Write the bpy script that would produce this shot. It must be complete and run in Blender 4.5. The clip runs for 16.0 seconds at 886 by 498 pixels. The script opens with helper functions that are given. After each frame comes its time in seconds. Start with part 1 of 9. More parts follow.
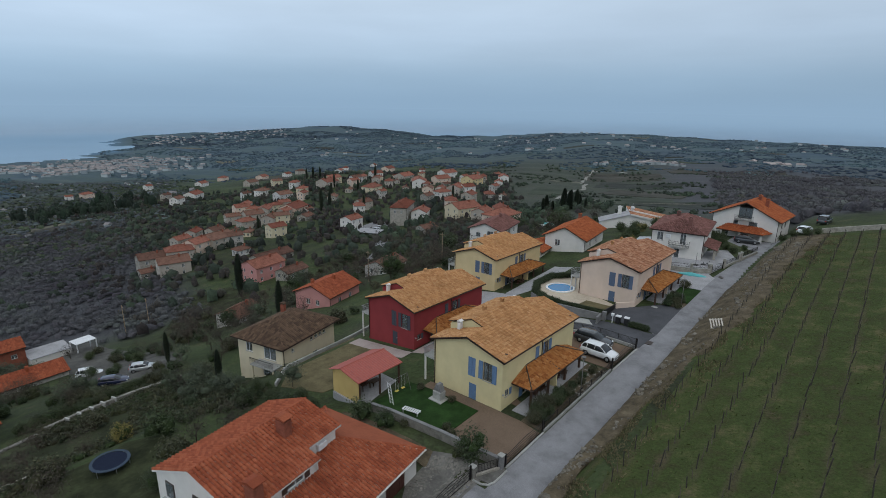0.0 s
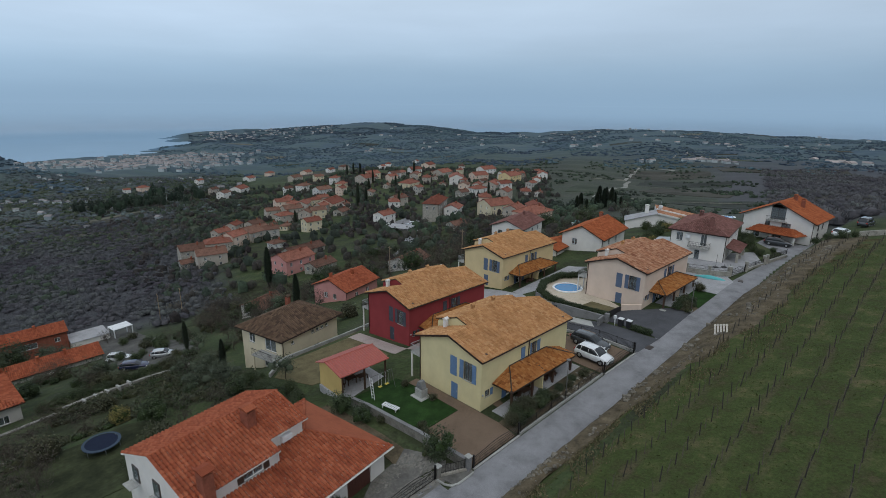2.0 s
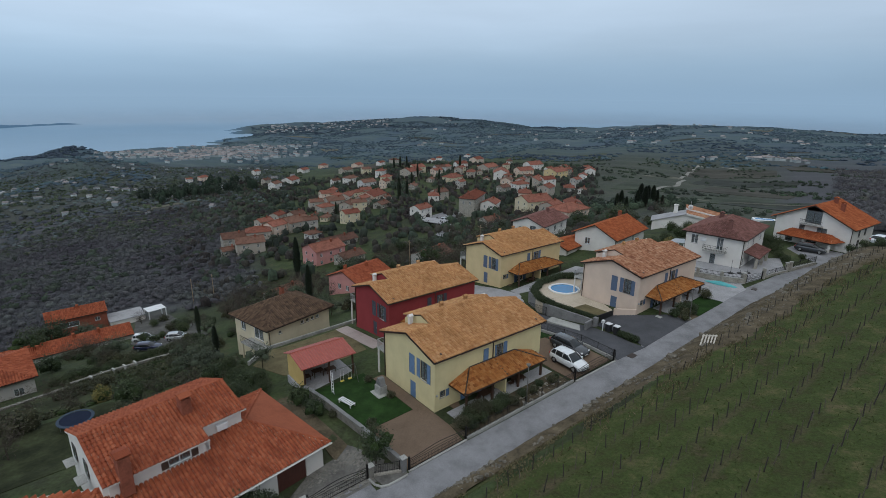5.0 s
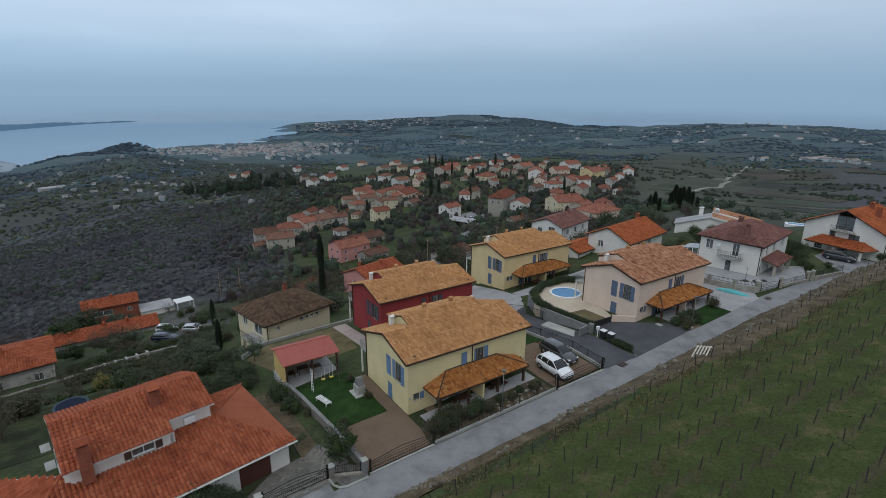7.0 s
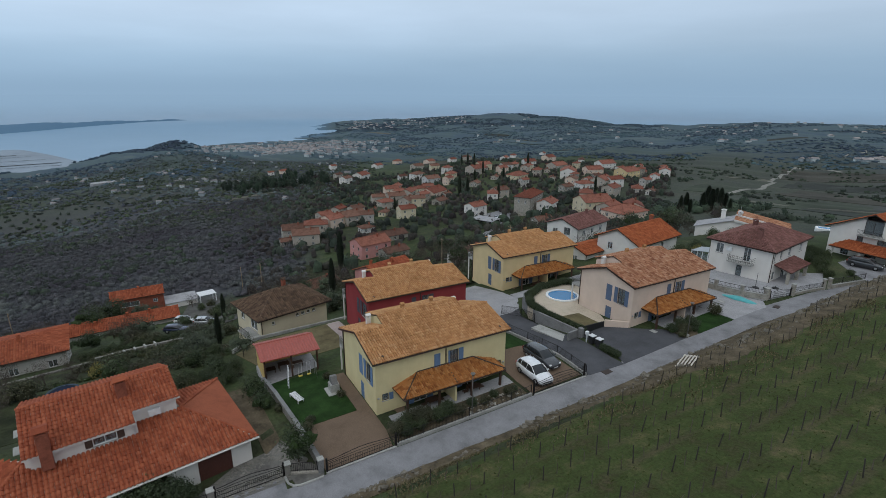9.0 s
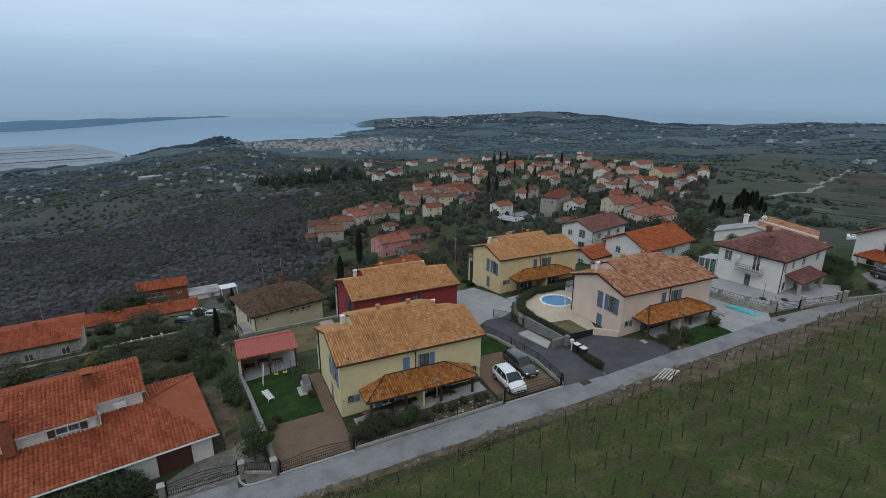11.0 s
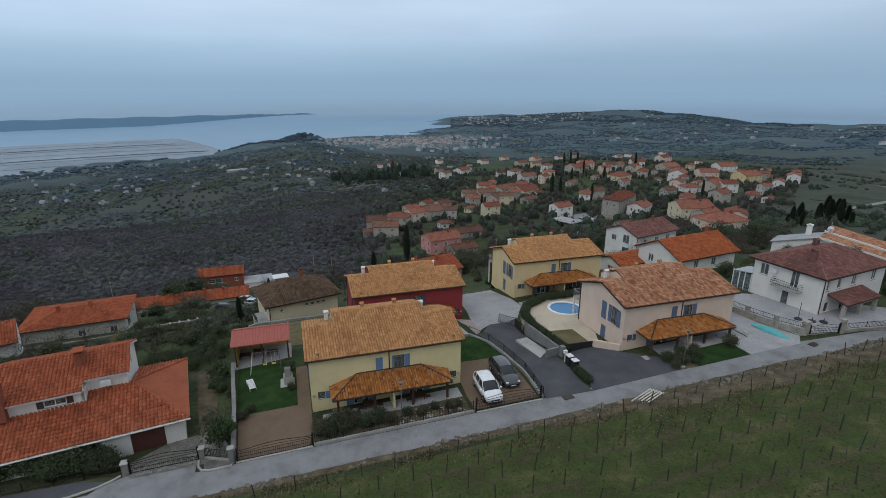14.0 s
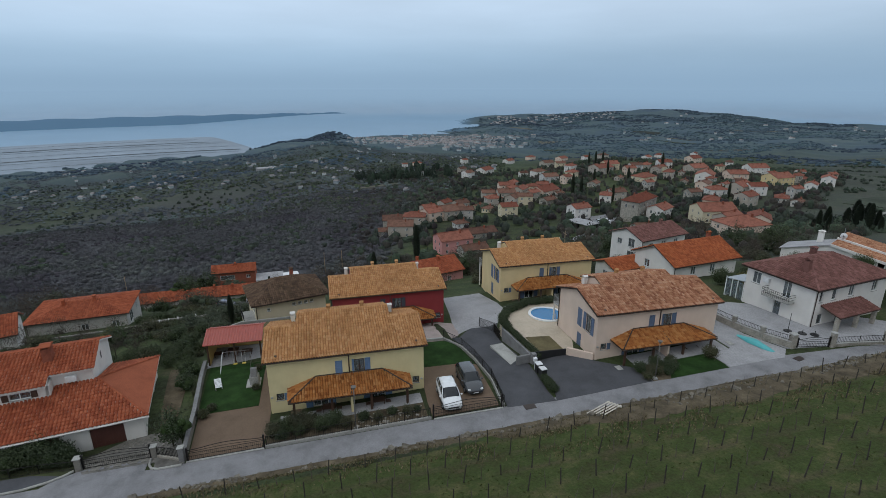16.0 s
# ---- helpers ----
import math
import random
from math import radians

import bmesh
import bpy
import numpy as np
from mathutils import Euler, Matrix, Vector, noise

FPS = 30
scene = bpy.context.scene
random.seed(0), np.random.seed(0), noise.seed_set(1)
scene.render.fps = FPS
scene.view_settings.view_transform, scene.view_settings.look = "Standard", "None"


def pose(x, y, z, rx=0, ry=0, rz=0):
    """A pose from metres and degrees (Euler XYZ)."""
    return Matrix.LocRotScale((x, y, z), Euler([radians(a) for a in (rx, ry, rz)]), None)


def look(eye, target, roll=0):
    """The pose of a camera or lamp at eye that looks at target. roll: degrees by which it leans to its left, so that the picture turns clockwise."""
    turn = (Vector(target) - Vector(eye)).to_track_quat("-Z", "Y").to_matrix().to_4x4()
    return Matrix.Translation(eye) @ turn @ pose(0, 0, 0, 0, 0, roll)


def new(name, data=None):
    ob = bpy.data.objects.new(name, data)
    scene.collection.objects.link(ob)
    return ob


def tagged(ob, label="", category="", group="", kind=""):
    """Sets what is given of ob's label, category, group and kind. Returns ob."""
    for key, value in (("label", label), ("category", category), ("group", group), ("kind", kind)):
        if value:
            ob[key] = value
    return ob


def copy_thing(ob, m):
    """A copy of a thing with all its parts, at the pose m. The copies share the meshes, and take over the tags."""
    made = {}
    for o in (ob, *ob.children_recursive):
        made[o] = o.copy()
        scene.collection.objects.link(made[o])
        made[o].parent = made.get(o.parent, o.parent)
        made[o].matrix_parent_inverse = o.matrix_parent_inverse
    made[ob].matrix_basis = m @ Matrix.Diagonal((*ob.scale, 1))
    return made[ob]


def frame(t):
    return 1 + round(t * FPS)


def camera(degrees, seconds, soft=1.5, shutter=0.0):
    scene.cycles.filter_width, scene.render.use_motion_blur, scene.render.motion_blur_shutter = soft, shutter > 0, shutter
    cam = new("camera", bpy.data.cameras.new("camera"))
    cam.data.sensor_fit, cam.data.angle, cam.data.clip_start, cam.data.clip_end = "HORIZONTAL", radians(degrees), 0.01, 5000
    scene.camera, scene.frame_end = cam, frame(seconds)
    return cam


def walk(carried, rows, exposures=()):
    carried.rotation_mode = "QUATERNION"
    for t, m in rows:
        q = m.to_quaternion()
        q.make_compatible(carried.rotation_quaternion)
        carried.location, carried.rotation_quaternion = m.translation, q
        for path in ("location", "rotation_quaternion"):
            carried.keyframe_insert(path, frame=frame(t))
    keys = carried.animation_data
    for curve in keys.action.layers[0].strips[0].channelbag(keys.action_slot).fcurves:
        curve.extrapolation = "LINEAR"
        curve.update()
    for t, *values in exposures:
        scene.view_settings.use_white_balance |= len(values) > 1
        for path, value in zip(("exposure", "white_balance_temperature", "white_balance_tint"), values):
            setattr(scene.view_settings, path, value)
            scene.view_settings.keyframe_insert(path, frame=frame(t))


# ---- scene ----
cam = camera(81.4, 16.0, soft=0.5)
PATH = [
    (0, (24.336, -37.33, 29.146), (23.078, -35.873, 28.603), 0.9),
    (0.5, (25.351, -36.282, 29.123), (24.056, -34.859, 28.579), 0.9),
    (1, (26.365, -35.112, 29.072), (25.038, -33.718, 28.528), 0.7),
    (1.5, (27.349, -33.961, 29.056), (25.993, -32.596, 28.511), 0.6),
    (2, (28.309, -32.84, 29.103), (26.933, -31.5, 28.545), 0.6),
    (2.5, (29.159, -31.718, 29.184), (27.763, -30.405, 28.609), 0.6),
    (3, (29.992, -30.565, 29.162), (28.572, -29.279, 28.586), 0.6),
    (3.5, (30.842, -29.318, 29.076), (29.4, -28.058, 28.5), 0.6),
    (4, (31.679, -27.983, 28.992), (30.217, -26.747, 28.415), 0.6),
    (6.5, (35.44, -21.465, 29.169), (33.87, -20.373, 28.582), 0.6),
    (7, (36.133, -20.176, 29.186), (34.542, -19.116, 28.598), 0.5),
    (7.5, (36.793, -18.791, 29.146), (35.186, -17.756, 28.558), 0.5),
    (8, (37.376, -17.387, 29.127), (35.75, -16.385, 28.536), 0.5),
    (8.5, (37.993, -16.029, 29.112), (36.346, -15.062, 28.519), 0.4),
    (9, (38.537, -14.646, 29.059), (36.874, -13.706, 28.465), 0.3),
    (11.5, (40.865, -7.209, 29.256), (39.121, -6.439, 28.652), 0.3),
    (12, (41.269, -5.723, 29.225), (39.505, -5.002, 28.62), 0.2),
    (12.5, (41.652, -4.281, 29.178), (39.871, -3.603, 28.573), 0.2),
    (13, (42.02, -2.843, 29.156), (40.222, -2.21, 28.549), 0.1),
    (13.5, (42.342, -1.401, 29.136), (40.529, -0.815, 28.527), 0.1),
    (14, (42.568, 0.049, 29.204), (40.745, 0.6, 28.594), 0.1),
    (14.5, (42.76, 1.588, 29.217), (40.929, 2.111, 28.606), 0.1),
    (15, (42.971, 3.138, 29.253), (41.133, 3.637, 28.641), 0.1),
    (15.5, (43.226, 4.727, 29.326), (41.383, 5.202, 28.713), 0.0),
    (16, (43.379, 6.227, 29.393), (41.529, 6.675, 28.78), 0.0),
]
walk(cam, [(t, look(eye, target, roll)) for t, eye, target, roll in PATH])

# ---- world and light ----
def build_world():
    world = bpy.data.worlds.new("overcast_sky")
    scene.world = world
    world.use_nodes = True
    nt = world.node_tree
    nt.nodes.clear()
    out = nt.nodes.new("ShaderNodeOutputWorld")
    bg = nt.nodes.new("ShaderNodeBackground")
    sky = nt.nodes.new("ShaderNodeTexSky")
    sky.sky_type = "NISHITA"
    sky.sun_disc = False
    sky.sun_elevation, sky.sun_rotation = radians(38), radians(120)
    sky.air_density, sky.dust_density = 1.4, 3.0
    gain = nt.nodes.new("ShaderNodeMix")
    gain.data_type, gain.blend_type = "RGBA", "MULTIPLY"
    gain.inputs[0].default_value = 1.0
    gain.inputs[7].default_value = (0.06, 0.06, 0.06, 1)
    co = nt.nodes.new("ShaderNodeTexCoord")
    sep = nt.nodes.new("ShaderNodeSeparateXYZ")
    ramp = nt.nodes.new("ShaderNodeValToRGB")
    for _ in range(3):
        ramp.color_ramp.elements.new(0.5)
    stops = ((0.0, (0.292, 0.434, 0.592)), (0.045, (0.352, 0.508, 0.678)), (0.12, (0.50, 0.645, 0.82)), (0.3, (0.64, 0.755, 0.88)), (1.0, (0.80, 0.86, 0.925)))
    for e, (p, c) in zip(ramp.color_ramp.elements, stops):
        e.position, e.color = p, (*c, 1)
    mp = nt.nodes.new("ShaderNodeMapping")
    mp.inputs["Scale"].default_value = (1.6, 1.6, 9.0)
    nz = nt.nodes.new("ShaderNodeTexNoise")
    nz.inputs["Scale"].default_value, nz.inputs["Detail"].default_value = 1.6, 6.0
    nz.inputs["Roughness"].default_value = 0.55
    shade = nt.nodes.new("ShaderNodeMapRange")
    shade.inputs["From Min"].default_value, shade.inputs["From Max"].default_value = 0.3, 0.7
    shade.inputs["To Min"].default_value, shade.inputs["To Max"].default_value = 0.95, 1.06
    cloud = nt.nodes.new("ShaderNodeMix")
    cloud.data_type, cloud.blend_type = "RGBA", "MULTIPLY"
    cloud.inputs[0].default_value = 1.0
    cover = nt.nodes.new("ShaderNodeMix")
    cover.data_type = "RGBA"
    cover.inputs[0].default_value = 0.93
    # the cloud is thinner, and brighter, towards the sea in the south-west
    side = nt.nodes.new("ShaderNodeVectorMath")
    side.operation = "DOT_PRODUCT"
    side.inputs[1].default_value = (-0.11, -0.11, 0.0)
    lift = nt.nodes.new("ShaderNodeMath")
    lift.operation = "ADD"
    lift.inputs[1].default_value = 1.0
    wash = nt.nodes.new("ShaderNodeMix")
    wash.data_type, wash.blend_type = "RGBA", "MULTIPLY"
    wash.inputs[0].default_value = 1.0
    ln = nt.links.new
    ln(co.outputs["Generated"], side.inputs[0])
    ln(side.outputs["Value"], lift.inputs[0])
    ln(lift.outputs[0], wash.inputs[7])
    ln(cloud.outputs[2], wash.inputs[6])
    ln(co.outputs["Generated"], sep.inputs[0])
    ln(sep.outputs["Z"], ramp.inputs[0])
    ln(co.outputs["Generated"], mp.inputs["Vector"])
    ln(mp.outputs[0], nz.inputs["Vector"])
    ln(nz.outputs["Fac"], shade.inputs["Value"])
    ln(ramp.outputs[0], cloud.inputs[6])
    ln(shade.outputs[0], cloud.inputs[7])
    ln(sky.outputs[0], gain.inputs[6])
    ln(gain.outputs[2], cover.inputs[6])
    ln(wash.outputs[2], cover.inputs[7])
    ln(cover.outputs[2], bg.inputs[0])
    bg.inputs[1].default_value = 1.0
    ln(bg.outputs[0], out.inputs[0])


build_world()
sun = new("sun", bpy.data.lights.new("sun", "SUN"))
sun.data.energy, sun.data.angle, sun.data.color = 0.5, radians(40), (1.0, 0.97, 0.94)
sun.matrix_world = look((60, -60, 90), (0, 0, 0))

# ---- materials ----
def mat_base(name, rough=0.8, metal=0.0):
    m = bpy.data.materials.new(name)
    m.use_nodes = True
    b = m.node_tree.nodes["Principled BSDF"]
    b.inputs["Roughness"].default_value, b.inputs["Metallic"].default_value = rough, metal
    if rough >= 0.75:
        b.inputs["Specular IOR Level"].default_value = 0.12
    return m, m.node_tree, b


def node(nt, kind, **values):
    n = nt.nodes.new("ShaderNode" + kind)
    for k, v in values.items():
        n.inputs[k.replace("_", " ")].default_value = v
    return n


def noise_fac(nt, scale, detail=4.0, rough=0.6, squash=None):
    co = nt.nodes.new("ShaderNodeTexCoord")
    nz = node(nt, "TexNoise", Scale=scale, Detail=detail, Roughness=rough)
    if squash:
        mp = nt.nodes.new("ShaderNodeMapping")
        mp.inputs["Scale"].default_value = squash
        nt.links.new(co.outputs["Object"], mp.inputs["Vector"])
        nt.links.new(mp.outputs[0], nz.inputs["Vector"])
    else:
        nt.links.new(co.outputs["Object"], nz.inputs["Vector"])
    return nz.outputs["Fac"]


def ramp_of(nt, fac, stops):
    r = nt.nodes.new("ShaderNodeValToRGB")
    while len(r.color_ramp.elements) < len(stops):
        r.color_ramp.elements.new(0.5)
    for e, (p, c) in zip(r.color_ramp.elements, stops):
        e.position, e.color = p, (*c, 1)
    nt.links.new(fac, r.inputs[0])
    return r.outputs[0]


def blend(nt, a, b, fac=0.5, mode="MIX"):
    m = nt.nodes.new("ShaderNodeMix")
    m.data_type, m.blend_type = "RGBA", mode
    for sock, v in ((m.inputs[0], fac), (m.inputs[6], a), (m.inputs[7], b)):
        if isinstance(v, bpy.types.NodeSocket):
            nt.links.new(v, sock)
        else:
            sock.default_value = v if isinstance(v, float) else (*v, 1)
    return m.outputs[2]


def bump(nt, bsdf, fac, strength=0.3, distance=0.02):
    b = node(nt, "Bump", Strength=strength, Distance=distance)
    nt.links.new(fac, b.inputs["Height"])
    nt.links.new(b.outputs[0], bsdf.inputs["Normal"])


def span(nt, fac, a, b, lo=0.0, hi=1.0):
    m = nt.nodes.new("ShaderNodeMapRange")
    nt.links.new(fac, m.inputs["Value"])
    for k, v in (("From Min", a), ("From Max", b), ("To Min", lo), ("To Max", hi)):
        m.inputs[k].default_value = v
    return m.outputs[0]


def mix3(c, f):
    return tuple(min(1.0, v * f) for v in c)


def speckled(name, color, rough=0.85, big=0.35, small=18.0, dark=0.72, light=1.15, relief=0.3, metal=0.0, depth=0.01, squash=None):
    """A worn surface: stains at one scale, grain at another."""
    m, nt, b = mat_base(name, rough, metal)
    stain = ramp_of(nt, noise_fac(nt, big, 5.0, 0.65, squash), ((0.3, mix3(color, dark)), (0.5, color), (0.72, mix3(color, light))))
    grain_f = noise_fac(nt, small, 3.0, 0.6)
    grain = ramp_of(nt, grain_f, ((0.3, (0.82, 0.82, 0.82)), (0.7, (1.1, 1.1, 1.1))))
    nt.links.new(blend(nt, stain, grain, 1.0, "MULTIPLY"), b.inputs["Base Color"])
    bump(nt, b, grain_f, relief, depth)
    return m


def stucco(name, color):
    """Painted plaster with faint rain streaks that run down it."""
    m, nt, b = mat_base(name, 0.9)
    wash = ramp_of(nt, noise_fac(nt, 0.45, 5.0, 0.6), ((0.3, mix3(color, 0.88)), (0.6, color), (0.8, mix3(color, 1.05))))
    streak = ramp_of(nt, noise_fac(nt, 1.0, 4.0, 0.7, (1.1, 1.1, 0.22)), ((0.35, (0.90, 0.89, 0.87)), (0.6, (1.0, 1.0, 1.0))))
    nt.links.new(blend(nt, wash, streak, 0.35, "MULTIPLY"), b.inputs["Base Color"])
    bump(nt, b, noise_fac(nt, 60.0, 2.0), 0.15, 0.005)
    return m


def tile_mat(name, stops, rough=0.8):
    """Clay tiles: every tile its own tone, with lichen and soot."""
    m, nt, b = mat_base(name, rough)
    geo, info = nt.nodes.new("ShaderNodeNewGeometry"), nt.nodes.new("ShaderNodeObjectInfo")
    add = nt.nodes.new("ShaderNodeMath")
    nt.links.new(geo.outputs["Random Per Island"], add.inputs[0])
    nt.links.new(info.outputs["Random"], add.inputs[1])
    fr = nt.nodes.new("ShaderNodeMath")
    fr.operation = "FRACT"
    nt.links.new(add.outputs[0], fr.inputs[0])
    tone = ramp_of(nt, fr.outputs[0], stops)
    co = nt.nodes.new("ShaderNodeNewGeometry")
    nz = node(nt, "TexNoise", Scale=0.55, Detail=5.0, Roughness=0.65)
    nt.links.new(co.outputs["Position"], nz.inputs["Vector"])
    patch = ramp_of(nt, nz.outputs["Fac"], ((0.32, (0.80, 0.78, 0.76)), (0.52, (1.0, 1.0, 1.0)), (0.75, (1.1, 1.1, 1.06))))
    nz2 = node(nt, "TexNoise", Scale=14.0, Detail=4.0, Roughness=0.7)
    nt.links.new(co.outputs["Position"], nz2.inputs["Vector"])
    grain = ramp_of(nt, nz2.outputs["Fac"], ((0.35, (0.7, 0.68, 0.66)), (0.6, (1.05, 1.05, 1.05))))
    c = blend(nt, blend(nt, tone, patch, 1.0, "MULTIPLY"), grain, 0.8, "MULTIPLY")
    nt.links.new(c, b.inputs["Base Color"])
    bump(nt, b, nz2.outputs["Fac"], 0.25, 0.01)
    return m


def far_tile_mat(name, c1, c2):
    """Clay tiles of distant roofs: courses and gutters too fine to be meshes."""
    m, nt, b = mat_base(name, 0.85)
    info = nt.nodes.new("ShaderNodeObjectInfo")
    tone = ramp_of(nt, info.outputs["Random"], ((0.0, c1), (0.5, mix3(c2, 0.8)), (1.0, c2)))
    patch = ramp_of(nt, noise_fac(nt, 0.6, 6.0, 0.7), ((0.3, (0.55, 0.53, 0.52)), (0.5, (0.95, 0.95, 0.95)), (0.75, (1.15, 1.12, 1.08))))
    grain_f = noise_fac(nt, 5.0, 3.0, 0.7)
    grain = ramp_of(nt, grain_f, ((0.3, (0.6, 0.6, 0.6)), (0.65, (1.1, 1.1, 1.1))))
    nt.links.new(blend(nt, blend(nt, tone, patch, 1.0, "MULTIPLY"), grain, 1.0, "MULTIPLY"), b.inputs["Base Color"])
    bump(nt, b, grain_f, 0.6, 0.06)
    return m


def leaf_mat(name, dark, light, rough=0.7):
    m, nt, b = mat_base(name, rough)
    geo = nt.nodes.new("ShaderNodeNewGeometry")
    info = nt.nodes.new("ShaderNodeObjectInfo")
    tone = ramp_of(nt, geo.outputs["Random Per Island"], ((0.0, dark), (0.7, mix3(light, 0.8)), (1.0, light)))
    own = ramp_of(nt, info.outputs["Random"], ((0.0, (0.75, 0.78, 0.75)), (1.0, (1.15, 1.1, 1.0))))
    nt.links.new(blend(nt, tone, own, 1.0, "MULTIPLY"), b.inputs["Base Color"])
    return m


def canopy_mat(name, dark, light, grain=0.9, rough=0.95):
    """The mass of a crown: each crown its own tone, broken by leaf clumps."""
    m, nt, b = mat_base(name, rough)
    geo = nt.nodes.new("ShaderNodeNewGeometry")
    nz = node(nt, "TexNoise", Scale=grain, Detail=6.0, Roughness=0.72)
    nt.links.new(geo.outputs["Position"], nz.inputs["Vector"])
    wide = node(nt, "TexNoise", Scale=grain * 0.016, Detail=5.0, Roughness=0.6)
    nt.links.new(geo.outputs["Position"], wide.inputs["Vector"])
    tone = ramp_of(nt, geo.outputs["Random Per Island"], ((0.0, dark), (1.0, light)))
    clump = ramp_of(nt, nz.outputs["Fac"], ((0.32, (0.62, 0.62, 0.63)), (0.5, (0.97, 0.97, 0.97)), (0.68, (1.35, 1.34, 1.30))))
    drift = ramp_of(nt, wide.outputs["Fac"], ((0.38, (0.66, 0.61, 0.66)), (0.50, (0.95, 0.95, 0.92)), (0.62, (1.12, 1.24, 1.04))))
    nt.links.new(blend(nt, blend(nt, tone, clump, 1.0, "MULTIPLY"), drift, 1.0, "MULTIPLY"), b.inputs["Base Color"])
    bump(nt, b, nz.outputs["Fac"], 0.6, 0.3 / grain)
    return m


def glass_mat(name):
    m, nt, b = mat_base(name, 0.04)
    b.inputs["Base Color"].default_value = (0.55, 0.62, 0.66, 1)
    b.inputs["Transmission Weight"].default_value = 0.85
    b.inputs["IOR"].default_value = 1.45
    return m


def plain(name, color, rough=0.5, metal=0.0, coat=0.0):
    m, nt, b = mat_base(name, rough, metal)
    f = noise_fac(nt, 2.5, 4.0, 0.6)
    nt.links.new(ramp_of(nt, f, ((0.3, mix3(color, 0.86)), (0.7, mix3(color, 1.06)))), b.inputs["Base Color"])
    b.inputs["Coat Weight"].default_value = coat
    return m


def ground_mat():
    """The open land: turf, bare soil, scrub and dead grass, in patches of several sizes. Haze over the far land is put
    into its colour.
    """
    m, nt, b = mat_base("turf_and_scrub", 0.95)
    geo = nt.nodes.new("ShaderNodeNewGeometry")
    def pos_noise(scale, detail=5.0, rough=0.62, squash=(1, 1, 1)):
        mp = nt.nodes.new("ShaderNodeMapping")
        mp.inputs["Scale"].default_value = squash
        nz = node(nt, "TexNoise", Scale=scale, Detail=detail, Roughness=rough)
        nt.links.new(geo.outputs["Position"], mp.inputs["Vector"])
        nt.links.new(mp.outputs[0], nz.inputs["Vector"])
        return nz.outputs["Fac"]
    near = ramp_of(nt, pos_noise(0.22), ((0.34, (0.024, 0.028, 0.015)), (0.45, (0.034, 0.048, 0.018)), (0.56, (0.052, 0.076, 0.024)), (0.70, (0.098, 0.086, 0.050))))
    wide = ramp_of(nt, pos_noise(0.020, 6.0, 0.6), ((0.36, (0.040, 0.039, 0.034)), (0.46, (0.044, 0.054, 0.034)), (0.55, (0.056, 0.076, 0.040)), (0.66, (0.082, 0.080, 0.058))))
    fine = ramp_of(nt, pos_noise(2.2, 4.0, 0.7), ((0.3, (0.62, 0.62, 0.6)), (0.68, (1.25, 1.22, 1.15))))
    turf = blend(nt, blend(nt, near, wide, 0.5), fine, 1.0, "MULTIPLY")
    # woodland floor, bluish from haze put into its colour
    litter = ramp_of(nt, pos_noise(0.5), ((0.35, (0.058, 0.059, 0.068)), (0.65, (0.074, 0.076, 0.080))))
    # distant land: haze painted as paler, bluer tones
    haze_land = ramp_of(nt, pos_noise(0.006, 7.0, 0.65), ((0.36, (0.052, 0.080, 0.108)), (0.46, (0.064, 0.096, 0.118)), (0.53, (0.072, 0.104, 0.110)), (0.60, (0.064, 0.094, 0.114)), (0.68, (0.092, 0.120, 0.120))))
    def attr(key):
        n = nt.nodes.new("ShaderNodeAttribute")
        n.attribute_name = key
        return n.outputs["Fac"]
    c = blend(nt, blend(nt, turf, litter, attr("leaf_litter")), haze_land, attr("haze_land"))
    # farthest shore: a flat haze blue painted over the land
    c = blend(nt, c, (0.098, 0.182, 0.272), attr("shore_haze"))
    nt.links.new(c, b.inputs["Base Color"])
    bump(nt, b, pos_noise(3.0, 5.0, 0.7), 0.5, 0.15)
    return m


def vine_turf():
    """Rough winter grass with worn brown strips under each row of vines."""
    m, nt, b = mat_base("vineyard_turf", 0.95)
    geo = nt.nodes.new("ShaderNodeNewGeometry")
    sep = nt.nodes.new("ShaderNodeSeparateXYZ")
    nt.links.new(geo.outputs["Position"], sep.inputs[0])
    grass = ramp_of(nt, noise_fac(nt, 0.35, 7.0, 0.7), ((0.30, (0.080, 0.066, 0.040)), (0.40, (0.046, 0.054, 0.021)), (0.51, (0.048, 0.068, 0.022)), (0.61, (0.078, 0.084, 0.035)), (0.70, (0.130, 0.110, 0.066))))
    row = nt.nodes.new("ShaderNodeMath")
    row.operation = "SINE"
    sc = nt.nodes.new("ShaderNodeMath")
    sc.operation = "MULTIPLY_ADD"
    sc.inputs[1].default_value, sc.inputs[2].default_value = 2 * math.pi / 2.29, math.pi / 2 - 13.35 * 2 * math.pi / 2.29
    nt.links.new(sep.outputs["X"], sc.inputs[0])
    nt.links.new(sc.outputs[0], row.inputs[0])
    mask = nt.nodes.new("ShaderNodeMath")
    mask.operation = "MULTIPLY"
    nt.links.new(span(nt, row.outputs[0], 0.2, 1.0, 0.0, 0.7), mask.inputs[0])
    nt.links.new(span(nt, noise_fac(nt, 0.7, 4.0, 0.7, (1.0, 0.3, 1.0)), 0.42, 0.62), mask.inputs[1])
    bare = blend(nt, grass, (0.082, 0.068, 0.044), mask.outputs[0])
    fine_f = noise_fac(nt, 5.0, 5.0, 0.75)
    fine = ramp_of(nt, fine_f, ((0.3, (0.62, 0.62, 0.62)), (0.7, (1.35, 1.32, 1.22))))
    nt.links.new(blend(nt, bare, fine, 1.0, "MULTIPLY"), b.inputs["Base Color"])
    bump(nt, b, fine_f, 0.7, 0.12)
    return m


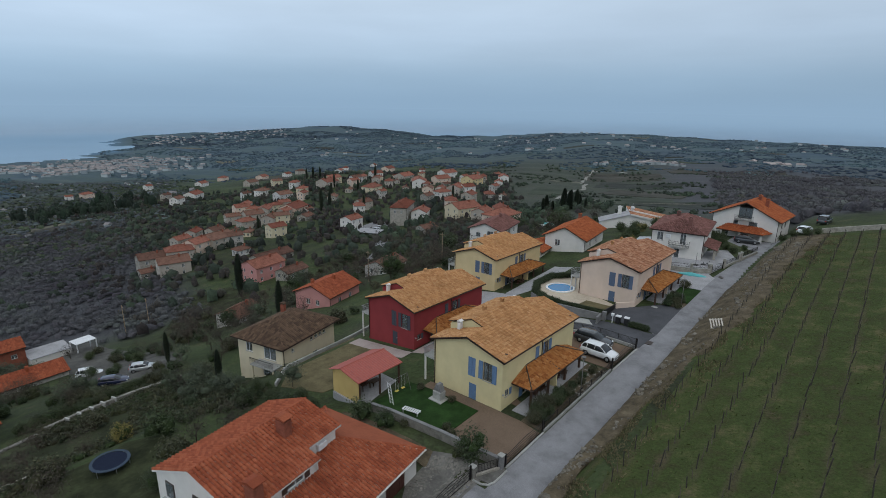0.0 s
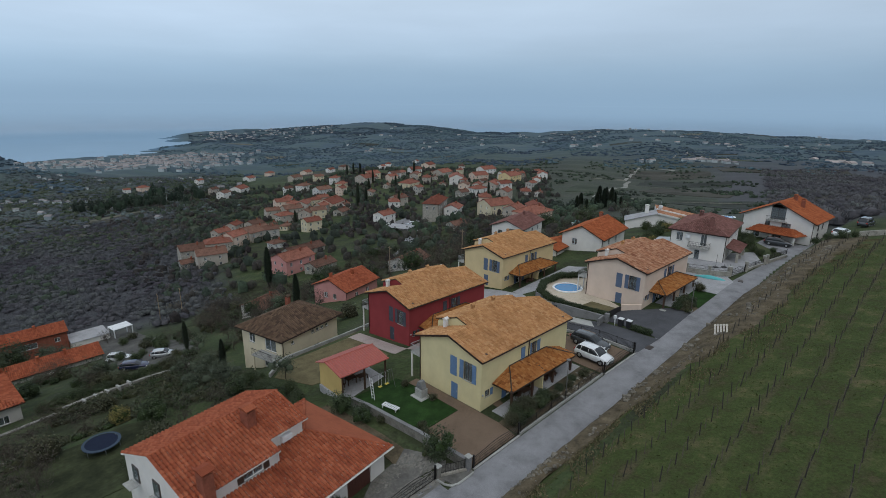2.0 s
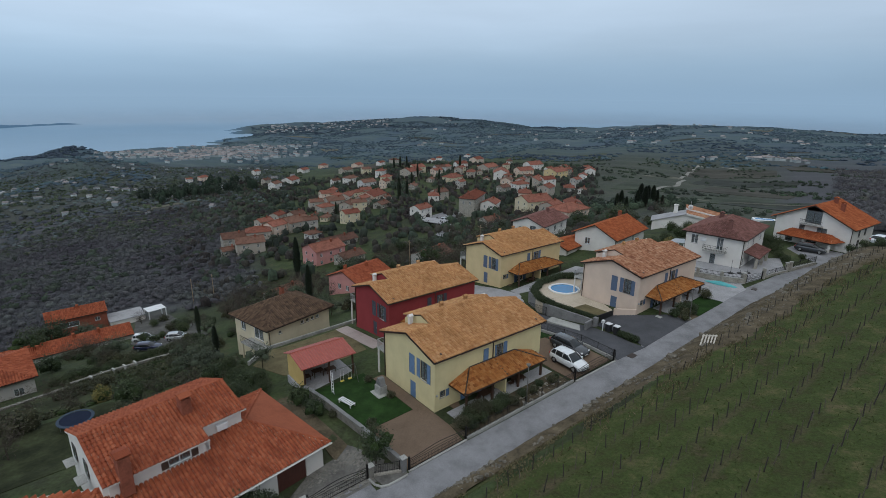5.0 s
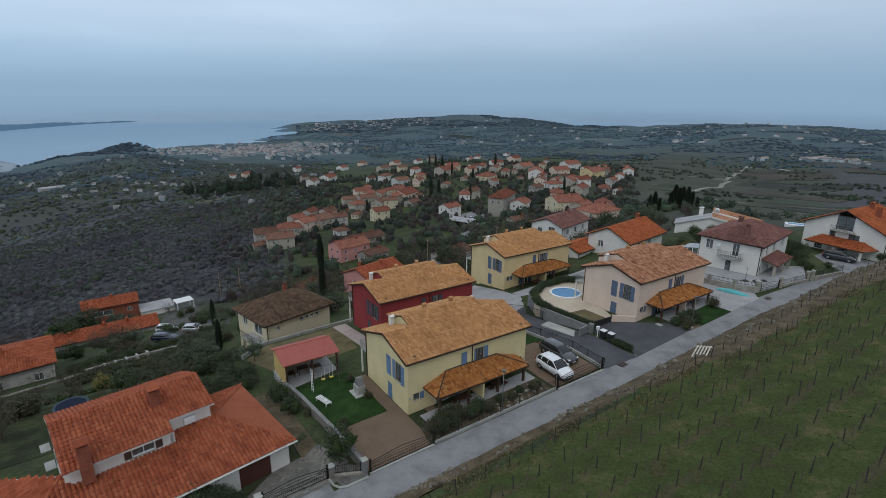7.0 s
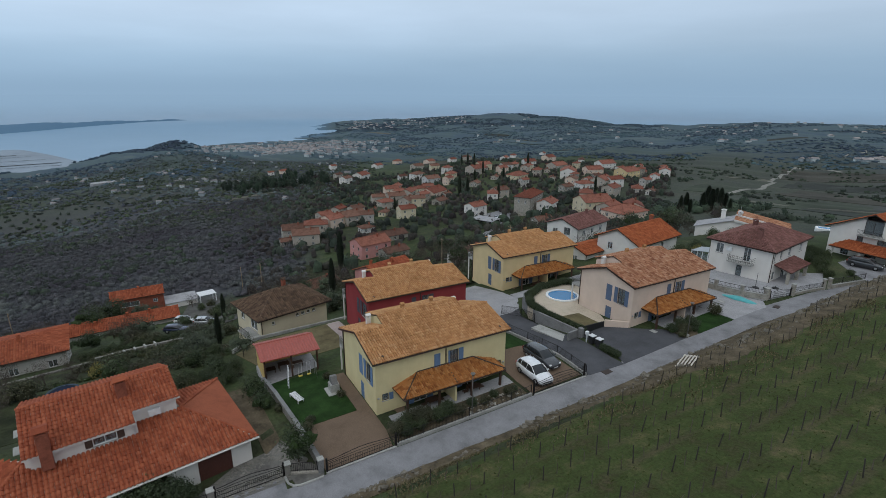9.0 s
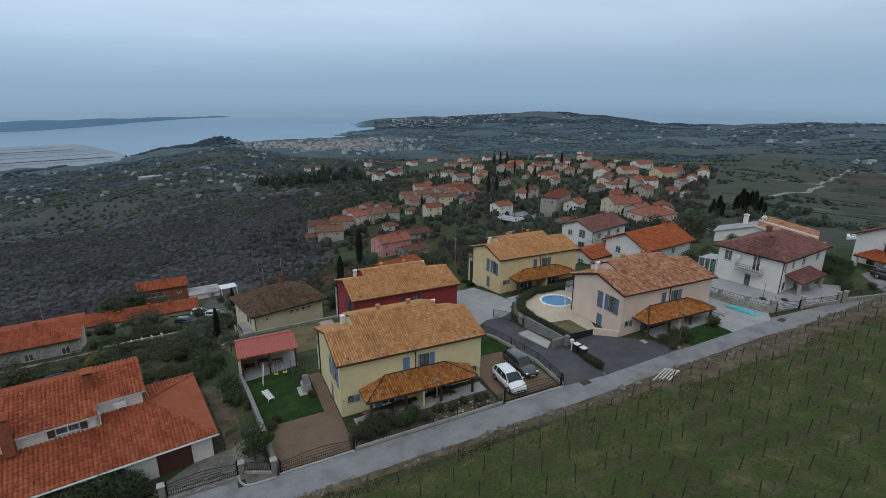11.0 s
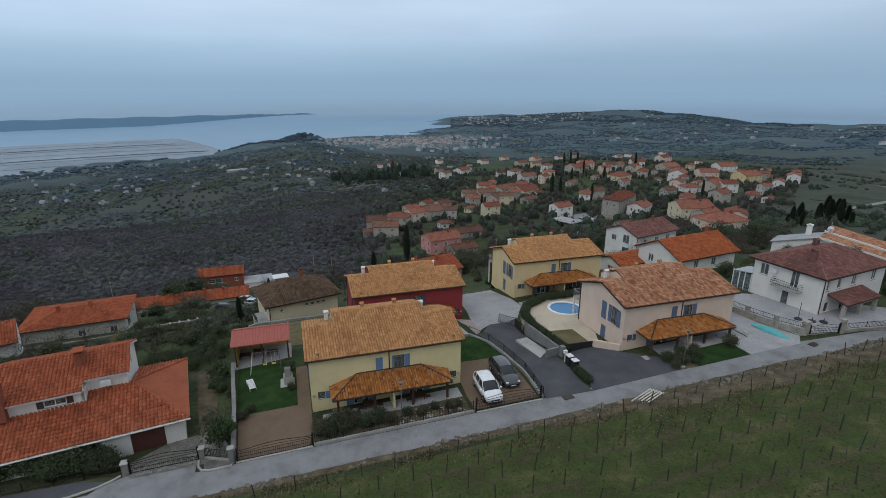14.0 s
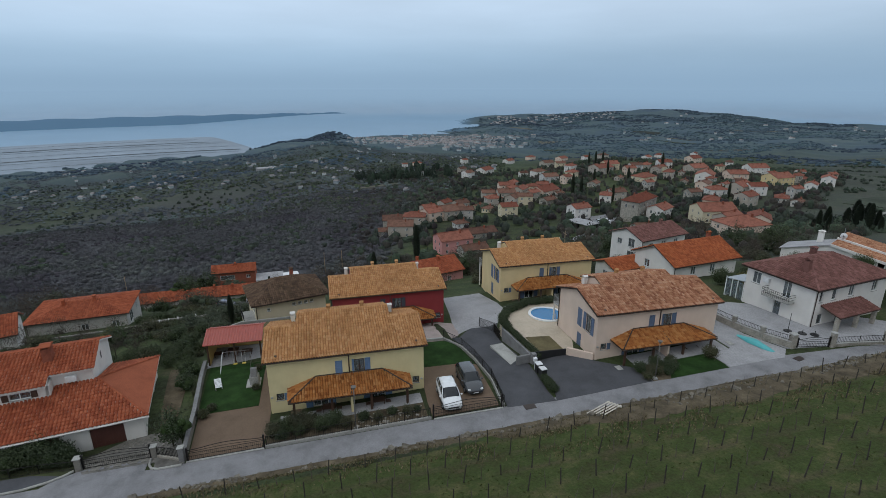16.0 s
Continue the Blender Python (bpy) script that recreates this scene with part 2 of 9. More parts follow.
M = {}
M["ground"] = ground_mat()
M["vine_turf"] = vine_turf()
M["soil"] = speckled("dry_bank_soil", (0.104, 0.084, 0.056), 0.95, 0.7, 5.0, 0.5, 1.6, 0.9, depth=0.06)
M["lawn"] = speckled("mown_lawn", (0.020, 0.046, 0.012), 0.95, 0.7, 9.0, 0.6, 1.5, 0.5, depth=0.03)
M["asphalt"] = speckled("worn_grey_asphalt", (0.225, 0.225, 0.235), 0.9, 0.5, 14.0, 0.70, 1.18, 0.25)
M["asphalt_dark"] = speckled("dark_asphalt", (0.080, 0.082, 0.090), 0.9, 0.3, 14.0, 0.75, 1.2, 0.25)
M["gravel"] = speckled("grey_gravel", (0.145, 0.139, 0.128), 0.95, 0.6, 3.5, 0.6, 1.5, 1.0, depth=0.04)
M["terrace"] = speckled("tan_resin_paving", (0.165, 0.118, 0.085), 0.9, 0.4, 12.0, 0.8, 1.1, 0.2)
M["concrete"] = speckled("pale_concrete", (0.36, 0.36, 0.34), 0.9, 0.5, 10.0, 0.7, 1.15, 0.3)
M["concrete_dark"] = speckled("damp_concrete_wall", (0.20, 0.20, 0.20), 0.9, 0.6, 9.0, 0.65, 1.2, 0.3)
M["paving"] = speckled("light_paving", (0.33, 0.33, 0.34), 0.85, 0.4, 6.0, 0.8, 1.12, 0.2)
M["stone"] = speckled("limestone_blocks", (0.34, 0.32, 0.28), 0.9, 1.2, 8.0, 0.6, 1.25, 0.6, depth=0.03)
M["pool_deck"] = speckled("sandy_pool_deck", (0.50, 0.43, 0.34), 0.85, 0.5, 10.0, 0.85, 1.08, 0.15)
M["yellow"] = stucco("pale_yellow_stucco", (0.66, 0.575, 0.335))
M["yellow2"] = stucco("warm_yellow_stucco", (0.66, 0.525, 0.30))
M["maroon"] = stucco("maroon_stucco", (0.262, 0.046, 0.050))
M["pinkish"] = stucco("pale_peach_stucco", (0.66, 0.53, 0.44))
M["white"] = stucco("white_stucco", (0.70, 0.68, 0.65))
M["cream"] = stucco("cream_stucco", (0.62, 0.55, 0.40))
M["rose"] = stucco("rose_stucco", (0.55, 0.27, 0.25))
M["grey_stucco"] = stucco("grey_stucco", (0.45, 0.43, 0.40))
M["ochre"] = stucco("ochre_stucco", (0.55, 0.40, 0.16))
M["tile_ochre"] = tile_mat("ochre_clay_tiles", ((0.0, (0.37, 0.180, 0.078)), (0.35, (0.45, 0.235, 0.103)), (0.75, (0.49, 0.265, 0.120)), (1.0, (0.54, 0.315, 0.16))))
M["tile_mixed"] = tile_mat("mottled_clay_tiles", ((0.0, (0.23, 0.095, 0.055)), (0.35, (0.35, 0.165, 0.095)), (0.7, (0.41, 0.215, 0.130)), (1.0, (0.48, 0.29, 0.19))))
M["tile_red"] = tile_mat("red_clay_tiles", ((0.0, (0.255, 0.066, 0.034)), (0.5, (0.32, 0.088, 0.043)), (1.0, (0.375, 0.116, 0.060))))
M["tile_porch"] = tile_mat("orange_brown_tiles", ((0.0, (0.24, 0.085, 0.026)), (0.35, (0.36, 0.145, 0.045)), (0.75, (0.40, 0.175, 0.060)), (1.0, (0.46, 0.23, 0.09))))
M["tile_maroon"] = tile_mat("maroon_concrete_tiles", ((0.0, (0.145, 0.070, 0.061)), (0.5, (0.185, 0.091, 0.080)), (1.0, (0.24, 0.122, 0.108))))
M["tile_brown"] = tile_mat("brown_old_tiles", ((0.0, (0.075, 0.050, 0.036)), (0.5, (0.115, 0.075, 0.052)), (1.0, (0.165, 0.11, 0.075))))
M["roof_red_sheet"] = plain("red_roof_sheet", (0.33, 0.075, 0.055), 0.55)
M["far_tile"] = far_tile_mat("distant_clay_tiles", (0.20, 0.070, 0.048), (0.31, 0.125, 0.088))
M["old_plaster"] = stucco("weathered_plaster", (0.42, 0.38, 0.33))
M["pale_plaster"] = stucco("dull_white_plaster", (0.56, 0.55, 0.54))
M["far_tile_old"] = far_tile_mat("distant_weathered_tiles", (0.125, 0.066, 0.050), (0.22, 0.118, 0.086))
M["blue"] = plain("blue_painted_shutters", (0.105, 0.185, 0.315), 0.6)
M["brown_wood"] = plain("dark_brown_wood", (0.060, 0.030, 0.018), 0.6)
M["wood"] = speckled("weathered_timber", (0.26, 0.20, 0.14), 0.85, 2.0, 20.0, 0.6, 1.2, 0.4)
M["gutter"] = plain("dark_brown_gutter", (0.040, 0.026, 0.020), 0.45, 0.3)
M["iron"] = plain("dark_wrought_iron", (0.022, 0.020, 0.020), 0.5, 0.6)
M["steel"] = plain("galvanised_steel", (0.42, 0.43, 0.44), 0.45, 0.8)
M["glass"] = glass_mat("window_glass")
M["frame_white"] = plain("white_window_frame", (0.75, 0.75, 0.74), 0.5)
M["frame_dark"] = plain("dark_window_frame", (0.05, 0.035, 0.028), 0.5)
M["brick"] = speckled("red_brick", (0.25, 0.085, 0.055), 0.9, 1.5, 10.0, 0.65, 1.2, 0.5)
M["inside"] = plain("dim_interior", (0.10, 0.09, 0.08), 0.9)
M["bark"] = speckled("grey_bark", (0.085, 0.070, 0.056), 0.95, 2.0, 14.0, 0.6, 1.3, 0.8, depth=0.02)
M["twig"] = leaf_mat("bare_winter_twigs", (0.046, 0.039, 0.035), (0.105, 0.090, 0.078), 0.95)
# paler, bluer copies of the winter twigs: valley haze put into the colour
M["twig_far"] = leaf_mat("hazed_bare_woods", (0.076, 0.076, 0.086), (0.104, 0.103, 0.114), 0.95)
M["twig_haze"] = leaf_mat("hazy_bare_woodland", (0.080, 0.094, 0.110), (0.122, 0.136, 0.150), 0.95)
M["leaf"] = leaf_mat("evergreen_leaves", (0.020, 0.032, 0.014), (0.060, 0.088, 0.036))
M["leaf_olive"] = leaf_mat("olive_leaves", (0.036, 0.048, 0.028), (0.095, 0.115, 0.070))
M["leaf_dark"] = leaf_mat("cypress_needles", (0.010, 0.017, 0.011), (0.032, 0.046, 0.026))
M["leaf_yellow"] = leaf_mat("yellowing_leaves", (0.10, 0.085, 0.02), (0.22, 0.19, 0.05))
M["ivy"] = leaf_mat("mixed_scrub", (0.028, 0.034, 0.017), (0.090, 0.092, 0.050))
M["pool_water"] = plain("pool_water", (0.010, 0.16, 0.36), 0.12)
M["pool_edge"] = plain("white_pool_coping", (0.72, 0.74, 0.74), 0.5)
M["car_white"] = plain("white_car_paint", (0.72, 0.74, 0.76), 0.25, 0.0, 0.8)
M["car_dark"] = plain("dark_grey_car_paint", (0.050, 0.055, 0.062), 0.22, 0.3, 0.8)
M["car_silver"] = plain("silver_car_paint", (0.48, 0.50, 0.52), 0.28, 0.6, 0.6)
M["car_blue"] = plain("navy_car_paint", (0.018, 0.025, 0.07), 0.22, 0.2, 0.8)
M["tyre"] = plain("black_rubber", (0.018, 0.018, 0.018), 0.8)
M["plastic"] = plain("white_plastic", (0.66, 0.67, 0.68), 0.5)
M["turquoise"] = plain("turquoise_tarpaulin", (0.08, 0.40, 0.42), 0.5)
M["black"] = plain("black_panel", (0.018, 0.018, 0.02), 0.5)
M["terrace_pale"] = speckled("pale_pink_paving", (0.36, 0.30, 0.28), 0.9, 0.4, 8.0, 0.8, 1.1, 0.2)
M["dry_lawn"] = speckled("dry_brown_turf", (0.13, 0.11, 0.06), 0.95, 0.6, 7.0, 0.6, 1.3, 0.6, depth=0.04)
M["straw"] = leaf_mat("dry_straw_grass", (0.085, 0.076, 0.045), (0.22, 0.185, 0.115), 0.95)
M["rubble"] = speckled("dull_field_stone", (0.155, 0.140, 0.115), 0.95, 1.2, 8.0, 0.5, 1.5, 0.6, depth=0.03)
M["tuft"] = leaf_mat("rough_grass_blades", (0.056, 0.074, 0.024), (0.100, 0.108, 0.044), 0.95)
M["old_stone"] = speckled("weathered_stone_blocks", (0.21, 0.20, 0.18), 0.9, 1.2, 8.0, 0.55, 1.3, 0.6, depth=0.03)
M["meadow"] = speckled("wet_winter_grass", (0.034, 0.040, 0.019), 0.95, 0.30, 3.0, 0.45, 1.9, 0.7, depth=0.06)
M["car_glass"] = plain("dark_car_glass", (0.018, 0.022, 0.026), 0.06)
M["red_lamp"] = plain("red_lamp_plastic", (0.30, 0.015, 0.012), 0.3)
M["pale_wood"] = speckled("bleached_timber", (0.50, 0.46, 0.40), 0.85, 2.0, 20.0, 0.7, 1.15, 0.4)
M["grey_pad"] = plain("blue_grey_padding", (0.05, 0.07, 0.10), 0.9)
M["navy"] = plain("dark_blue_mat", (0.014, 0.020, 0.040), 0.92)
M["yellow_plastic"] = plain("yellow_plastic", (0.55, 0.42, 0.06), 0.5)
M["vine_bark"] = speckled("grey_vine_bark", (0.115, 0.10, 0.08), 0.95, 2.0, 14.0, 0.6, 1.3, 0.5, depth=0.01)
M["slate_blue"] = plain("dull_blue_shutters", (0.085, 0.125, 0.205), 0.6)
M["yard"] = speckled("grey_farmyard", (0.088, 0.085, 0.078), 0.95, 0.25, 2.0, 0.6, 1.45, 0.5, depth=0.03)
M["track"] = speckled("pale_gravel_track", (0.24, 0.235, 0.21), 0.95, 0.1, 2.0, 0.7, 1.2, 0.4)
M["leaf_bush"] = leaf_mat("garden_bush_leaves", (0.022, 0.036, 0.014), (0.072, 0.098, 0.040))
M["stake"] = speckled("weathered_stakes", (0.058, 0.052, 0.045), 0.9, 2.0, 12.0, 0.6, 1.3, 0.4)
M["core_leaf"] = canopy_mat("evergreen_crown_mass", (0.018, 0.027, 0.013), (0.036, 0.052, 0.022), 2.5)
M["core_ivy"] = canopy_mat("scrub_crown_mass", (0.026, 0.030, 0.016), (0.050, 0.052, 0.028), 2.5)
M["core_olive"] = canopy_mat("olive_crown_mass", (0.040, 0.054, 0.036), (0.074, 0.092, 0.062), 2.5)
M["core_twig"] = canopy_mat("twig_crown_mass", (0.038, 0.035, 0.034), (0.060, 0.055, 0.052), 1.2)
# both bare wood masses carry haze blue in their base colour
M["core_wood"] = canopy_mat("hazed_bare_wood_mass", (0.076, 0.077, 0.089), (0.098, 0.096, 0.106), 1.3)
M["core_wood_haze"] = canopy_mat("hazed_grey_wood_mass", (0.078, 0.093, 0.109), (0.102, 0.117, 0.130), 0.8)
# paler and bluer than the near evergreens, for distance haze
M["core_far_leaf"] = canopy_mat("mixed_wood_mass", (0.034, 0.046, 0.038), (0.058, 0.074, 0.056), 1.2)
# far hill woods: haze painted in as a lighter blue-green
M["core_far"] = canopy_mat("hazed_far_wood_mass", (0.056, 0.086, 0.120), (0.078, 0.110, 0.138), 0.30)
M["core_dark"] = canopy_mat("pine_mass", (0.014, 0.022, 0.018), (0.028, 0.040, 0.030), 0.8)
# evergreen leaves with some haze put into their colour
M["leaf_far"] = leaf_mat("distant_evergreens", (0.034, 0.048, 0.040), (0.072, 0.092, 0.066), 0.9)
# leaves of the far hill woods, their blue is painted haze
M["far_leaf_haze"] = leaf_mat("hazed_far_leaves", (0.060, 0.092, 0.124), (0.092, 0.126, 0.152), 0.95)
# town walls and roofs washed bluish: haze is part of these colours
M["far_wall"] = leaf_mat("hazed_walls", (0.26, 0.31, 0.36), (0.56, 0.62, 0.68), 0.9)
M["far_roof"] = leaf_mat("hazed_roofs", (0.20, 0.19, 0.205), (0.36, 0.33, 0.345), 0.9)
M["field_green"] = speckled("winter_green_field", (0.048, 0.058, 0.040), 0.95, 0.03, 0.5, 0.6, 1.45, 0.5, depth=0.2)
M["field_dark"] = speckled("dark_field", (0.036, 0.040, 0.034), 0.95, 0.03, 0.5, 0.6, 1.45, 0.5, depth=0.2)
M["field_brown"] = speckled("fallow_field", (0.056, 0.054, 0.044), 0.95, 0.03, 0.5, 0.6, 1.4, 0.5, depth=0.2)
M["dry_field"] = speckled("pale_dry_field", (0.115, 0.112, 0.088), 0.95, 0.03, 0.5, 0.75, 1.2, 0.3, depth=0.2)
M["salt"] = speckled("wet_salt_flats", (0.16, 0.205, 0.255), 0.5, 0.004, 0.03, 0.7, 1.2, 0.1)
M["garage_red"] = plain("red_brown_boards", (0.085, 0.030, 0.022), 0.6)
M["slate"] = plain("slate_grey_shutters", (0.045, 0.050, 0.065), 0.6)
M["lamp_grey"] = plain("dull_grey_lamp_metal", (0.16, 0.155, 0.15), 0.5, 0.4)

# ---- mesh helpers ----
def mesh_ob(name, verts, faces, mat, smooth=False):
    me = bpy.data.meshes.new(name)
    me.from_pydata(verts, [], faces)
    me.materials.append(mat)
    if smooth:
        me.polygons.foreach_set("use_smooth", [True] * len(me.polygons))
    me.update()
    return new(name, me)


def thing(name, m, label, category, group="", kind=""):
    ob = new(name)
    ob.empty_display_size = 0.3
    ob.matrix_world = m
    return tagged(ob, label, category, group, kind)


def part(name, g, mat, parent, label="", kind=""):
    """One mesh object out of a Geo (or a bmesh), under a thing or a part."""
    if isinstance(g, bmesh.types.BMesh):
        me = bpy.data.meshes.new(name)
        g.to_mesh(me)
        g.free()
        me.materials.append(mat)
        ob = new(name, me)
    else:
        ob = mesh_ob(name, g.v, g.f, mat, g.smooth)
    ob.parent = parent
    if label or kind:
        tagged(ob, label, kind=kind)
    return ob


class Geo:
    """Vertices and faces gathered piece by piece."""
    def __init__(self, smooth=False):
        self.v, self.f, self.smooth = [], [], smooth

    def poly(self, *pts):
        n = len(self.v)
        self.v.extend(tuple(p) for p in pts)
        self.f.append(tuple(range(n, n + len(pts))))
        return self

    def box(self, x0, x1, y0, y1, z0, z1):
        n = len(self.v)
        self.v += [(x0, y0, z0), (x1, y0, z0), (x1, y1, z0), (x0, y1, z0), (x0, y0, z1), (x1, y0, z1), (x1, y1, z1), (x0, y1, z1)]
        self.f += [tuple(n + i for i in q) for q in ((3, 2, 1, 0), (4, 5, 6, 7), (0, 1, 5, 4), (1, 2, 6, 5), (2, 3, 7, 6), (3, 0, 4, 7))]
        return self

    def soft_box(self, x0, x1, y0, y1, z0, z1, c=0.03):
        """A box with its edges chamfered."""
        n = len(self.v)
        for z, d in ((z0, c), (z0 + c, 0), (z1 - c, 0), (z1, c)):
            e = c if d == 0 else c + d
            self.v += [(x0 + d, y0 + e, z), (x0 + e, y0 + d, z), (x1 - e, y0 + d, z), (x1 - d, y0 + e, z), (x1 - d, y1 - e, z), (x1 - e, y1 - d, z), (x0 + e, y1 - d, z), (x0 + d, y1 - e, z)]
        self.f.append(tuple(n + i for i in reversed(range(8))))
        for k in range(3):
            for i in range(8):
                j = (i + 1) % 8
                self.f.append((n + 8 * k + i, n + 8 * k + j, n + 8 * k + 8 + j, n + 8 * k + 8 + i))
        self.f.append(tuple(n + 24 + i for i in range(8)))
        return self

    def tube(self, a, b, r0, r1=None, seg=8, cap=True):
        a, b = Vector(a), Vector(b)
        r1 = r0 if r1 is None else r1
        q = (b - a).to_track_quat("Z", "Y")
        n = len(self.v)
        for c, r in ((a, r0), (b, r1)):
            for i in range(seg):
                t = 2 * math.pi * i / seg
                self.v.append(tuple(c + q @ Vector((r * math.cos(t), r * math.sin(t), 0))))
        for i in range(seg):
            j = (i + 1) % seg
            self.f.append((n + i, n + j, n + seg + j, n + seg + i))
        if cap:
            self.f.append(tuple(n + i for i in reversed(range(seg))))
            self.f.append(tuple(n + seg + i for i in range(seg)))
        return self

    def sweep(self, pts, r, seg=5):
        """A bent round bar through all the points, in one piece."""
        n = len(self.v)
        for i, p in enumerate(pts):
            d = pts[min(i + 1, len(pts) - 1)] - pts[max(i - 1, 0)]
            q = d.to_track_quat("Z", "Y")
            self.v += [tuple(p + q @ Vector((r * math.cos(2 * math.pi * k / seg), r * math.sin(2 * math.pi * k / seg), 0))) for k in range(seg)]
        for i in range(len(pts) - 1):
            self.f += [(n + i * seg + k, n + i * seg + (k + 1) % seg, n + (i + 1) * seg + (k + 1) % seg, n + (i + 1) * seg + k) for k in range(seg)]
        return self

    def prism(self, outline, axis, d0, d1):
        """A closed outline in the two other axes, drawn out along axis from d0 to d1."""
        def put(p, d):
            return {"x": (d, p[0], p[1]), "y": (p[0], d, p[1]), "z": (p[0], p[1], d)}[axis]
        n, k = len(self.v), len(outline)
        self.v += [put(p, d0) for p in outline] + [put(p, d1) for p in outline]
        for i in range(k):
            j = (i + 1) % k
            self.f.append((n + i, n + j, n + k + j, n + k + i))
        self.f.append(tuple(n + i for i in reversed(range(k))))
        self.f.append(tuple(n + k + i for i in range(k)))
        return self

    def slab(self, pts, thick):
        """A flat polygon in space with a thickness downwards."""
        n, k = len(self.v), len(pts)
        self.v += [tuple(p) for p in pts] + [(p[0], p[1], p[2] - thick) for p in pts]
        self.f.append(tuple(n + i for i in range(k)))
        self.f.append(tuple(n + k + i for i in reversed(range(k))))
        for i in range(k):
            j = (i + 1) % k
            self.f.append((n + j, n + i, n + k + i, n + k + j))
        return self

    def wall(self, axis, at, thick, u0, u1, z0, z1, holes=(), crown=None):
        """An upright wall along u with real openings (u0, u1, z0, z1), welded into one solid; its outer face lies at 'at', thick goes
        inwards (signed). crown: (u, z) points of a gable's upper edge."""
        us = sorted({u0, u1, *(h[0] for h in holes), *(h[1] for h in holes), *((c[0] for c in crown) if crown else ())})
        zs = sorted({z0, z1, *(h[2] for h in holes), *(h[3] for h in holes)})
        nu, nz = len(us) - 1, len(zs) - 1
        seen = {}

        def vert(i, j, k):
            if (i, j, k) not in seen:
                z = zs[j]
                if crown and j == nz:
                    z = float(np.interp(us[i], [c[0] for c in crown], [c[1] for c in crown]))
                d = at + thick * k
                seen[i, j, k] = len(self.v)
                self.v.append((d, us[i], z) if axis == "x" else (us[i], d, z))
            return seen[i, j, k]

        def solid(i, j):
            if not (0 <= i < nu and 0 <= j < nz):
                return False
            um, zm = (us[i] + us[i + 1]) / 2, (zs[j] + zs[j + 1]) / 2
            return not any(h[0] < um < h[1] and h[2] < zm < h[3] for h in holes)

        flip = (thick > 0) == (axis == "x")

        def face(*q):
            self.f.append(tuple(q) if not flip else tuple(reversed(q)))
        for i in range(nu):
            for j in range(nz):
                if not solid(i, j):
                    continue
                face(vert(i, j, 0), vert(i + 1, j, 0), vert(i + 1, j + 1, 0), vert(i, j + 1, 0))
                face(vert(i, j + 1, 1), vert(i + 1, j + 1, 1), vert(i + 1, j, 1), vert(i, j, 1))
                for di, dj, p, q in ((-1, 0, (i, j + 1), (i, j)), (1, 0, (i + 1, j), (i + 1, j + 1)), (0, -1, (i, j), (i + 1, j)), (0, 1, (i + 1, j + 1), (i, j + 1))):
                    if not solid(i + di, j + dj):
                        face(vert(*q, 0), vert(*p, 0), vert(*p, 1), vert(*q, 1))
        return self


# ---- the lie of the land ----
def road_z(y):
    y = np.asarray(y, float)
    mid = 0.035 * y + 0.00025 * y * y
    return np.where(y > 60, 3.0 - 0.02 * np.minimum(y - 60, 45), np.where(y < -30, -0.825 + 0.02 * (y + 30), mid))


FALL_X = (-400, -150, -100, -70, -50, -36, -29, -18.5, -14, -9, 0, 5, 9.2, 9.9, 11.3, 12.3, 17, 45, 90, 200)
FALL_Z = (-60, -40.5, -27.4, -17.3, -11.6, -7.4, -3.6, -2.2, -1.0, -0.25, -0.05, 0, 0, 1.0, 2.5, 3.2, 4.5, 11.5, 17, 20)
# ground heights along eight bearings from the hill, at growing distances
BEARINGS = (80, 100, 118, 132, 145, 160, 175, 190, 210)
REACH = (150, 250, 400, 600, 900, 1300, 2000, 2600, 3300, 4900)
HEIGHTS = (
    (2, -14, -30, -48, -66, -84, -100, -112, -150, -215),
    (-2, -16, -29, -46, -64, -84, -101, -111, -150, -215),
    (-6, -18, -36, -56, -69, -79, -92, -97, -135, -215),
    (-14, -28, -38, -50, -80, -105, -130, -149, -176, -215),
    (-22, -33, -44, -50, -88, -130, -152, -136, -114, -215),
    (-28, -38, -53, -68, -104, -140, -164, -173, -165, -215),
    (-33, -47, -62, -80, -111, -136, -170, -200, -215, -215),
    (-33, -50, -76, -104, -125, -146, -200, -215, -215, -215),
    (-30, -50, -82, -112, -136, -158, -200, -215, -215, -215),
)
HUB = (36.0, -15.0)
FAR_TURN = 2.0    # the distant coast lies this many degrees round from the table's bearings
KNOLLS = ((-1900, -2, 30, 45), (-1830, -90, 8, 70), (-1740, -150, 15, 70), (-1640, -190, 13, 80), (-1300, -60, 22, 90), (-1180, 10, 14, 80), (-1880, -30, 4, 130), (-900, 30, 14, 130), (-640, -120, 12, 90), (-330, -230, 16, 80))


def smooth_step(a, b, v):
    t = np.clip((v - a) / (b - a), 0, 1)
    return t * t * (3 - 2 * t)


def wobble(x, y):
    """Gentle unevenness of open land, in metres."""
    return (np.sin(x * 0.031 + 1.3) * np.cos(y * 0.027) + 0.6 * np.sin(x * 0.071 + y * 0.053) + 0.35 * np.cos(x * 0.13 - y * 0.17 + 0.6))


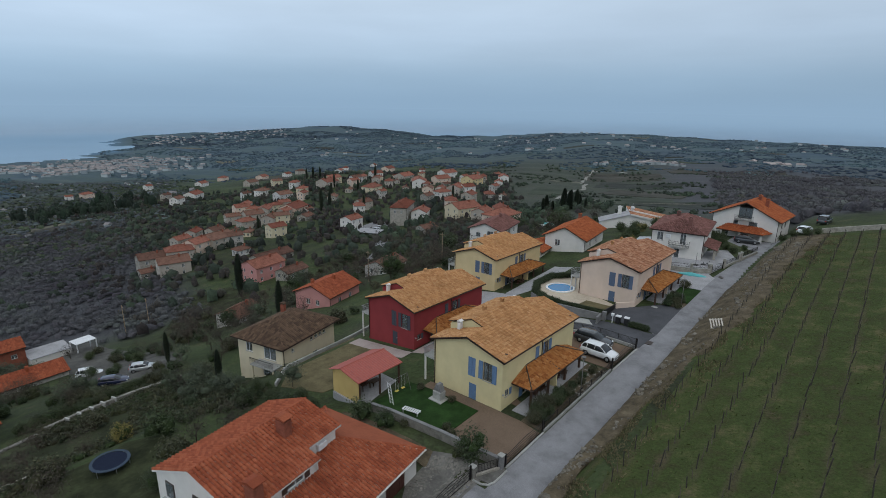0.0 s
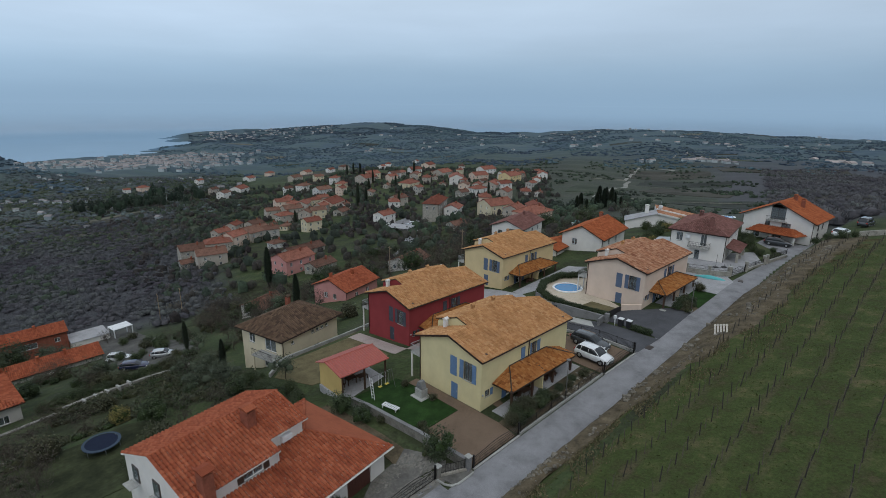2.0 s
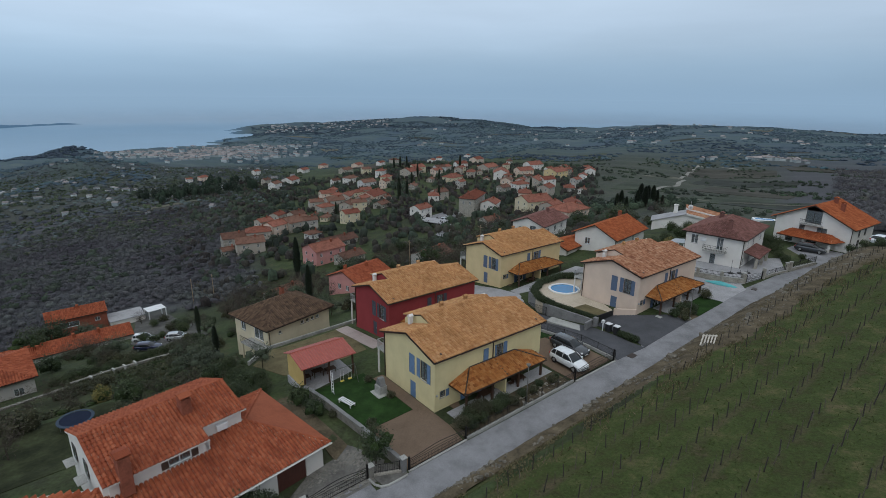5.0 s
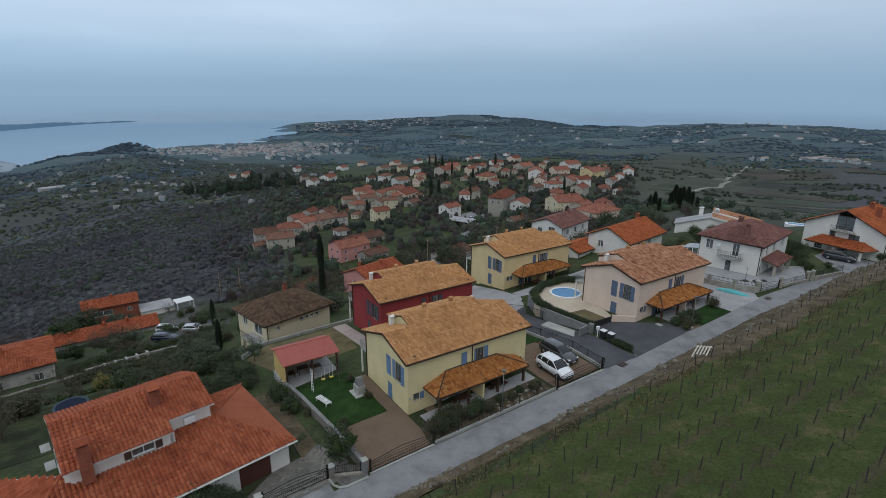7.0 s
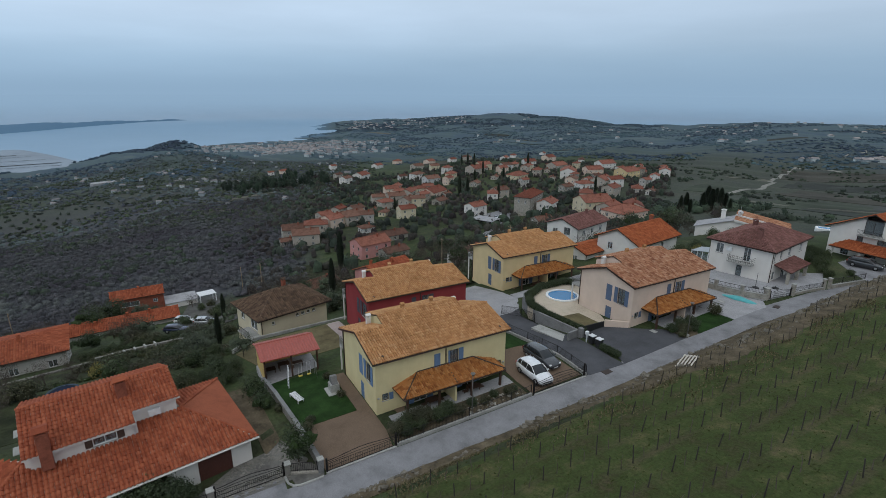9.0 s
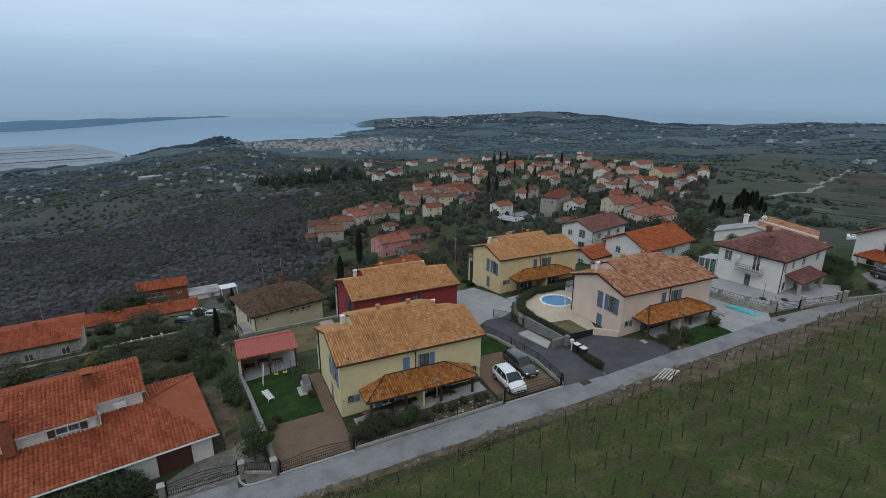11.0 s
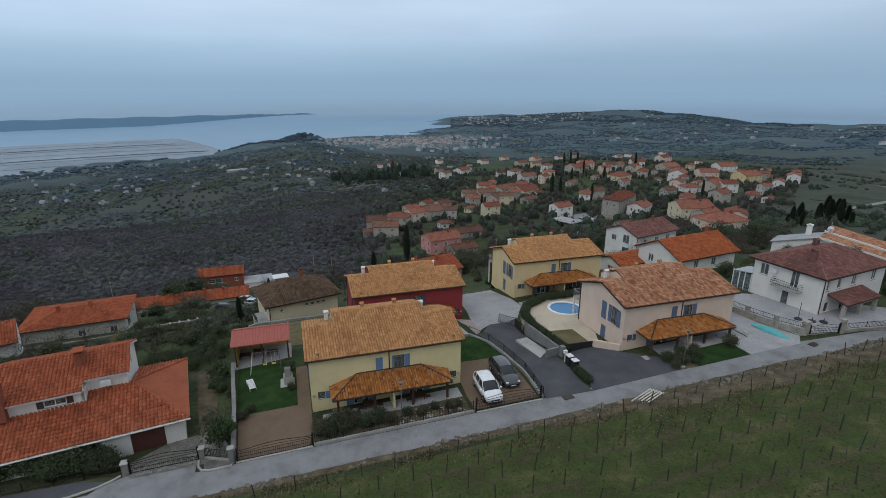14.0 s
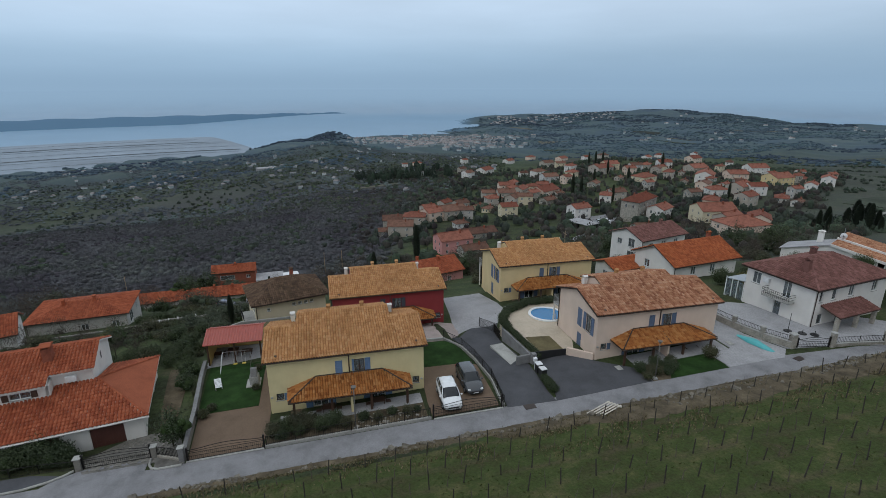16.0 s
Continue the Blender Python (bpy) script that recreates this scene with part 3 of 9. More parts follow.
def land_z(x, y):
    x, y = np.asarray(x, float), np.asarray(y, float)
    fade = smooth_step(-260, -60, x)
    near = np.interp(x, FALL_X, FALL_Z) + road_z(y) * fade
    near = near - smooth_step(19.8, 22.0, y) * smooth_step(29.0, 26.4, y) * np.clip((2 - x) / 12, 0, 1) * smooth_step(-21, -15, x) * 0.95
    near = near - 0.8 * smooth_step(3.1, 0.9, x) * smooth_step(-3.5, -1.5, x) * smooth_step(-7.6, -9.8, y) * smooth_step(-24, -15, y)
    dx, dy = x - HUB[0], y - HUB[1]
    r = np.hypot(dx, dy)
    az = np.degrees(np.arctan2(dy, dx)) % 360
    az = az + FAR_TURN * smooth_step(500, 1100, r)
    x, y = HUB[0] + r * np.cos(np.radians(az)), HUB[1] + r * np.sin(np.radians(az))
    lr = np.log(np.maximum(r, 1.0))
    rows = np.array([np.interp(lr, np.log(REACH), h) for h in HEIGHTS])
    table = np.array(rows)
    pos = np.interp(az, BEARINGS, np.arange(len(BEARINGS)))
    i = np.clip(np.floor(pos).astype(int), 0, len(BEARINGS) - 2)
    f = pos - i
    f = f * f * (3 - 2 * f)
    far = np.take_along_axis(table, i[None], 0)[0] * (1 - f) + np.take_along_axis(table, i[None] + 1, 0)[0] * f
    for kx, ky, kh, kr in KNOLLS:
        far = far + kh * np.exp(-((x - kx) ** 2 + (y - ky) ** 2) / (2 * kr * kr))
    far = far + wobble(x * 0.35, y * 0.35) * np.clip((r - 150) / 150, 0, 5) * 0.9
    grow = smooth_step(177.5, 196, az)
    spit = np.exp(-((r - 3960 + 670 * grow) / (45 + 130 * grow)) ** 2) * (20 + 30 * grow + 2.5 * np.sin(az * 1.3)) * smooth_step(177.2, 178.4, az)
    far = np.where((az > 168) & (az < 242) & (r > 2500), np.maximum(far, -194 + spit), far)
    back = smooth_step(230, 260, az) + smooth_step(70, 40, az)
    far = np.where((az > 220) | (az < 75), far * (1 - 0.8 * np.clip(back, 0, 1)), far)
    w = smooth_step(110, 210, r)
    return near * (1 - w) + far * w


def gz(x, y):
    return float(land_z(np.array([x]), np.array([y]))[0])


def build_ground():
    rs = list(np.arange(2.0, 150.0, 0.8))
    while rs[-1] < 4850:
        rs.append(rs[-1] * 1.0135)
    azs = np.radians(np.concatenate((np.arange(78, 222, 0.42), np.arange(222, 438, 4.0))))
    na = len(azs)
    R, A = np.meshgrid(rs, azs, indexing="ij")
    X, Y = HUB[0] + R * np.cos(A), HUB[1] + R * np.sin(A)
    Z = land_z(X.ravel(), Y.ravel())
    verts = np.stack((X.ravel(), Y.ravel(), Z), 1).tolist()
    verts.append((HUB[0], HUB[1], gz(*HUB)))
    c = len(verts) - 1
    faces = [(c, j, (j + 1) % na) for j in range(na)]
    for i in range(len(rs) - 1):
        a = i * na
        faces += [(a + j, a + na + j, a + na + (j + 1) % na, a + (j + 1) % na) for j in range(na)]
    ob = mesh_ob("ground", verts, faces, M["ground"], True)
    V = np.array(verts)
    dx, dy = V[:, 0] - HUB[0], V[:, 1] - HUB[1]
    r, az = np.hypot(dx, dy), np.degrees(np.arctan2(dy, dx)) % 360
    valley = smooth_step(163, 169, az) * (az < 225) * smooth_step(150, 185, r) * (1 - 0.7 * smooth_step(480, 760, r))
    upland = np.clip(smooth_step(112, 104, az) + 0.45 * smooth_step(136, 126, az), 0, 1) * (az > 60) * smooth_step(115, 140, r) * (V[:, 0] < 60)
    # the last two grow with distance and carry the painted haze
    for key, val in (("leaf_litter", np.clip(valley + upland, 0, 1)), ("haze_land", smooth_step(600, 1700, r)), ("shore_haze", smooth_step(2320, 2480, r) * smooth_step(162, 165, az))):
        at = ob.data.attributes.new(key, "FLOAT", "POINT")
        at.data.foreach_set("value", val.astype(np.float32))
    tagged(ob, "hilly open land with winter turf, scrub and bare soil", "ground", kind="structure")


build_ground()


def build_sea():
    """The bay: level water that lifts to the eye's height only at the rim of sight."""
    g = Geo(True)
    n = 120
    rings = ((1200, -180), (2600, -180), (4000, -180), (4300, -150), (4600, -95), (4900, -30))
    for r, z in rings:
        g.v += [(HUB[0] + r * math.cos(radians(70 + 160 * i / n)), HUB[1] + r * math.sin(radians(70 + 160 * i / n)), z) for i in range(n + 1)]
    for k in range(len(rings) - 1):
        for i in range(n):
            a = k * (n + 1) + i
            g.f.append((a, a + n + 1, a + n + 2, a + 1))
    m, nt, b = mat_base("calm_grey_sea", 0.3)
    nt.links.new(ramp_of(nt, noise_fac(nt, 0.004, 4.0), ((0.35, (0.130, 0.245, 0.360)), (0.65, (0.150, 0.270, 0.390)))), b.inputs["Base Color"])
    b.inputs["Specular IOR Level"].default_value = 0.26
    bump(nt, b, noise_fac(nt, 0.6, 3.0), 0.2, 0.3)
    tagged(mesh_ob("water", g.v, g.f, m, True), "calm grey-blue sea in a hazy bay", "sea", kind="structure")


build_sea()


def build_haze():
    """A glowing, partly clear sheet, added far out over the sea to imitate haze and lose the horizon."""
    g = Geo(True)
    n = 120
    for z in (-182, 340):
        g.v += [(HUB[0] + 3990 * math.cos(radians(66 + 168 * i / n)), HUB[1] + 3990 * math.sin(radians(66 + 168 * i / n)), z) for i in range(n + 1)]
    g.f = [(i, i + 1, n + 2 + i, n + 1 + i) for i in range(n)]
    m = bpy.data.materials.new("sea_haze_glow")
    m.use_nodes = True
    nt = m.node_tree
    nt.nodes.clear()
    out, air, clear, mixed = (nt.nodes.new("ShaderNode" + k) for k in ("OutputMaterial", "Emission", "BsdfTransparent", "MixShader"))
    # the sheet gives its own light, in the haze's colour
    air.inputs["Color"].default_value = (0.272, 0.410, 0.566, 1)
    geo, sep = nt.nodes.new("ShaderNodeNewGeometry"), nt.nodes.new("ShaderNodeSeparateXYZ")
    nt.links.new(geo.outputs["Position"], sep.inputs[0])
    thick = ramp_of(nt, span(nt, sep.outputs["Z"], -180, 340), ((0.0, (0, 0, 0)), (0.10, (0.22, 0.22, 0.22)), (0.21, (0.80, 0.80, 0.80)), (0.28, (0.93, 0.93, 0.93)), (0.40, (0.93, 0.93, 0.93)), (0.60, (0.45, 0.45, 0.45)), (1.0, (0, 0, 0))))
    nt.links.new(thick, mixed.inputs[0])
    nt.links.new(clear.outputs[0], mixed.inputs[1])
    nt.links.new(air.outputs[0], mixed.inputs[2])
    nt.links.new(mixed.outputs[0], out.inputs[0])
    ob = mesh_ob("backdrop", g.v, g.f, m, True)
    tagged(ob, "glowing see-through sheet for haze over the far sea", "mist", kind="structure")


build_haze()


def drape(name, outline, mat, lift=0.03, step=1.0, label="", category="", kind="structure", thick=0.15, zf=None):
    """A surface that follows the land inside an outline (a convex or simple polygon), with an edge of its own."""
    bm = bmesh.new()
    xs, ys = [p[0] for p in outline], [p[1] for p in outline]
    f = bm.faces.new([bm.verts.new((x, y, 0)) for x, y in outline])
    if f.normal.z < 0:
        f.normal_flip()
    bm.normal_update()
    for lo, hi, no in ((min(xs), max(xs), (1, 0, 0)), (min(ys), max(ys), (0, 1, 0))):
        for c in np.arange(lo + step, hi - 1e-4, step):
            geom = bm.verts[:] + bm.edges[:] + bm.faces[:]
            bmesh.ops.bisect_plane(bm, geom=geom, plane_co=(c if no[0] else 0, c if no[1] else 0, 0), plane_no=no)
    fn = zf or gz
    for f in bm.faces:
        f.normal_update()
        if f.normal.z < 0:
            f.normal_flip()
    rim = [e for e in bm.edges if e.is_boundary]
    low = bmesh.ops.extrude_edge_only(bm, edges=rim)["geom"]
    lowv = {v for v in low if isinstance(v, bmesh.types.BMVert)}
    for v in bm.verts:
        v.co.z = fn(v.co.x, v.co.y) + lift - (thick if v in lowv else 0)
    bmesh.ops.recalc_face_normals(bm, faces=bm.faces)
    me = bpy.data.meshes.new(name)
    bm.to_mesh(me)
    bm.free()
    me.materials.append(mat)
    ob = new(name, me)
    return tagged(ob, label, category, kind=kind)

# ---- building kit ----
TILE_W, TILE_L = 0.25, 0.40


def tile_geo(w=TILE_W, l=TILE_L):
    """One curved clay tile, lying along +v, its lower lip at v = 0."""
    g = Geo()
    prof = ((-0.5, -0.012), (-0.33, 0.045), (-0.04, 0.105), (0.24, 0.072), (0.5, -0.012))
    top = [(a * w, -0.03, z + 0.055) for a, z in prof]
    end = [(a * w * 0.94, l, z) for a, z in prof]
    low = [(a * w, -0.03, z - 0.006) for a, z in prof]
    g.v = top + end + low
    g.f = [(i, i + 1, 6 + i, 5 + i) for i in range(4)] + [(10 + i, 11 + i, i + 1, i) for i in range(4)]
    return g


def inside(p, poly):
    x, y = p
    c = False
    for i in range(len(poly)):
        (x1, y1), (x2, y2) = poly[i], poly[i - 1]
        if (y1 > y) != (y2 > y) and x < (x2 - x1) * (y - y1) / (y2 - y1) + x1:
            c = not c
    return c


def tiled_plane(corners, mat, parent, name="roof_tiles", w=TILE_W, l=TILE_L, single=0):
    """Tiles on one roof plane. corners: eave left, eave right, then on round the plane, seen from outside.
    single: as many of the tiles as are objects of their own."""
    P = [Vector(c) for c in corners]
    u = (P[1] - P[0]).normalized()
    nrm = u.cross(P[-1] - P[0]).normalized()
    if nrm.z < 0:
        nrm = -nrm
    v = nrm.cross(u)
    flat = [((p - P[0]).dot(u), (p - P[0]).dot(v)) for p in P]
    umin, umax, vmax = min(p[0] for p in flat), max(p[0] for p in flat), max(p[1] for p in flat)
    nu, nv = max(1, round((umax - umin) / w)), max(1, round(vmax / l))
    wu, lv = (umax - umin) / nu, vmax / nv
    base = tile_geo(wu, lv * 1.12)
    rot = Matrix((u, v, nrm)).transposed()
    shared = None
    g = Geo()
    count = 0
    for j in range(nv):
        for i in range(nu):
            c = (umin + (i + 0.5) * wu, (j + 0.45) * lv)
            if not inside(c, flat):
                continue
            o = P[0] + u * c[0] + v * (j * lv) + nrm * (0.012 + random.uniform(-0.004, 0.006))
            if count < single:
                if shared is None:
                    shared = bpy.data.meshes.new("roof_tile")
                    shared.from_pydata(base.v, [], base.f)
                    shared.materials.append(mat)
                ob = new("roof_tile", shared)
                ob.parent = parent
                ob.matrix_basis = Matrix.Translation(o) @ rot.to_4x4()
                count += 1
                continue
            n = len(g.v)
            g.v += [tuple(o + rot @ Vector(q)) for q in base.v]
            g.f += [tuple(n + k for k in f) for f in base.f]
    if g.f:
        part(name, g, mat, parent, kind="stuff")


def ridge_caps(a, b, mat, parent, r=0.13, step=0.42):
    """Half-round cap tiles laid end to end along a ridge or hip."""
    a, b = Vector(a), Vector(b)
    d = b - a
    n = max(1, round(d.length / step))
    q = d.to_track_quat("Y", "Z")
    g = Geo()
    for i in range(n):
        o = a + d * (i / n)
        k = len(g.v)
        for yy, rr in ((-0.02, r), (d.length / n + 0.03, r * 0.85)):
            for s in range(6):
                t = math.pi * s / 5
                g.v.append(tuple(o + q @ Vector((rr * math.cos(t), yy, rr * math.sin(t) * 0.8))))
        g.f += [(k + s, k + s + 1, k + 7 + s, k + 6 + s) for s in range(5)] + [tuple(k + s for s in reversed(range(6)))]
    part("ridge", g, mat, parent, kind="stuff")


def window(parent, axis, at, out, u0, u1, z0, z1, frame_mat, bars=1, sill=True, name="window"):
    """A framed pane set into an opening. at: the outer wall face; out: +1 or -1, the way outwards."""
    f = Geo()
    d0, d1 = at - out * 0.12, at - out * 0.05
    t = 0.06
    def bx(g, a, b, c, d, e0=d0, e1=d1):
        lo, hi = min(e0, e1), max(e0, e1)
        if axis == "x":
            g.box(lo, hi, a, b, c, d)
        else:
            g.box(a, b, lo, hi, c, d)
    bx(f, u0, u1, z0, z0 + t)
    bx(f, u0, u1, z1 - t, z1)
    bx(f, u0, u0 + t, z0 + t, z1 - t)
    bx(f, u1 - t, u1, z0 + t, z1 - t)
    for i in range(bars):
        c = u0 + (u1 - u0) * (i + 1) / (bars + 1)
        bx(f, c - 0.03, c + 0.03, z0 + t, z1 - t)
    fr = part(name, f, frame_mat, parent)
    p = Geo()
    bx(p, u0 + t, u1 - t, z0 + t, z1 - t, at - out * 0.095, at - out * 0.085)
    pane = part("pane", p, M["glass"], fr)
    if sill:
        s = Geo()
        bx(s, u0 - 0.08, u1 + 0.08, z0 - 0.06, z0 - 0.002, at - out * 0.14, at + out * 0.07)
        part("sill", s, M["concrete"], fr)
    return fr


def shutter(parent, axis, at, out, u0, u1, z0, z1, mat):
    """A louvred shutter leaf that lies flat against the wall or fills the opening."""
    g = Geo()
    a, b = at + out * 0.02, at + out * 0.06
    lo, hi = min(a, b), max(a, b)
    def bx(p, q, r, s, l, h):
        if axis == "x":
            g.box(l, h, p, q, r, s)
        else:
            g.box(p, q, l, h, r, s)
    bx(u0, u0 + 0.06, z0, z1, lo, hi)
    bx(u1 - 0.06, u1, z0, z1, lo, hi)
    for c in (z0, (z0 + z1) / 2 - 0.04, z1 - 0.08):
        bx(u0 + 0.06, u1 - 0.06, c, c + 0.08, lo, hi)
    n = max(4, int((z1 - z0) / 0.11))
    k = len(g.v)
    for i in range(2 * n + 1):
        z, d = z0 + 0.06 + (z1 - z0 - 0.12) * i / (2 * n), at + out * (0.052 if i % 2 else 0.026)
        for u in (u0 + 0.05, u1 - 0.05):
            g.v.append((d, u, z) if axis == "x" else (u, d, z))
    g.f += [(k + 2 * i, k + 2 * i + 1, k + 2 * i + 3, k + 2 * i + 2) for i in range(2 * n)]
    return part("shutter", g, mat, parent)


def chimney(parent, x, y, z0, z1, w=0.6, d=0.5, mat=None, cap=None, name="chimney"):
    g = Geo().soft_box(x - w / 2, x + w / 2, y - d / 2, y + d / 2, z0, z1, 0.02)
    ch = part(name, g, mat or M["brick"], parent)
    c = Geo()
    for sx in (-1, 1):
        for sy in (-1, 1):
            c.box(x + sx * w * 0.4 - 0.05, x + sx * w * 0.4 + 0.05, y + sy * d * 0.4 - 0.05, y + sy * d * 0.4 + 0.05, z1, z1 + 0.18)
    c.prism(((-w * 0.62 + x, z1 + 0.18), (w * 0.62 + x, z1 + 0.18), (w * 0.62 + x, z1 + 0.24), (x, z1 + 0.40), (-w * 0.62 + x, z1 + 0.24)), "y", y - d * 0.62, y + d * 0.62)
    part("chimney_cap", c, cap or mat or M["brick"], ch)
    return ch


def duplex(m, wall_mat, tile, label, single=0, leaf=None, rear_detail=True):
    """A two-storey semi-detached house: front eave on x = 0, gables at y = 0 and y = 15.2; low ends and a raised middle bay."""
    leaf = leaf or M["blue"]
    L, E, ER, XR, XE = 15.22, 5.5, 5.05, -4.6, -9.5
    zr_ = 6.74
    h = thing("house", m, label, "house", "houses along the lane")
    ov = 0.35
    x0, x1, y0, y1 = -9.2, -ov, ov, L - ov
    # openings: u0, u1, z0, z1
    front = ((6.5, 7.05, 3.28, 4.66), (8.2, 9.15, 3.28, 4.66), (13.75, 14.4, 1.3, 2.0), (0.95, 1.6, 1.3, 2.0), (4.2, 5.6, 0.12, 2.15), (9.6, 11.0, 0.12, 2.15))
    gab = ((-4.5, -3.65, 2.45, 4.55), (-2.65, -1.55, 2.6, 4.6), (-4.4, -3.45, -0.2, 1.65))
    back = ((2.5, 3.6, 3.2, 4.6), (6.2, 7.2, 3.2, 4.6), (9.0, 10.0, 3.2, 4.6), (12.0, 13.1, 3.2, 4.6), (3.0, 4.6, 0.1, 2.2), (10.5, 12.1, 0.1, 2.2))
    def under(x):
        return (E + (zr_ - E) * (-x) / (-XR) if x > XR else ER + (zr_ - ER) * (x - XE) / (XR - XE)) - 0.13
    part("wall", Geo().wall("x", x1, -0.3, y0, y1, -1.2, E - 0.12, front), wall_mat, h)
    part("wall", Geo().wall("x", x0, 0.3, y0, y1, -1.2, ER - 0.1, back), wall_mat, h)
    crown = [(x, under(x)) for x in (x0 + 0.3, XR, x1 - 0.3)]
    for at, th in ((y0, 0.3), (y1, -0.3)):
        part("wall", Geo().wall("y", at, th, x0 + 0.3, x1 - 0.3, -1.2, 4.9, gab, crown), wall_mat, h)
    part("floor_slab", Geo().box(x0 + 0.3, x1 - 0.3, y0 + 0.3, y1 - 0.3, 2.5, 2.7), M["inside"], h)
    # roof decks: two low end bays and the raised middle bay
    ya, yb = 3.0, 12.2
    sf = (zr_ - E) / (-XR)
    XM, ZM = -6.3, E + sf * 6.3
    rs = (zr_ - ER) / (XR - XE)
    ZB = ZM - rs * (XM - XE)
    deck = Geo()
    deck.slab(((0, 0, E), (0, L, E), (XR, L, zr_), (XR, yb, zr_), (XM, yb, ZM), (XM, ya, ZM), (XR, ya, zr_), (XR, 0, zr_)), 0.10)
    for a, b in ((0, ya), (yb, L)):
        deck.slab(((XR, a, zr_), (XR, b, zr_), (XE, b, ER), (XE, a, ER)), 0.10)
    deck.slab(((XM, ya, ZM), (XM, yb, ZM), (XE, yb, ZB), (XE, ya, ZB)), 0.10)
    roof = part("roof", deck, M["gutter"], h, "dark wooden eaves under clay tiles")
    bays = Geo()
    for y in (ya + 0.08, yb - 0.28):
        bays.prism(((XR + 0.3, zr_ - 0.35), (XR, zr_ - 0.11), (XM, ZM - 0.11), (XE + 0.25, ZB - 0.2), (XE + 0.25, ER - 0.2)), "y", y, y + 0.2)
    bays.box(XE + 0.22, XE + 0.42, ya + 0.28, yb - 0.28, ER - 0.1, ZB - 0.04)
    part("clerestory_wall", bays, wall_mat, h)
    tiled_plane(((0.06, 0, E), (0.06, L, E), (XR, L, zr_), (XR, yb, zr_), (XM, yb, ZM), (XM, ya, ZM), (XR, ya, zr_), (XR, 0, zr_)), tile, roof, single=single)
    for a, b in ((0, ya), (yb, L)):
        tiled_plane(((XE, b, ER), (XE, a, ER), (XR, a, zr_), (XR, b, zr_)), tile, roof)
        ridge_caps((XR, a, zr_ + 0.02), (XR, b, zr_ + 0.02), tile, roof)
    tiled_plane(((XE, yb, ZB), (XE, ya, ZB), (XM, ya, ZM), (XM, yb, ZM)), tile, roof)
    ridge_caps((XM, ya, ZM + 0.02), (XM, yb, ZM + 0.02), tile, roof)
    # gutters, verge boards and downpipes
    part("gutter", Geo().tube((0.07, -0.02, E - 0.07), (0.07, L + 0.02, E - 0.07), 0.07), M["gutter"], h)
    part("gutter", Geo().tube((XE - 0.06, 0, ER - 0.07), (XE - 0.06, L, ER - 0.07), 0.07), M["gutter"], h)
    for yy in (-0.03, L - 0.01):
        vb = Geo()
        vb.prism(((0.0, E - 0.17), (0.0, E + 0.02), (XR, zr_ + 0.02), (XE, ER + 0.02), (XE, ER - 0.17), (XR, zr_ - 0.17)), "y", yy, yy + 0.04)
        part("verge_board", vb, M["gutter"], h)
    pipe = Geo().tube((-0.29, 7.7, E - 0.1), (-0.29, 7.7, 3.3), 0.055).tube((0.05, 7.7, E - 0.12), (-0.29, 7.7, E - 0.3), 0.05)
    part("downpipe", pipe, M["gutter"], h)
    for yy, e in ((y0 - 0.06, 0), (y1 + 0.06, 0)):
        part("downpipe", Geo().tube((XE + 0.45, yy, ER - 0.15), (XE + 0.45, yy, -0.6), 0.055), M["gutter"], h)
    # windows and shutters
    for u0, u1, a, b in front[:4]:
        window(h, "x", x1, 1, u0, u1, a, b, M["frame_dark"], 1 if u1 - u0 > 0.8 else 0)
    shutter(h, "x", x1, 1, 6.42, 7.08, 3.25, 4.7, leaf)
    shutter(h, "x", x1, 1, 9.17, 9.7, 3.25, 4.7, leaf)
    shutter(h, "x", x1, 1, 7.98, 8.18, 3.25, 4.7, leaf)
    shutter(h, "x", x1, 1, 1.65, 2.05, 1.28, 2.02, leaf)
    for u0, u1, a, b in front[4:]:
        window(h, "x", x1, 1, u0, u1, a, b, M["frame_white"], 1, False, "terrace_door")
        shutter(h, "x", x1, 1, u1 + 0.03, u1 + 0.68, a, b, leaf)
        shutter(h, "x", x1, 1, u0 - 0.68, u0 - 0.03, a, b, leaf)
    for at, out in ((y0, -1), (y1, 1)):
        u0, u1, a, b = gab[0]
        shutter(h, "y", at - out * 0.04, out, u0 - 0.03, (u0 + u1) / 2, a, b, leaf)
        shutter(h, "y", at - out * 0.04, out, (u0 + u1) / 2, u1 + 0.03, a, b, leaf)
        u0, u1, a, b = gab[1]
        window(h, "y", at, out, u0, u1, a, b, M["frame_dark"], 1)
        shutter(h, "y", at, out, u0 - 0.55, u0 - 0.02, a, b, leaf)
        shutter(h, "y", at, out, u1 + 0.02, u1 + 0.55, a, b, leaf)
        u0, u1, a, b = gab[2]
        lo, hi = sorted((at - out * 0.1, at - out * 0.03))
        d = part("door", Geo().box(u0, u1, lo, hi, a, b), leaf, h, "painted side door")
        part("handle", Geo().box(u1 - 0.14, u1 - 0.08, at - out * 0.03, at + out * 0.03, a + 0.95, a + 1.05) if out > 0 else Geo().box(u1 - 0.14, u1 - 0.08, at - 0.03, at + 0.03, a + 0.95, a + 1.05), M["steel"], d)
    for u0, u1, a, b in back:
        window(h, "x", x0, -1, u0, u1, a, b, M["frame_dark"], 1, b > 3)
    # outdoor lamps beside the doors
    for y in (0.55, 14.62):
        part("wall_lamp", Geo().soft_box(x1, x1 + 0.16, y - 0.09, y + 0.09, 1.62, 1.78, 0.02), M["steel"], h)
    # the porch along the front: hipped lean-to roof on posts
    PE, PW, xo = 2.33, 3.24, 1.98
    pa, pb = 2.12, 13.32
    ta, tb = 4.54, 10.8
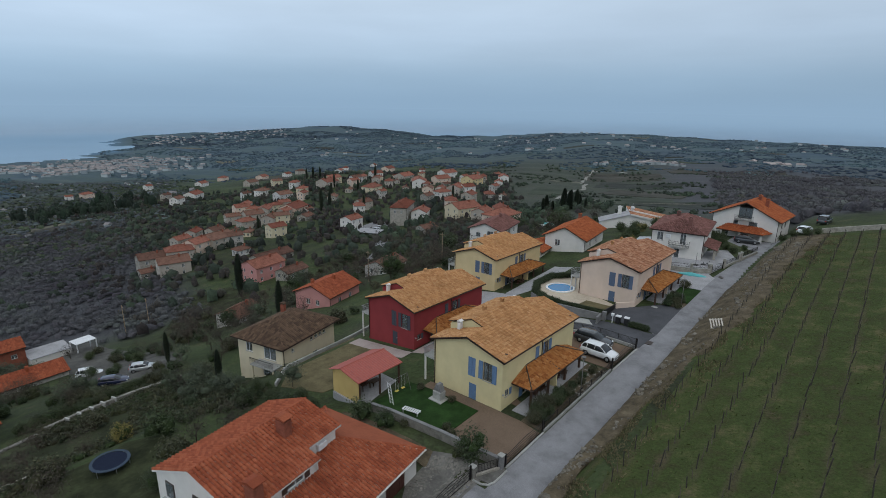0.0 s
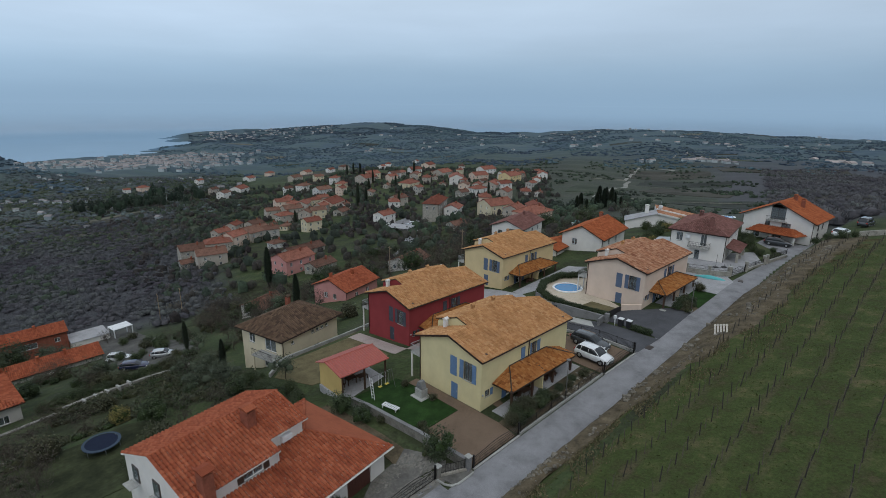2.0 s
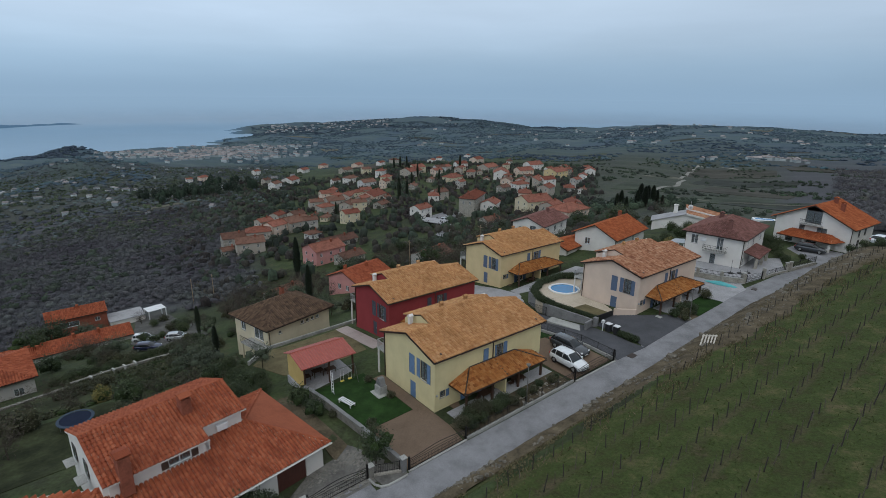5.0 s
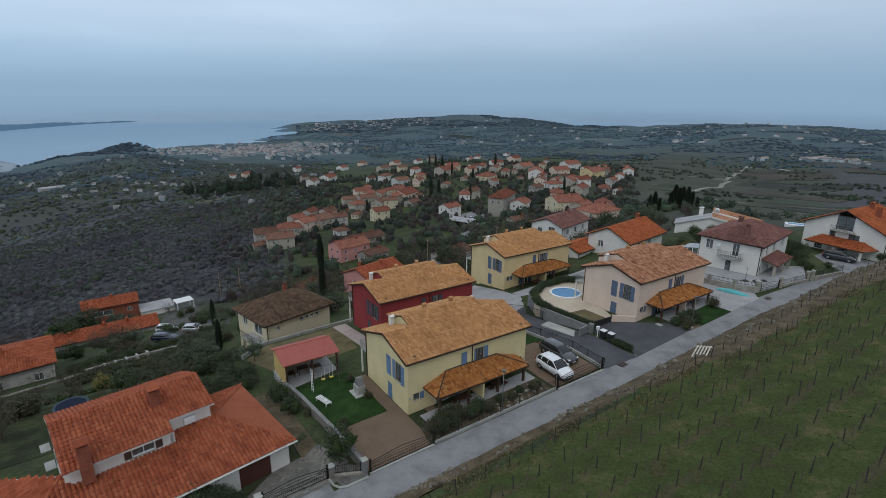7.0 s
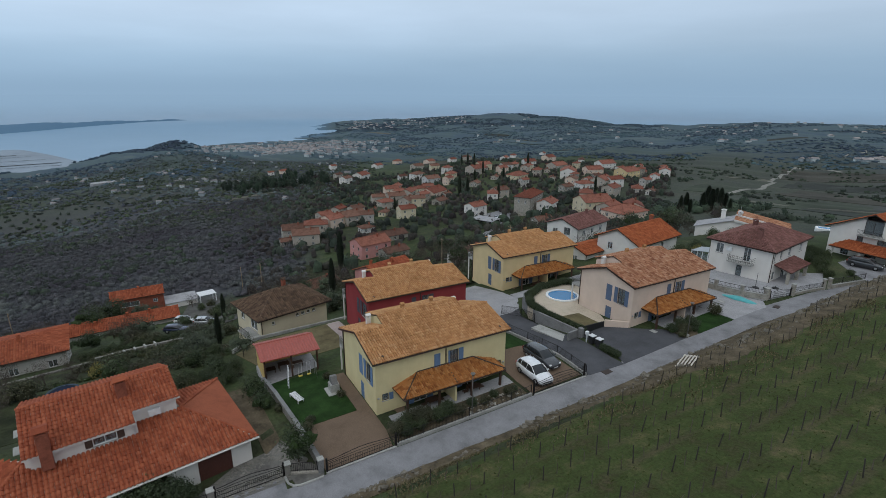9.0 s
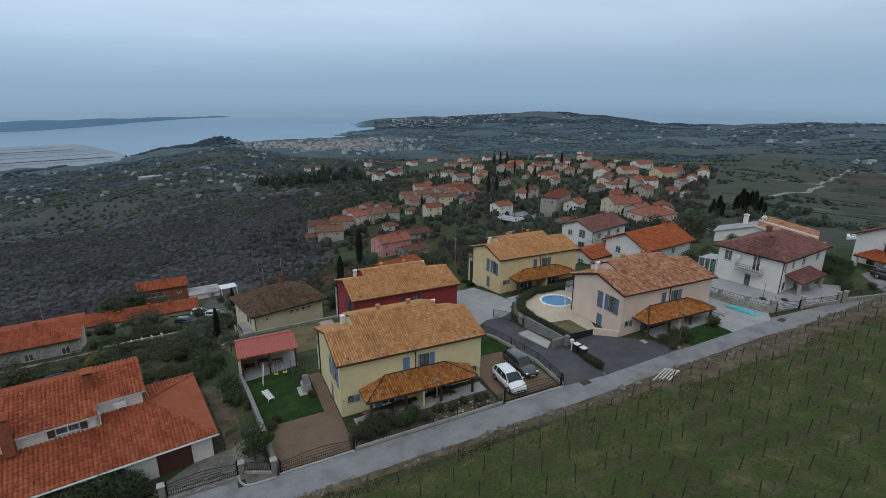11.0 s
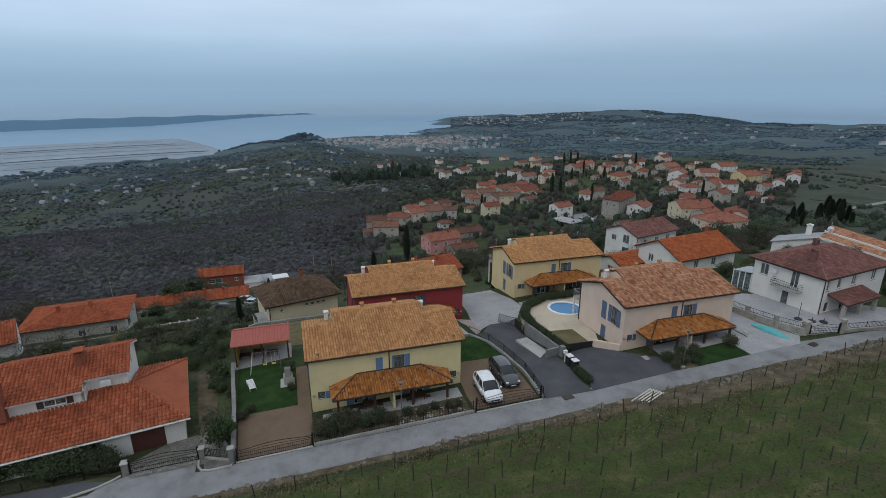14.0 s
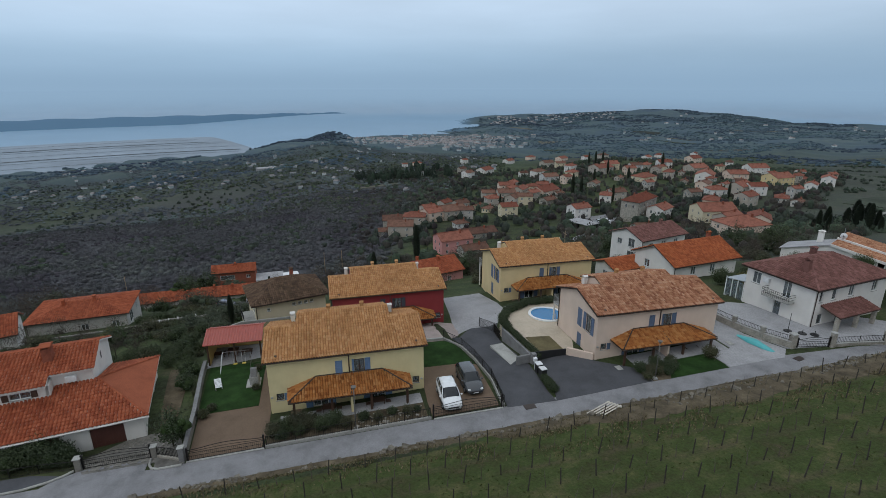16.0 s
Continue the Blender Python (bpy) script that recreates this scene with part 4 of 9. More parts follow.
    e0, e1 = (xo, pa, PE), (xo, pb, PE)
    w0, w1 = (x1, 2.04, PE + 0.05), (x1, 13.4, PE + 0.05)
    t0, t1 = (x1, ta, PW), (x1, tb, PW)
    pd = Geo().slab((e0, e1, t1, t0), 0.08).slab((w0, e0, t0), 0.08).slab((e1, w1, t1), 0.08)
    pr = part("porch_roof", pd, M["brown_wood"], h, "hipped lean-to porch roof with mottled tiles")
    tiled_plane((e0, e1, t1, t0), M["tile_porch"], pr, w=0.24, l=0.36)
    tiled_plane((w0, e0, t0), M["tile_porch"], pr, w=0.24, l=0.36)
    tiled_plane((e1, w1, t1), M["tile_porch"], pr, w=0.24, l=0.36)
    for a, b in ((e0, t0), (e1, t1), (t0, t1)):
        part("hip_strip", Geo().tube((a[0], a[1], a[2] + 0.13), (b[0] + 0.06, b[1], b[2] + 0.13), 0.06, seg=6), M["gutter"], pr, "dark metal hip strip")
    part("porch_gutter", Geo().tube((xo + 0.05, pa, PE - 0.05), (xo + 0.05, pb, PE - 0.05), 0.055).tube((xo + 0.02, pa, PE - 0.06), (x1, 2.04, PE - 0.02), 0.05).tube((xo + 0.02, pb, PE - 0.06), (x1, 13.4, PE - 0.02), 0.05), M["gutter"], h)
    part("porch_gutter", Geo().tube((x1 + 0.05, 7.72, PW + 0.06), (xo, 7.72, PE + 0.12), 0.05), M["gutter"], h, "dark downpipe across the porch tiles")
    for y in (pa + 0.45, 5.9, 9.5, pb - 0.45):
        part("porch_post", Geo().soft_box(xo - 0.42, xo - 0.20, y - 0.11, y + 0.11, -0.6, PE - 0.07, 0.02), M["brown_wood"], h)
    part("porch_beam", Geo().box(xo - 0.40, xo - 0.24, pa + 0.3, pb - 0.3, PE - 0.22, PE - 0.08), M["brown_wood"], h)
    part("porch_wall", Geo().box(-ov, xo - 0.32, 7.62, 7.82, -0.6, PE + 0.1), wall_mat, h)
    part("porch_floor", Geo().soft_box(-ov - 0.02, xo - 0.05, pa, pb, -0.9, 0.06, 0.02), M["terrace"], h)
    # chimneys
    chimney(h, -7.5, 2.55, 5.4, 6.6, 0.42, 0.42, M["white"], M["white"])
    chimney(h, -7.3, 12.55, 5.4, 6.6, 0.42, 0.42, M["white"], M["white"])
    for y in (6.2, 9.6):
        chimney(h, -7.0, y, 6.4, 7.3, 0.35, 0.35, M["tile_ochre"], M["tile_ochre"], "roof_vent")
    for y in (1.2, 14.2):
        part("roof_vent", Geo().soft_box(-0.75, -0.45, y - 0.12, y + 0.12, E + 0.15, E + 0.32, 0.03), M["brown_wood"], h)
    # rear balcony at the near gable end
    if rear_detail:
        for ya_, yb_ in ((0.35, 2.2), (13.0, 14.87)):
            b = part("balcony", Geo().soft_box(x0 - 1.5, x0 + 0.02, ya_, yb_, 2.4, 2.6, 0.02), M["concrete"], h)
            rail = Geo()
            rail.box(x0 - 1.5, x0 - 1.45, ya_, yb_, 3.45, 3.5).box(x0 - 1.5, x0, ya_, ya_ + 0.05, 3.45, 3.5).box(x0 - 1.5, x0, yb_ - 0.05, yb_, 3.45, 3.5)
            for i in range(10):
                x = x0 - 1.48 + 1.46 * i / 9
                rail.box(x - 0.012, x + 0.012, ya_ + 0.015, ya_ + 0.04, 2.6, 3.45).box(x - 0.012, x + 0.012, yb_ - 0.04, yb_ - 0.015, 2.6, 3.45)
            for i in range(13):
                y = ya_ + 0.03 + (yb_ - ya_ - 0.06) * i / 12
                rail.box(x0 - 1.49, x0 - 1.465, y - 0.012, y + 0.012, 2.6, 3.45)
            part("railing", rail, M["steel"], b, kind="stuff")
            for y in (ya_ + 0.1, yb_ - 0.1):
                part("balcony_post", Geo().box(x0 - 1.45, x0 - 1.3, y - 0.08, y + 0.08, -1.4, 2.4), M["white"], h)
    return h


duplex(pose(0, 0, 0.0), M["yellow"], M["tile_ochre"], "pale yellow two-storey semi-detached house with ochre clay tiles and blue shutters", single=300)
duplex(pose(-18.1, 6.4, -2.03), M["maroon"], M["tile_ochre"], "maroon two-storey semi-detached house with ochre clay tiles", leaf=M["slate"])
duplex(pose(-22.6, 30.6, -1.37), M["yellow2"], M["tile_ochre"], "warm yellow two-storey semi-detached house below the lane", leaf=M["slate_blue"])
duplex(pose(0.4, 32.9, 1.22), M["pinkish"], M["tile_mixed"], "pale peach two-storey semi-detached house with mottled tiles and a pool", leaf=M["slate_blue"])

# ---- the lane ----
def lane_edge_left(y):
    return 4.75 + 0.012 * max(0.0, y) + 0.11 * max(0.0, y - 50)


def lane():
    ys = np.arange(-60, 104, 1.5)
    g = Geo()
    for y in ys:
        xl, xr_ = lane_edge_left(y), 8.55 + 0.006 * max(0.0, y) + 0.09 * max(0.0, y - 45)
        for f in (0.0, 0.25, 0.5, 0.75, 1.0):
            x = xl + (xr_ - xl) * f
            g.v.append((x, y, float(road_z(y)) + 0.05 + 0.03 * (1 - (2 * f - 1) ** 2)))
        g.v += [(xl - 0.02, y, float(road_z(y)) - 0.2), (xr_ + 0.02, y, float(road_z(y)) - 0.2)]
    for i in range(len(ys) - 1):
        a, b = 7 * i, 7 * i + 7
        g.f += [(a + k, a + k + 1, b + k + 1, b + k) for k in range(4)]
        g.f += [(a + 5, a, b, b + 5), (a + 4, a + 6, b + 6, b + 4)]
    tagged(mesh_ob("road", g.v, g.f, M["asphalt"]), "narrow grey asphalt lane along the houses", "road", kind="structure")


lane()

# ---- other houses ----
def cottage(m, L, W, H, rise, kind, wall_mat, tile, label, wins=(), chims=(), ov=0.45, deep=1.5, near=False, group="", frame_mat=None, shutters=None, name="house", tw=0.28, tl=0.42):
    """A house whose ridge runs along y; front wall at +x. wins: (side, u, z, w, h) with side f, b, l (y-) or r (y+)."""
    h = thing(name, m, label, "house", group)
    fm = frame_mat or M["frame_white"]
    hx, hy, t = W / 2, L / 2, 0.25
    holes = {s: [(u - w / 2, u + w / 2, z, z + hh) for s2, u, z, w, hh in wins if s2 == s] for s in "fblr"}
    slope = rise / hx
    part("wall", Geo().wall("x", hx, -t, -hy, hy, -deep, H, holes["f"]), wall_mat, h)
    part("wall", Geo().wall("x", -hx, t, -hy, hy, -deep, H, holes["b"]), wall_mat, h)
    crown = [(-hx + t, H + slope * t - .04), (0, H + rise - .04), (hx - t, H + slope * t - .04)] if kind == "gable" else None
    part("wall", Geo().wall("y", -hy, t, -hx + t, hx - t, -deep, H, holes["l"], crown), wall_mat, h)
    part("wall", Geo().wall("y", hy, -t, -hx + t, hx - t, -deep, H, holes["r"], crown), wall_mat, h)
    eo = H - slope * ov + 0.02
    zt = H + rise + 0.02
    d = Geo()
    X, Y = hx + ov, hy + ov * (0.8 if kind == "gable" else 1.0)
    if kind == "gable":
        planes = [((X, -Y, eo), (X, Y, eo), (0, Y, zt), (0, -Y, zt)), ((-X, Y, eo), (-X, -Y, eo), (0, -Y, zt), (0, Y, zt))]
        ridges = [((0, -Y, zt), (0, Y, zt))]
    else:
        ry = max(0.3, Y - X)
        a, b = (0, -ry, zt), (0, ry, zt)
        planes = [((X, -Y, eo), (X, Y, eo), b, a), ((-X, Y, eo), (-X, -Y, eo), a, b), ((-X, -Y, eo), (X, -Y, eo), a), ((X, Y, eo), (-X, Y, eo), b)]
        ridges = [(a, b), ((X, -Y, eo), a), ((-X, -Y, eo), a), ((X, Y, eo), b), ((-X, Y, eo), b)]
    for p in planes:
        d.slab(p, 0.14)
    roof = part("roof", d, M["gutter"] if near else tile, h)
    if near:
        for p in planes:
            tiled_plane(p, tile, roof, w=tw, l=tl)
        for a, b in ridges:
            ridge_caps((a[0], a[1], a[2] + 0.03), (b[0], b[1], b[2] + 0.03), tile, roof)
        for s in (1, -1):
            part("gutter", Geo().tube((s * (X + 0.05), -Y, eo - 0.08), (s * (X + 0.05), Y, eo - 0.08), 0.06), M["gutter"], h)
            part("downpipe", Geo().tube((s * (hx + 0.06), -hy + 0.15, H - 0.25), (s * (hx + 0.06), -hy + 0.15, -0.5), 0.05), M["gutter"], h)
    else:
        for a, b in ridges:
            ridge_caps((a[0], a[1], a[2] + 0.02), (b[0], b[1], b[2] + 0.02), tile, roof, 0.2, 1.2)
    for s, u, z, w, hh in wins:
        axis, at, out = {"f": ("x", hx, 1), "b": ("x", -hx, -1), "l": ("y", -hy, -1), "r": ("y", hy, 1)}[s]
        window(h, axis, at, out, u - w / 2, u + w / 2, z, z + hh, fm, 1 if w > 0.9 else 0, near and z > 0.3)
        if shutters and z > 0.3:
            shutter(h, axis, at, out, u - w / 2 - 0.5, u - w / 2 - 0.02, z, z + hh, shutters)
            shutter(h, axis, at, out, u + w / 2 + 0.02, u + w / 2 + 0.5, z, z + hh, shutters)
    for cx, cy, top in chims:
        rz = H + slope * (hx - abs(cx))
        chimney(h, cx, cy, rz - 0.5, rz + top, 0.65, 0.5, tile if tile in (M["tile_red"], M["tile_maroon"]) else M["brick"], tile if near else M["brick"])
    return h


def rail_fence(parent, a, b, h, mat, name="railing", gap=0.16, mid=True):
    """Thin uprights between two rails, from a to b (x, y, z at the foot)."""
    a, b = Vector(a), Vector(b)
    n = max(2, int((b - a).length / gap))
    g = Geo()
    for i in range(n + 1):
        p = a.lerp(b, i / n)
        g.tube(p, p + Vector((0, 0, h)), 0.014, seg=4, cap=False)
    g.tube(a + Vector((0, 0, h)), b + Vector((0, 0, h)), 0.025, seg=6)
    g.tube(a + Vector((0, 0, 0.12)), b + Vector((0, 0, 0.12)), 0.02, seg=6)
    return part(name, g, mat, parent, kind="stuff")


# -- the white farmhouse at the lower end of the lane: long low front roof, raised rear roof
def farmhouse():
    """Local frame: x outwards to the lane, y along the front; the low eave's corner is the origin, the house runs to -y and -x."""
    m = pose(-0.83, -10.08, -1.15, 0, 0, 9.5)
    h = thing("farmhouse", m, "white farmhouse with two levels of red clay tile roof", "house")
    E1, Lf, tile = 2.38, 19.6, M["tile_red"]
    zb = 4.05                     # where the low roof meets the raised wall
    bx = -5.55                    # raised wall
    holes = ((-4.7, -2.1, -0.5, 1.8), (-8.7, -6.9, 0.25, 1.75), (-12.0, -10.5, 0.6, 1.7), (-16.4, -15.0, 0.6, 1.7))
    part("wall", Geo().wall("x", -0.55, -0.3, -Lf + 0.4, -0.5, -1.4, E1 - 0.08, holes), M["white"], h)
    part("wall", Geo().wall("y", -0.5, -0.3, -11.2, -0.85, -1.4, E1 - 0.08, ((-8.5, -7.2, 0.6, 1.7),)), M["white"], h)
    part("wall", Geo().wall("x", -11.2, 0.3, -4.2, -0.8, -1.4, E1 - 0.08, ()), M["white"], h)
    part("wall", Geo().wall("y", -Lf + 0.4, 0.3, -11.2, -0.85, -1.4, E1 - 0.08, ()), M["white"], h)
    # low roof: front plane and the hipped end
    f = ((0, -Lf, E1), (0, 0, E1), (-5.6, -4.5, zb), (bx, -4.5, zb), (bx, -15.1, zb))
    e = ((0, 0, E1), (-11.4, 0, E1), (-5.7, -4.5, zb))
    k = ((-11.4, 0, E1), (-11.4, -4.5, E1), (-5.7, -4.5, zb))
    e2 = ((-11.4, -Lf, E1), (0, -Lf, E1), (bx, -15.1, zb))
    d = Geo()
    for p in (f, e, k, e2):
        d.slab(p, 0.12)
    low = part("low_roof", d, M["white"], h, "long low front roof of red tiles")
    tiled_plane(f, tile, low, w=0.30, l=0.42, single=300)
    part("roof_sheet", Geo().slab([(p[0], p[1], p[2] + 0.05) for p in e], 0.04), M["roof_clay_smooth"], low, "smooth flat-tiled hip end")
    tiled_plane(k, tile, low, w=0.30, l=0.42)
    tiled_plane(e2, tile, low, w=0.30, l=0.42)
    ridge_caps((0, -Lf, E1 + 0.05), (bx, -15.1, zb + 0.05), tile, low)
    ridge_caps((0, 0, E1 + 0.05), (-5.65, -4.5, zb + 0.05), tile, low)
    ridge_caps((-11.4, 0, E1 + 0.05), (-5.65, -4.5, zb + 0.05), tile, low)
    part("gutter", Geo().tube((0.06, -Lf, E1 - 0.09), (0.06, 0.05, E1 - 0.09), 0.07), M["white"], h)
    # raised storey
    def upper(g):
        part("upper_wall", g, M["white"], h)
    upper(Geo().wall("x", bx, -0.3, -8.0, -4.75, 1.0, 5.25, ()))
    upper(Geo().wall("x", -4.35, -0.3, -14.7, -8.0, 1.0, 4.82, ((-10.9, -9.3, 3.98, 4.62),)))
    upper(Geo().box(bx - 0.3, -4.35, -8.2, -7.9, 1.0, 4.85))
    for y in (-4.75, -14.7):
        upper(Geo().prism(((-13.2, -1.4), (bx - 0.3, -1.4), (bx - 0.3, 5.25), (-9.05, 6.3), (-13.2, 4.7)), "y", y - 0.3, y))
    for u, z in ((-11.6, 3.1), (-8.4, 3.4), (-8.4, 0.6)):
        w = part("window", Geo().soft_box(u - 0.5, u + 0.5, -15.06, -14.98, z, z + 1.3, 0.02), M["frame_dark"], h, "dark timber window")
        part("pane", Geo().box(u - 0.4, u + 0.4, -15.075, -15.062, z + 0.1, z + 1.2), M["glass"], w)
        part("sill", Geo().soft_box(u - 0.6, u + 0.6, -15.18, -15.8, z - 0.06, z, 0.015), M["concrete"], w)
    upper(Geo().prism(((bx - 0.3, -1.4), (-4.65, -1.4), (-4.65, 4.9), (bx - 0.3, 5.2)), "y", -15.0, -14.7))
    upper(Geo().wall("x", -13.2, 0.3, -14.7, -5.05, -1.4, 4.75, ((-9, -7.8, 2.4, 3.7),)))
    R, EU = (-9.05, 6.46), (-5.15, 5.38)
    s = (R[1] - EU[1]) / (EU[0] - R[0])
    x2, z2 = -3.9, 5.38 - s * 1.25
    fr = ((-5.15, -8.0, 5.38), (-5.15, -4.45, 5.38), (R[0], -4.45, R[1]), (R[0], -8.0, R[1]))
    fl = ((x2, -15.1, z2), (x2, -8.0, z2), (R[0], -8.0, R[1]), (R[0], -15.1, R[1]))
    bk = ((-13.6, -4.45, 4.62), (-13.6, -15.1, 4.62), (R[0], -15.1, R[1]), (R[0], -4.45, R[1]))
    d = Geo()
    for p in (fr, fl, bk):
        d.slab(p, 0.13)
    roof = part("upper_roof", d, M["white"], h, "raised rear roof of red tiles")
    for p in (fr, fl, bk):
        tiled_plane(p, tile, roof, w=0.30, l=0.42)
    ridge_caps((R[0], -15.1, R[1] + 0.03), (R[0], -4.45, R[1] + 0.03), tile, roof)
    # openings
    for i, (u0, u1, a, b) in enumerate(holes):
        if i == 0:
            gd = part("garage_door", Geo().box(-0.75, -0.68, u0, u1, a, b), M["garage_red"], h, "dark red-brown garage door")
            for k in range(8):
                part("door_board", Geo().box(-0.68, -0.66, u0 + 0.02 + k * 0.322, u0 + 0.305 + k * 0.322, a + 0.05, b - 0.05), M["garage_red"], gd)
        else:
            window(h, "x", -0.55, 1, u0, u1, a, b, M["frame_dark"], 1)
            shutter(h, "x", -0.62, 1, u0, (u0 + u1) / 2 - 0.01, a, b, M["brown_wood"])
            if i == 1:
                shutter(h, "x", -0.62, 1, (u0 + u1) / 2 + 0.01, u1, a, b, M["brown_wood"])
    for u0, u1 in ((-10.9, -9.3),):
        window(h, "x", -4.35, 1, u0, u1, 3.98, 4.62, M["frame_white"], 1)
        shutter(h, "x", -4.35, 1, u0 - 0.5, u0 - 0.02, 3.98, 4.62, M["brown_wood"])
        shutter(h, "x", -4.35, 1, u1 + 0.02, u1 + 0.5, 3.98, 4.62, M["brown_wood"])
    window(h, "y", -0.5, 1, -8.5, -7.2, 0.6, 1.7, M["frame_dark"], 1)
    window(h, "x", -13.2, -1, -9, -7.8, 2.4, 3.7, M["frame_dark"], 1)
    part("gable_window", Geo().box(-9.6, -9.2, -4.752, -4.74, 4.3, 5.0), M["frame_dark"], h)
    part("air_conditioner", Geo().soft_box(bx, bx + 0.35, -6.9, -6.0, 4.35, 4.9, 0.03), M["plastic"], h, "white air conditioning unit")
    for cx, cy, z0, z1 in ((-7.35, -8.3, 5.4, 7.25), (-4.1, -13.7, 3.8, 6.75)):
        chimney(h, cx, cy, z0, z1, 0.95, 0.75, M["brick"], tile)
    # stone plinth
    part("plinth", Geo().box(-0.6, -0.5, -Lf + 0.4, -4.75, -1.4, -0.15).box(-0.6, -0.5, -2.0, -0.45, -1.4, -0.15), M["stone"], h)


M["roof_clay_smooth"] = tile_mat("flat_red_tiles", ((0.0, (0.25, 0.070, 0.036)), (0.5, (0.28, 0.080, 0.042)), (1.0, (0.31, 0.095, 0.05))))
farmhouse()

# -- open-sided shed with a red sheet roof behind the lawn
def garden_shed():
    h = thing("garden_shed", pose(-12.3, -7.67, -1.0), "open ochre garden shed with a red sheet roof", "shed", "")
    L, W = 6.3, 4.9
    d = Geo()
    n = 42
    for i in range(2 * n + 1):
        y, up = L * i / (2 * n), 0.05 if i % 4 in (1, 2) else 0.0
        d.v += [(0, y, 2.72 + up), (-3.0, y, 3.32 + up), (-W, y, 2.62 + up), (-W, y, 2.56), (-3.0, y, 3.26), (0, y, 2.66)]
    for i in range(2 * n):
        d.f += [tuple(i * 6 + q for q in (k, (k + 1) % 6, (k + 1) % 6 + 6, k + 6)) for k in range(6)]
    d.f += [(5, 4, 3, 2, 1, 0), tuple(12 * n + k for k in range(6))]
    part("roof", d, M["roof_red_sheet"], h, "ribbed red sheet roof")
    part("ridge_cap", Geo().tube((-3.0, 0, 3.34), (-3.0, L, 3.34), 0.07), M["roof_red_sheet"], h)
    part("end_wall", Geo().prism(((-4.6, -0.8), (-0.35, -0.8), (-0.35, 2.62), (-3.0, 3.12), (-4.6, 2.6)), "y", 0.3, 0.5), M["ochre"], h)
    part("back_wall", Geo().box(-4.7, -4.5, 0.5, L - 0.3, -1.2, 2.6), M["ochre"], h)
    for y in (0.4, 3.2, 6.0):
        part("post", Geo().soft_box(-0.45, -0.27, y - 0.09, y + 0.09, -0.6, 2.66, 0.02), M["brown_wood"], h)
    part("floor_slab", Geo().soft_box(-4.5, 0.6, 0.1, L, -0.8, 0.06, 0.02), M["paving"], h)
    for i in range(3):
        y = 1.2 + i * 1.5
        t = thing("garden_table" if i == 1 else "garden_bench", pose(-14.6, -7.67 + y, -0.94), "dark timber garden furniture under the shed", "garden furniture")
        hh = 0.74 if i == 1 else 0.44
        part("top", Geo().soft_box(-0.4, 0.4, -0.6, 0.6, hh - 0.06, hh, 0.015), M["brown_wood"], t)
        for sx in (-0.33, 0.33):
            for sy in (-0.5, 0.5):
                part("leg", Geo().box(sx - 0.04, sx + 0.04, sy - 0.04, sy + 0.04, 0, hh - 0.06), M["brown_wood"], t)


garden_shed()

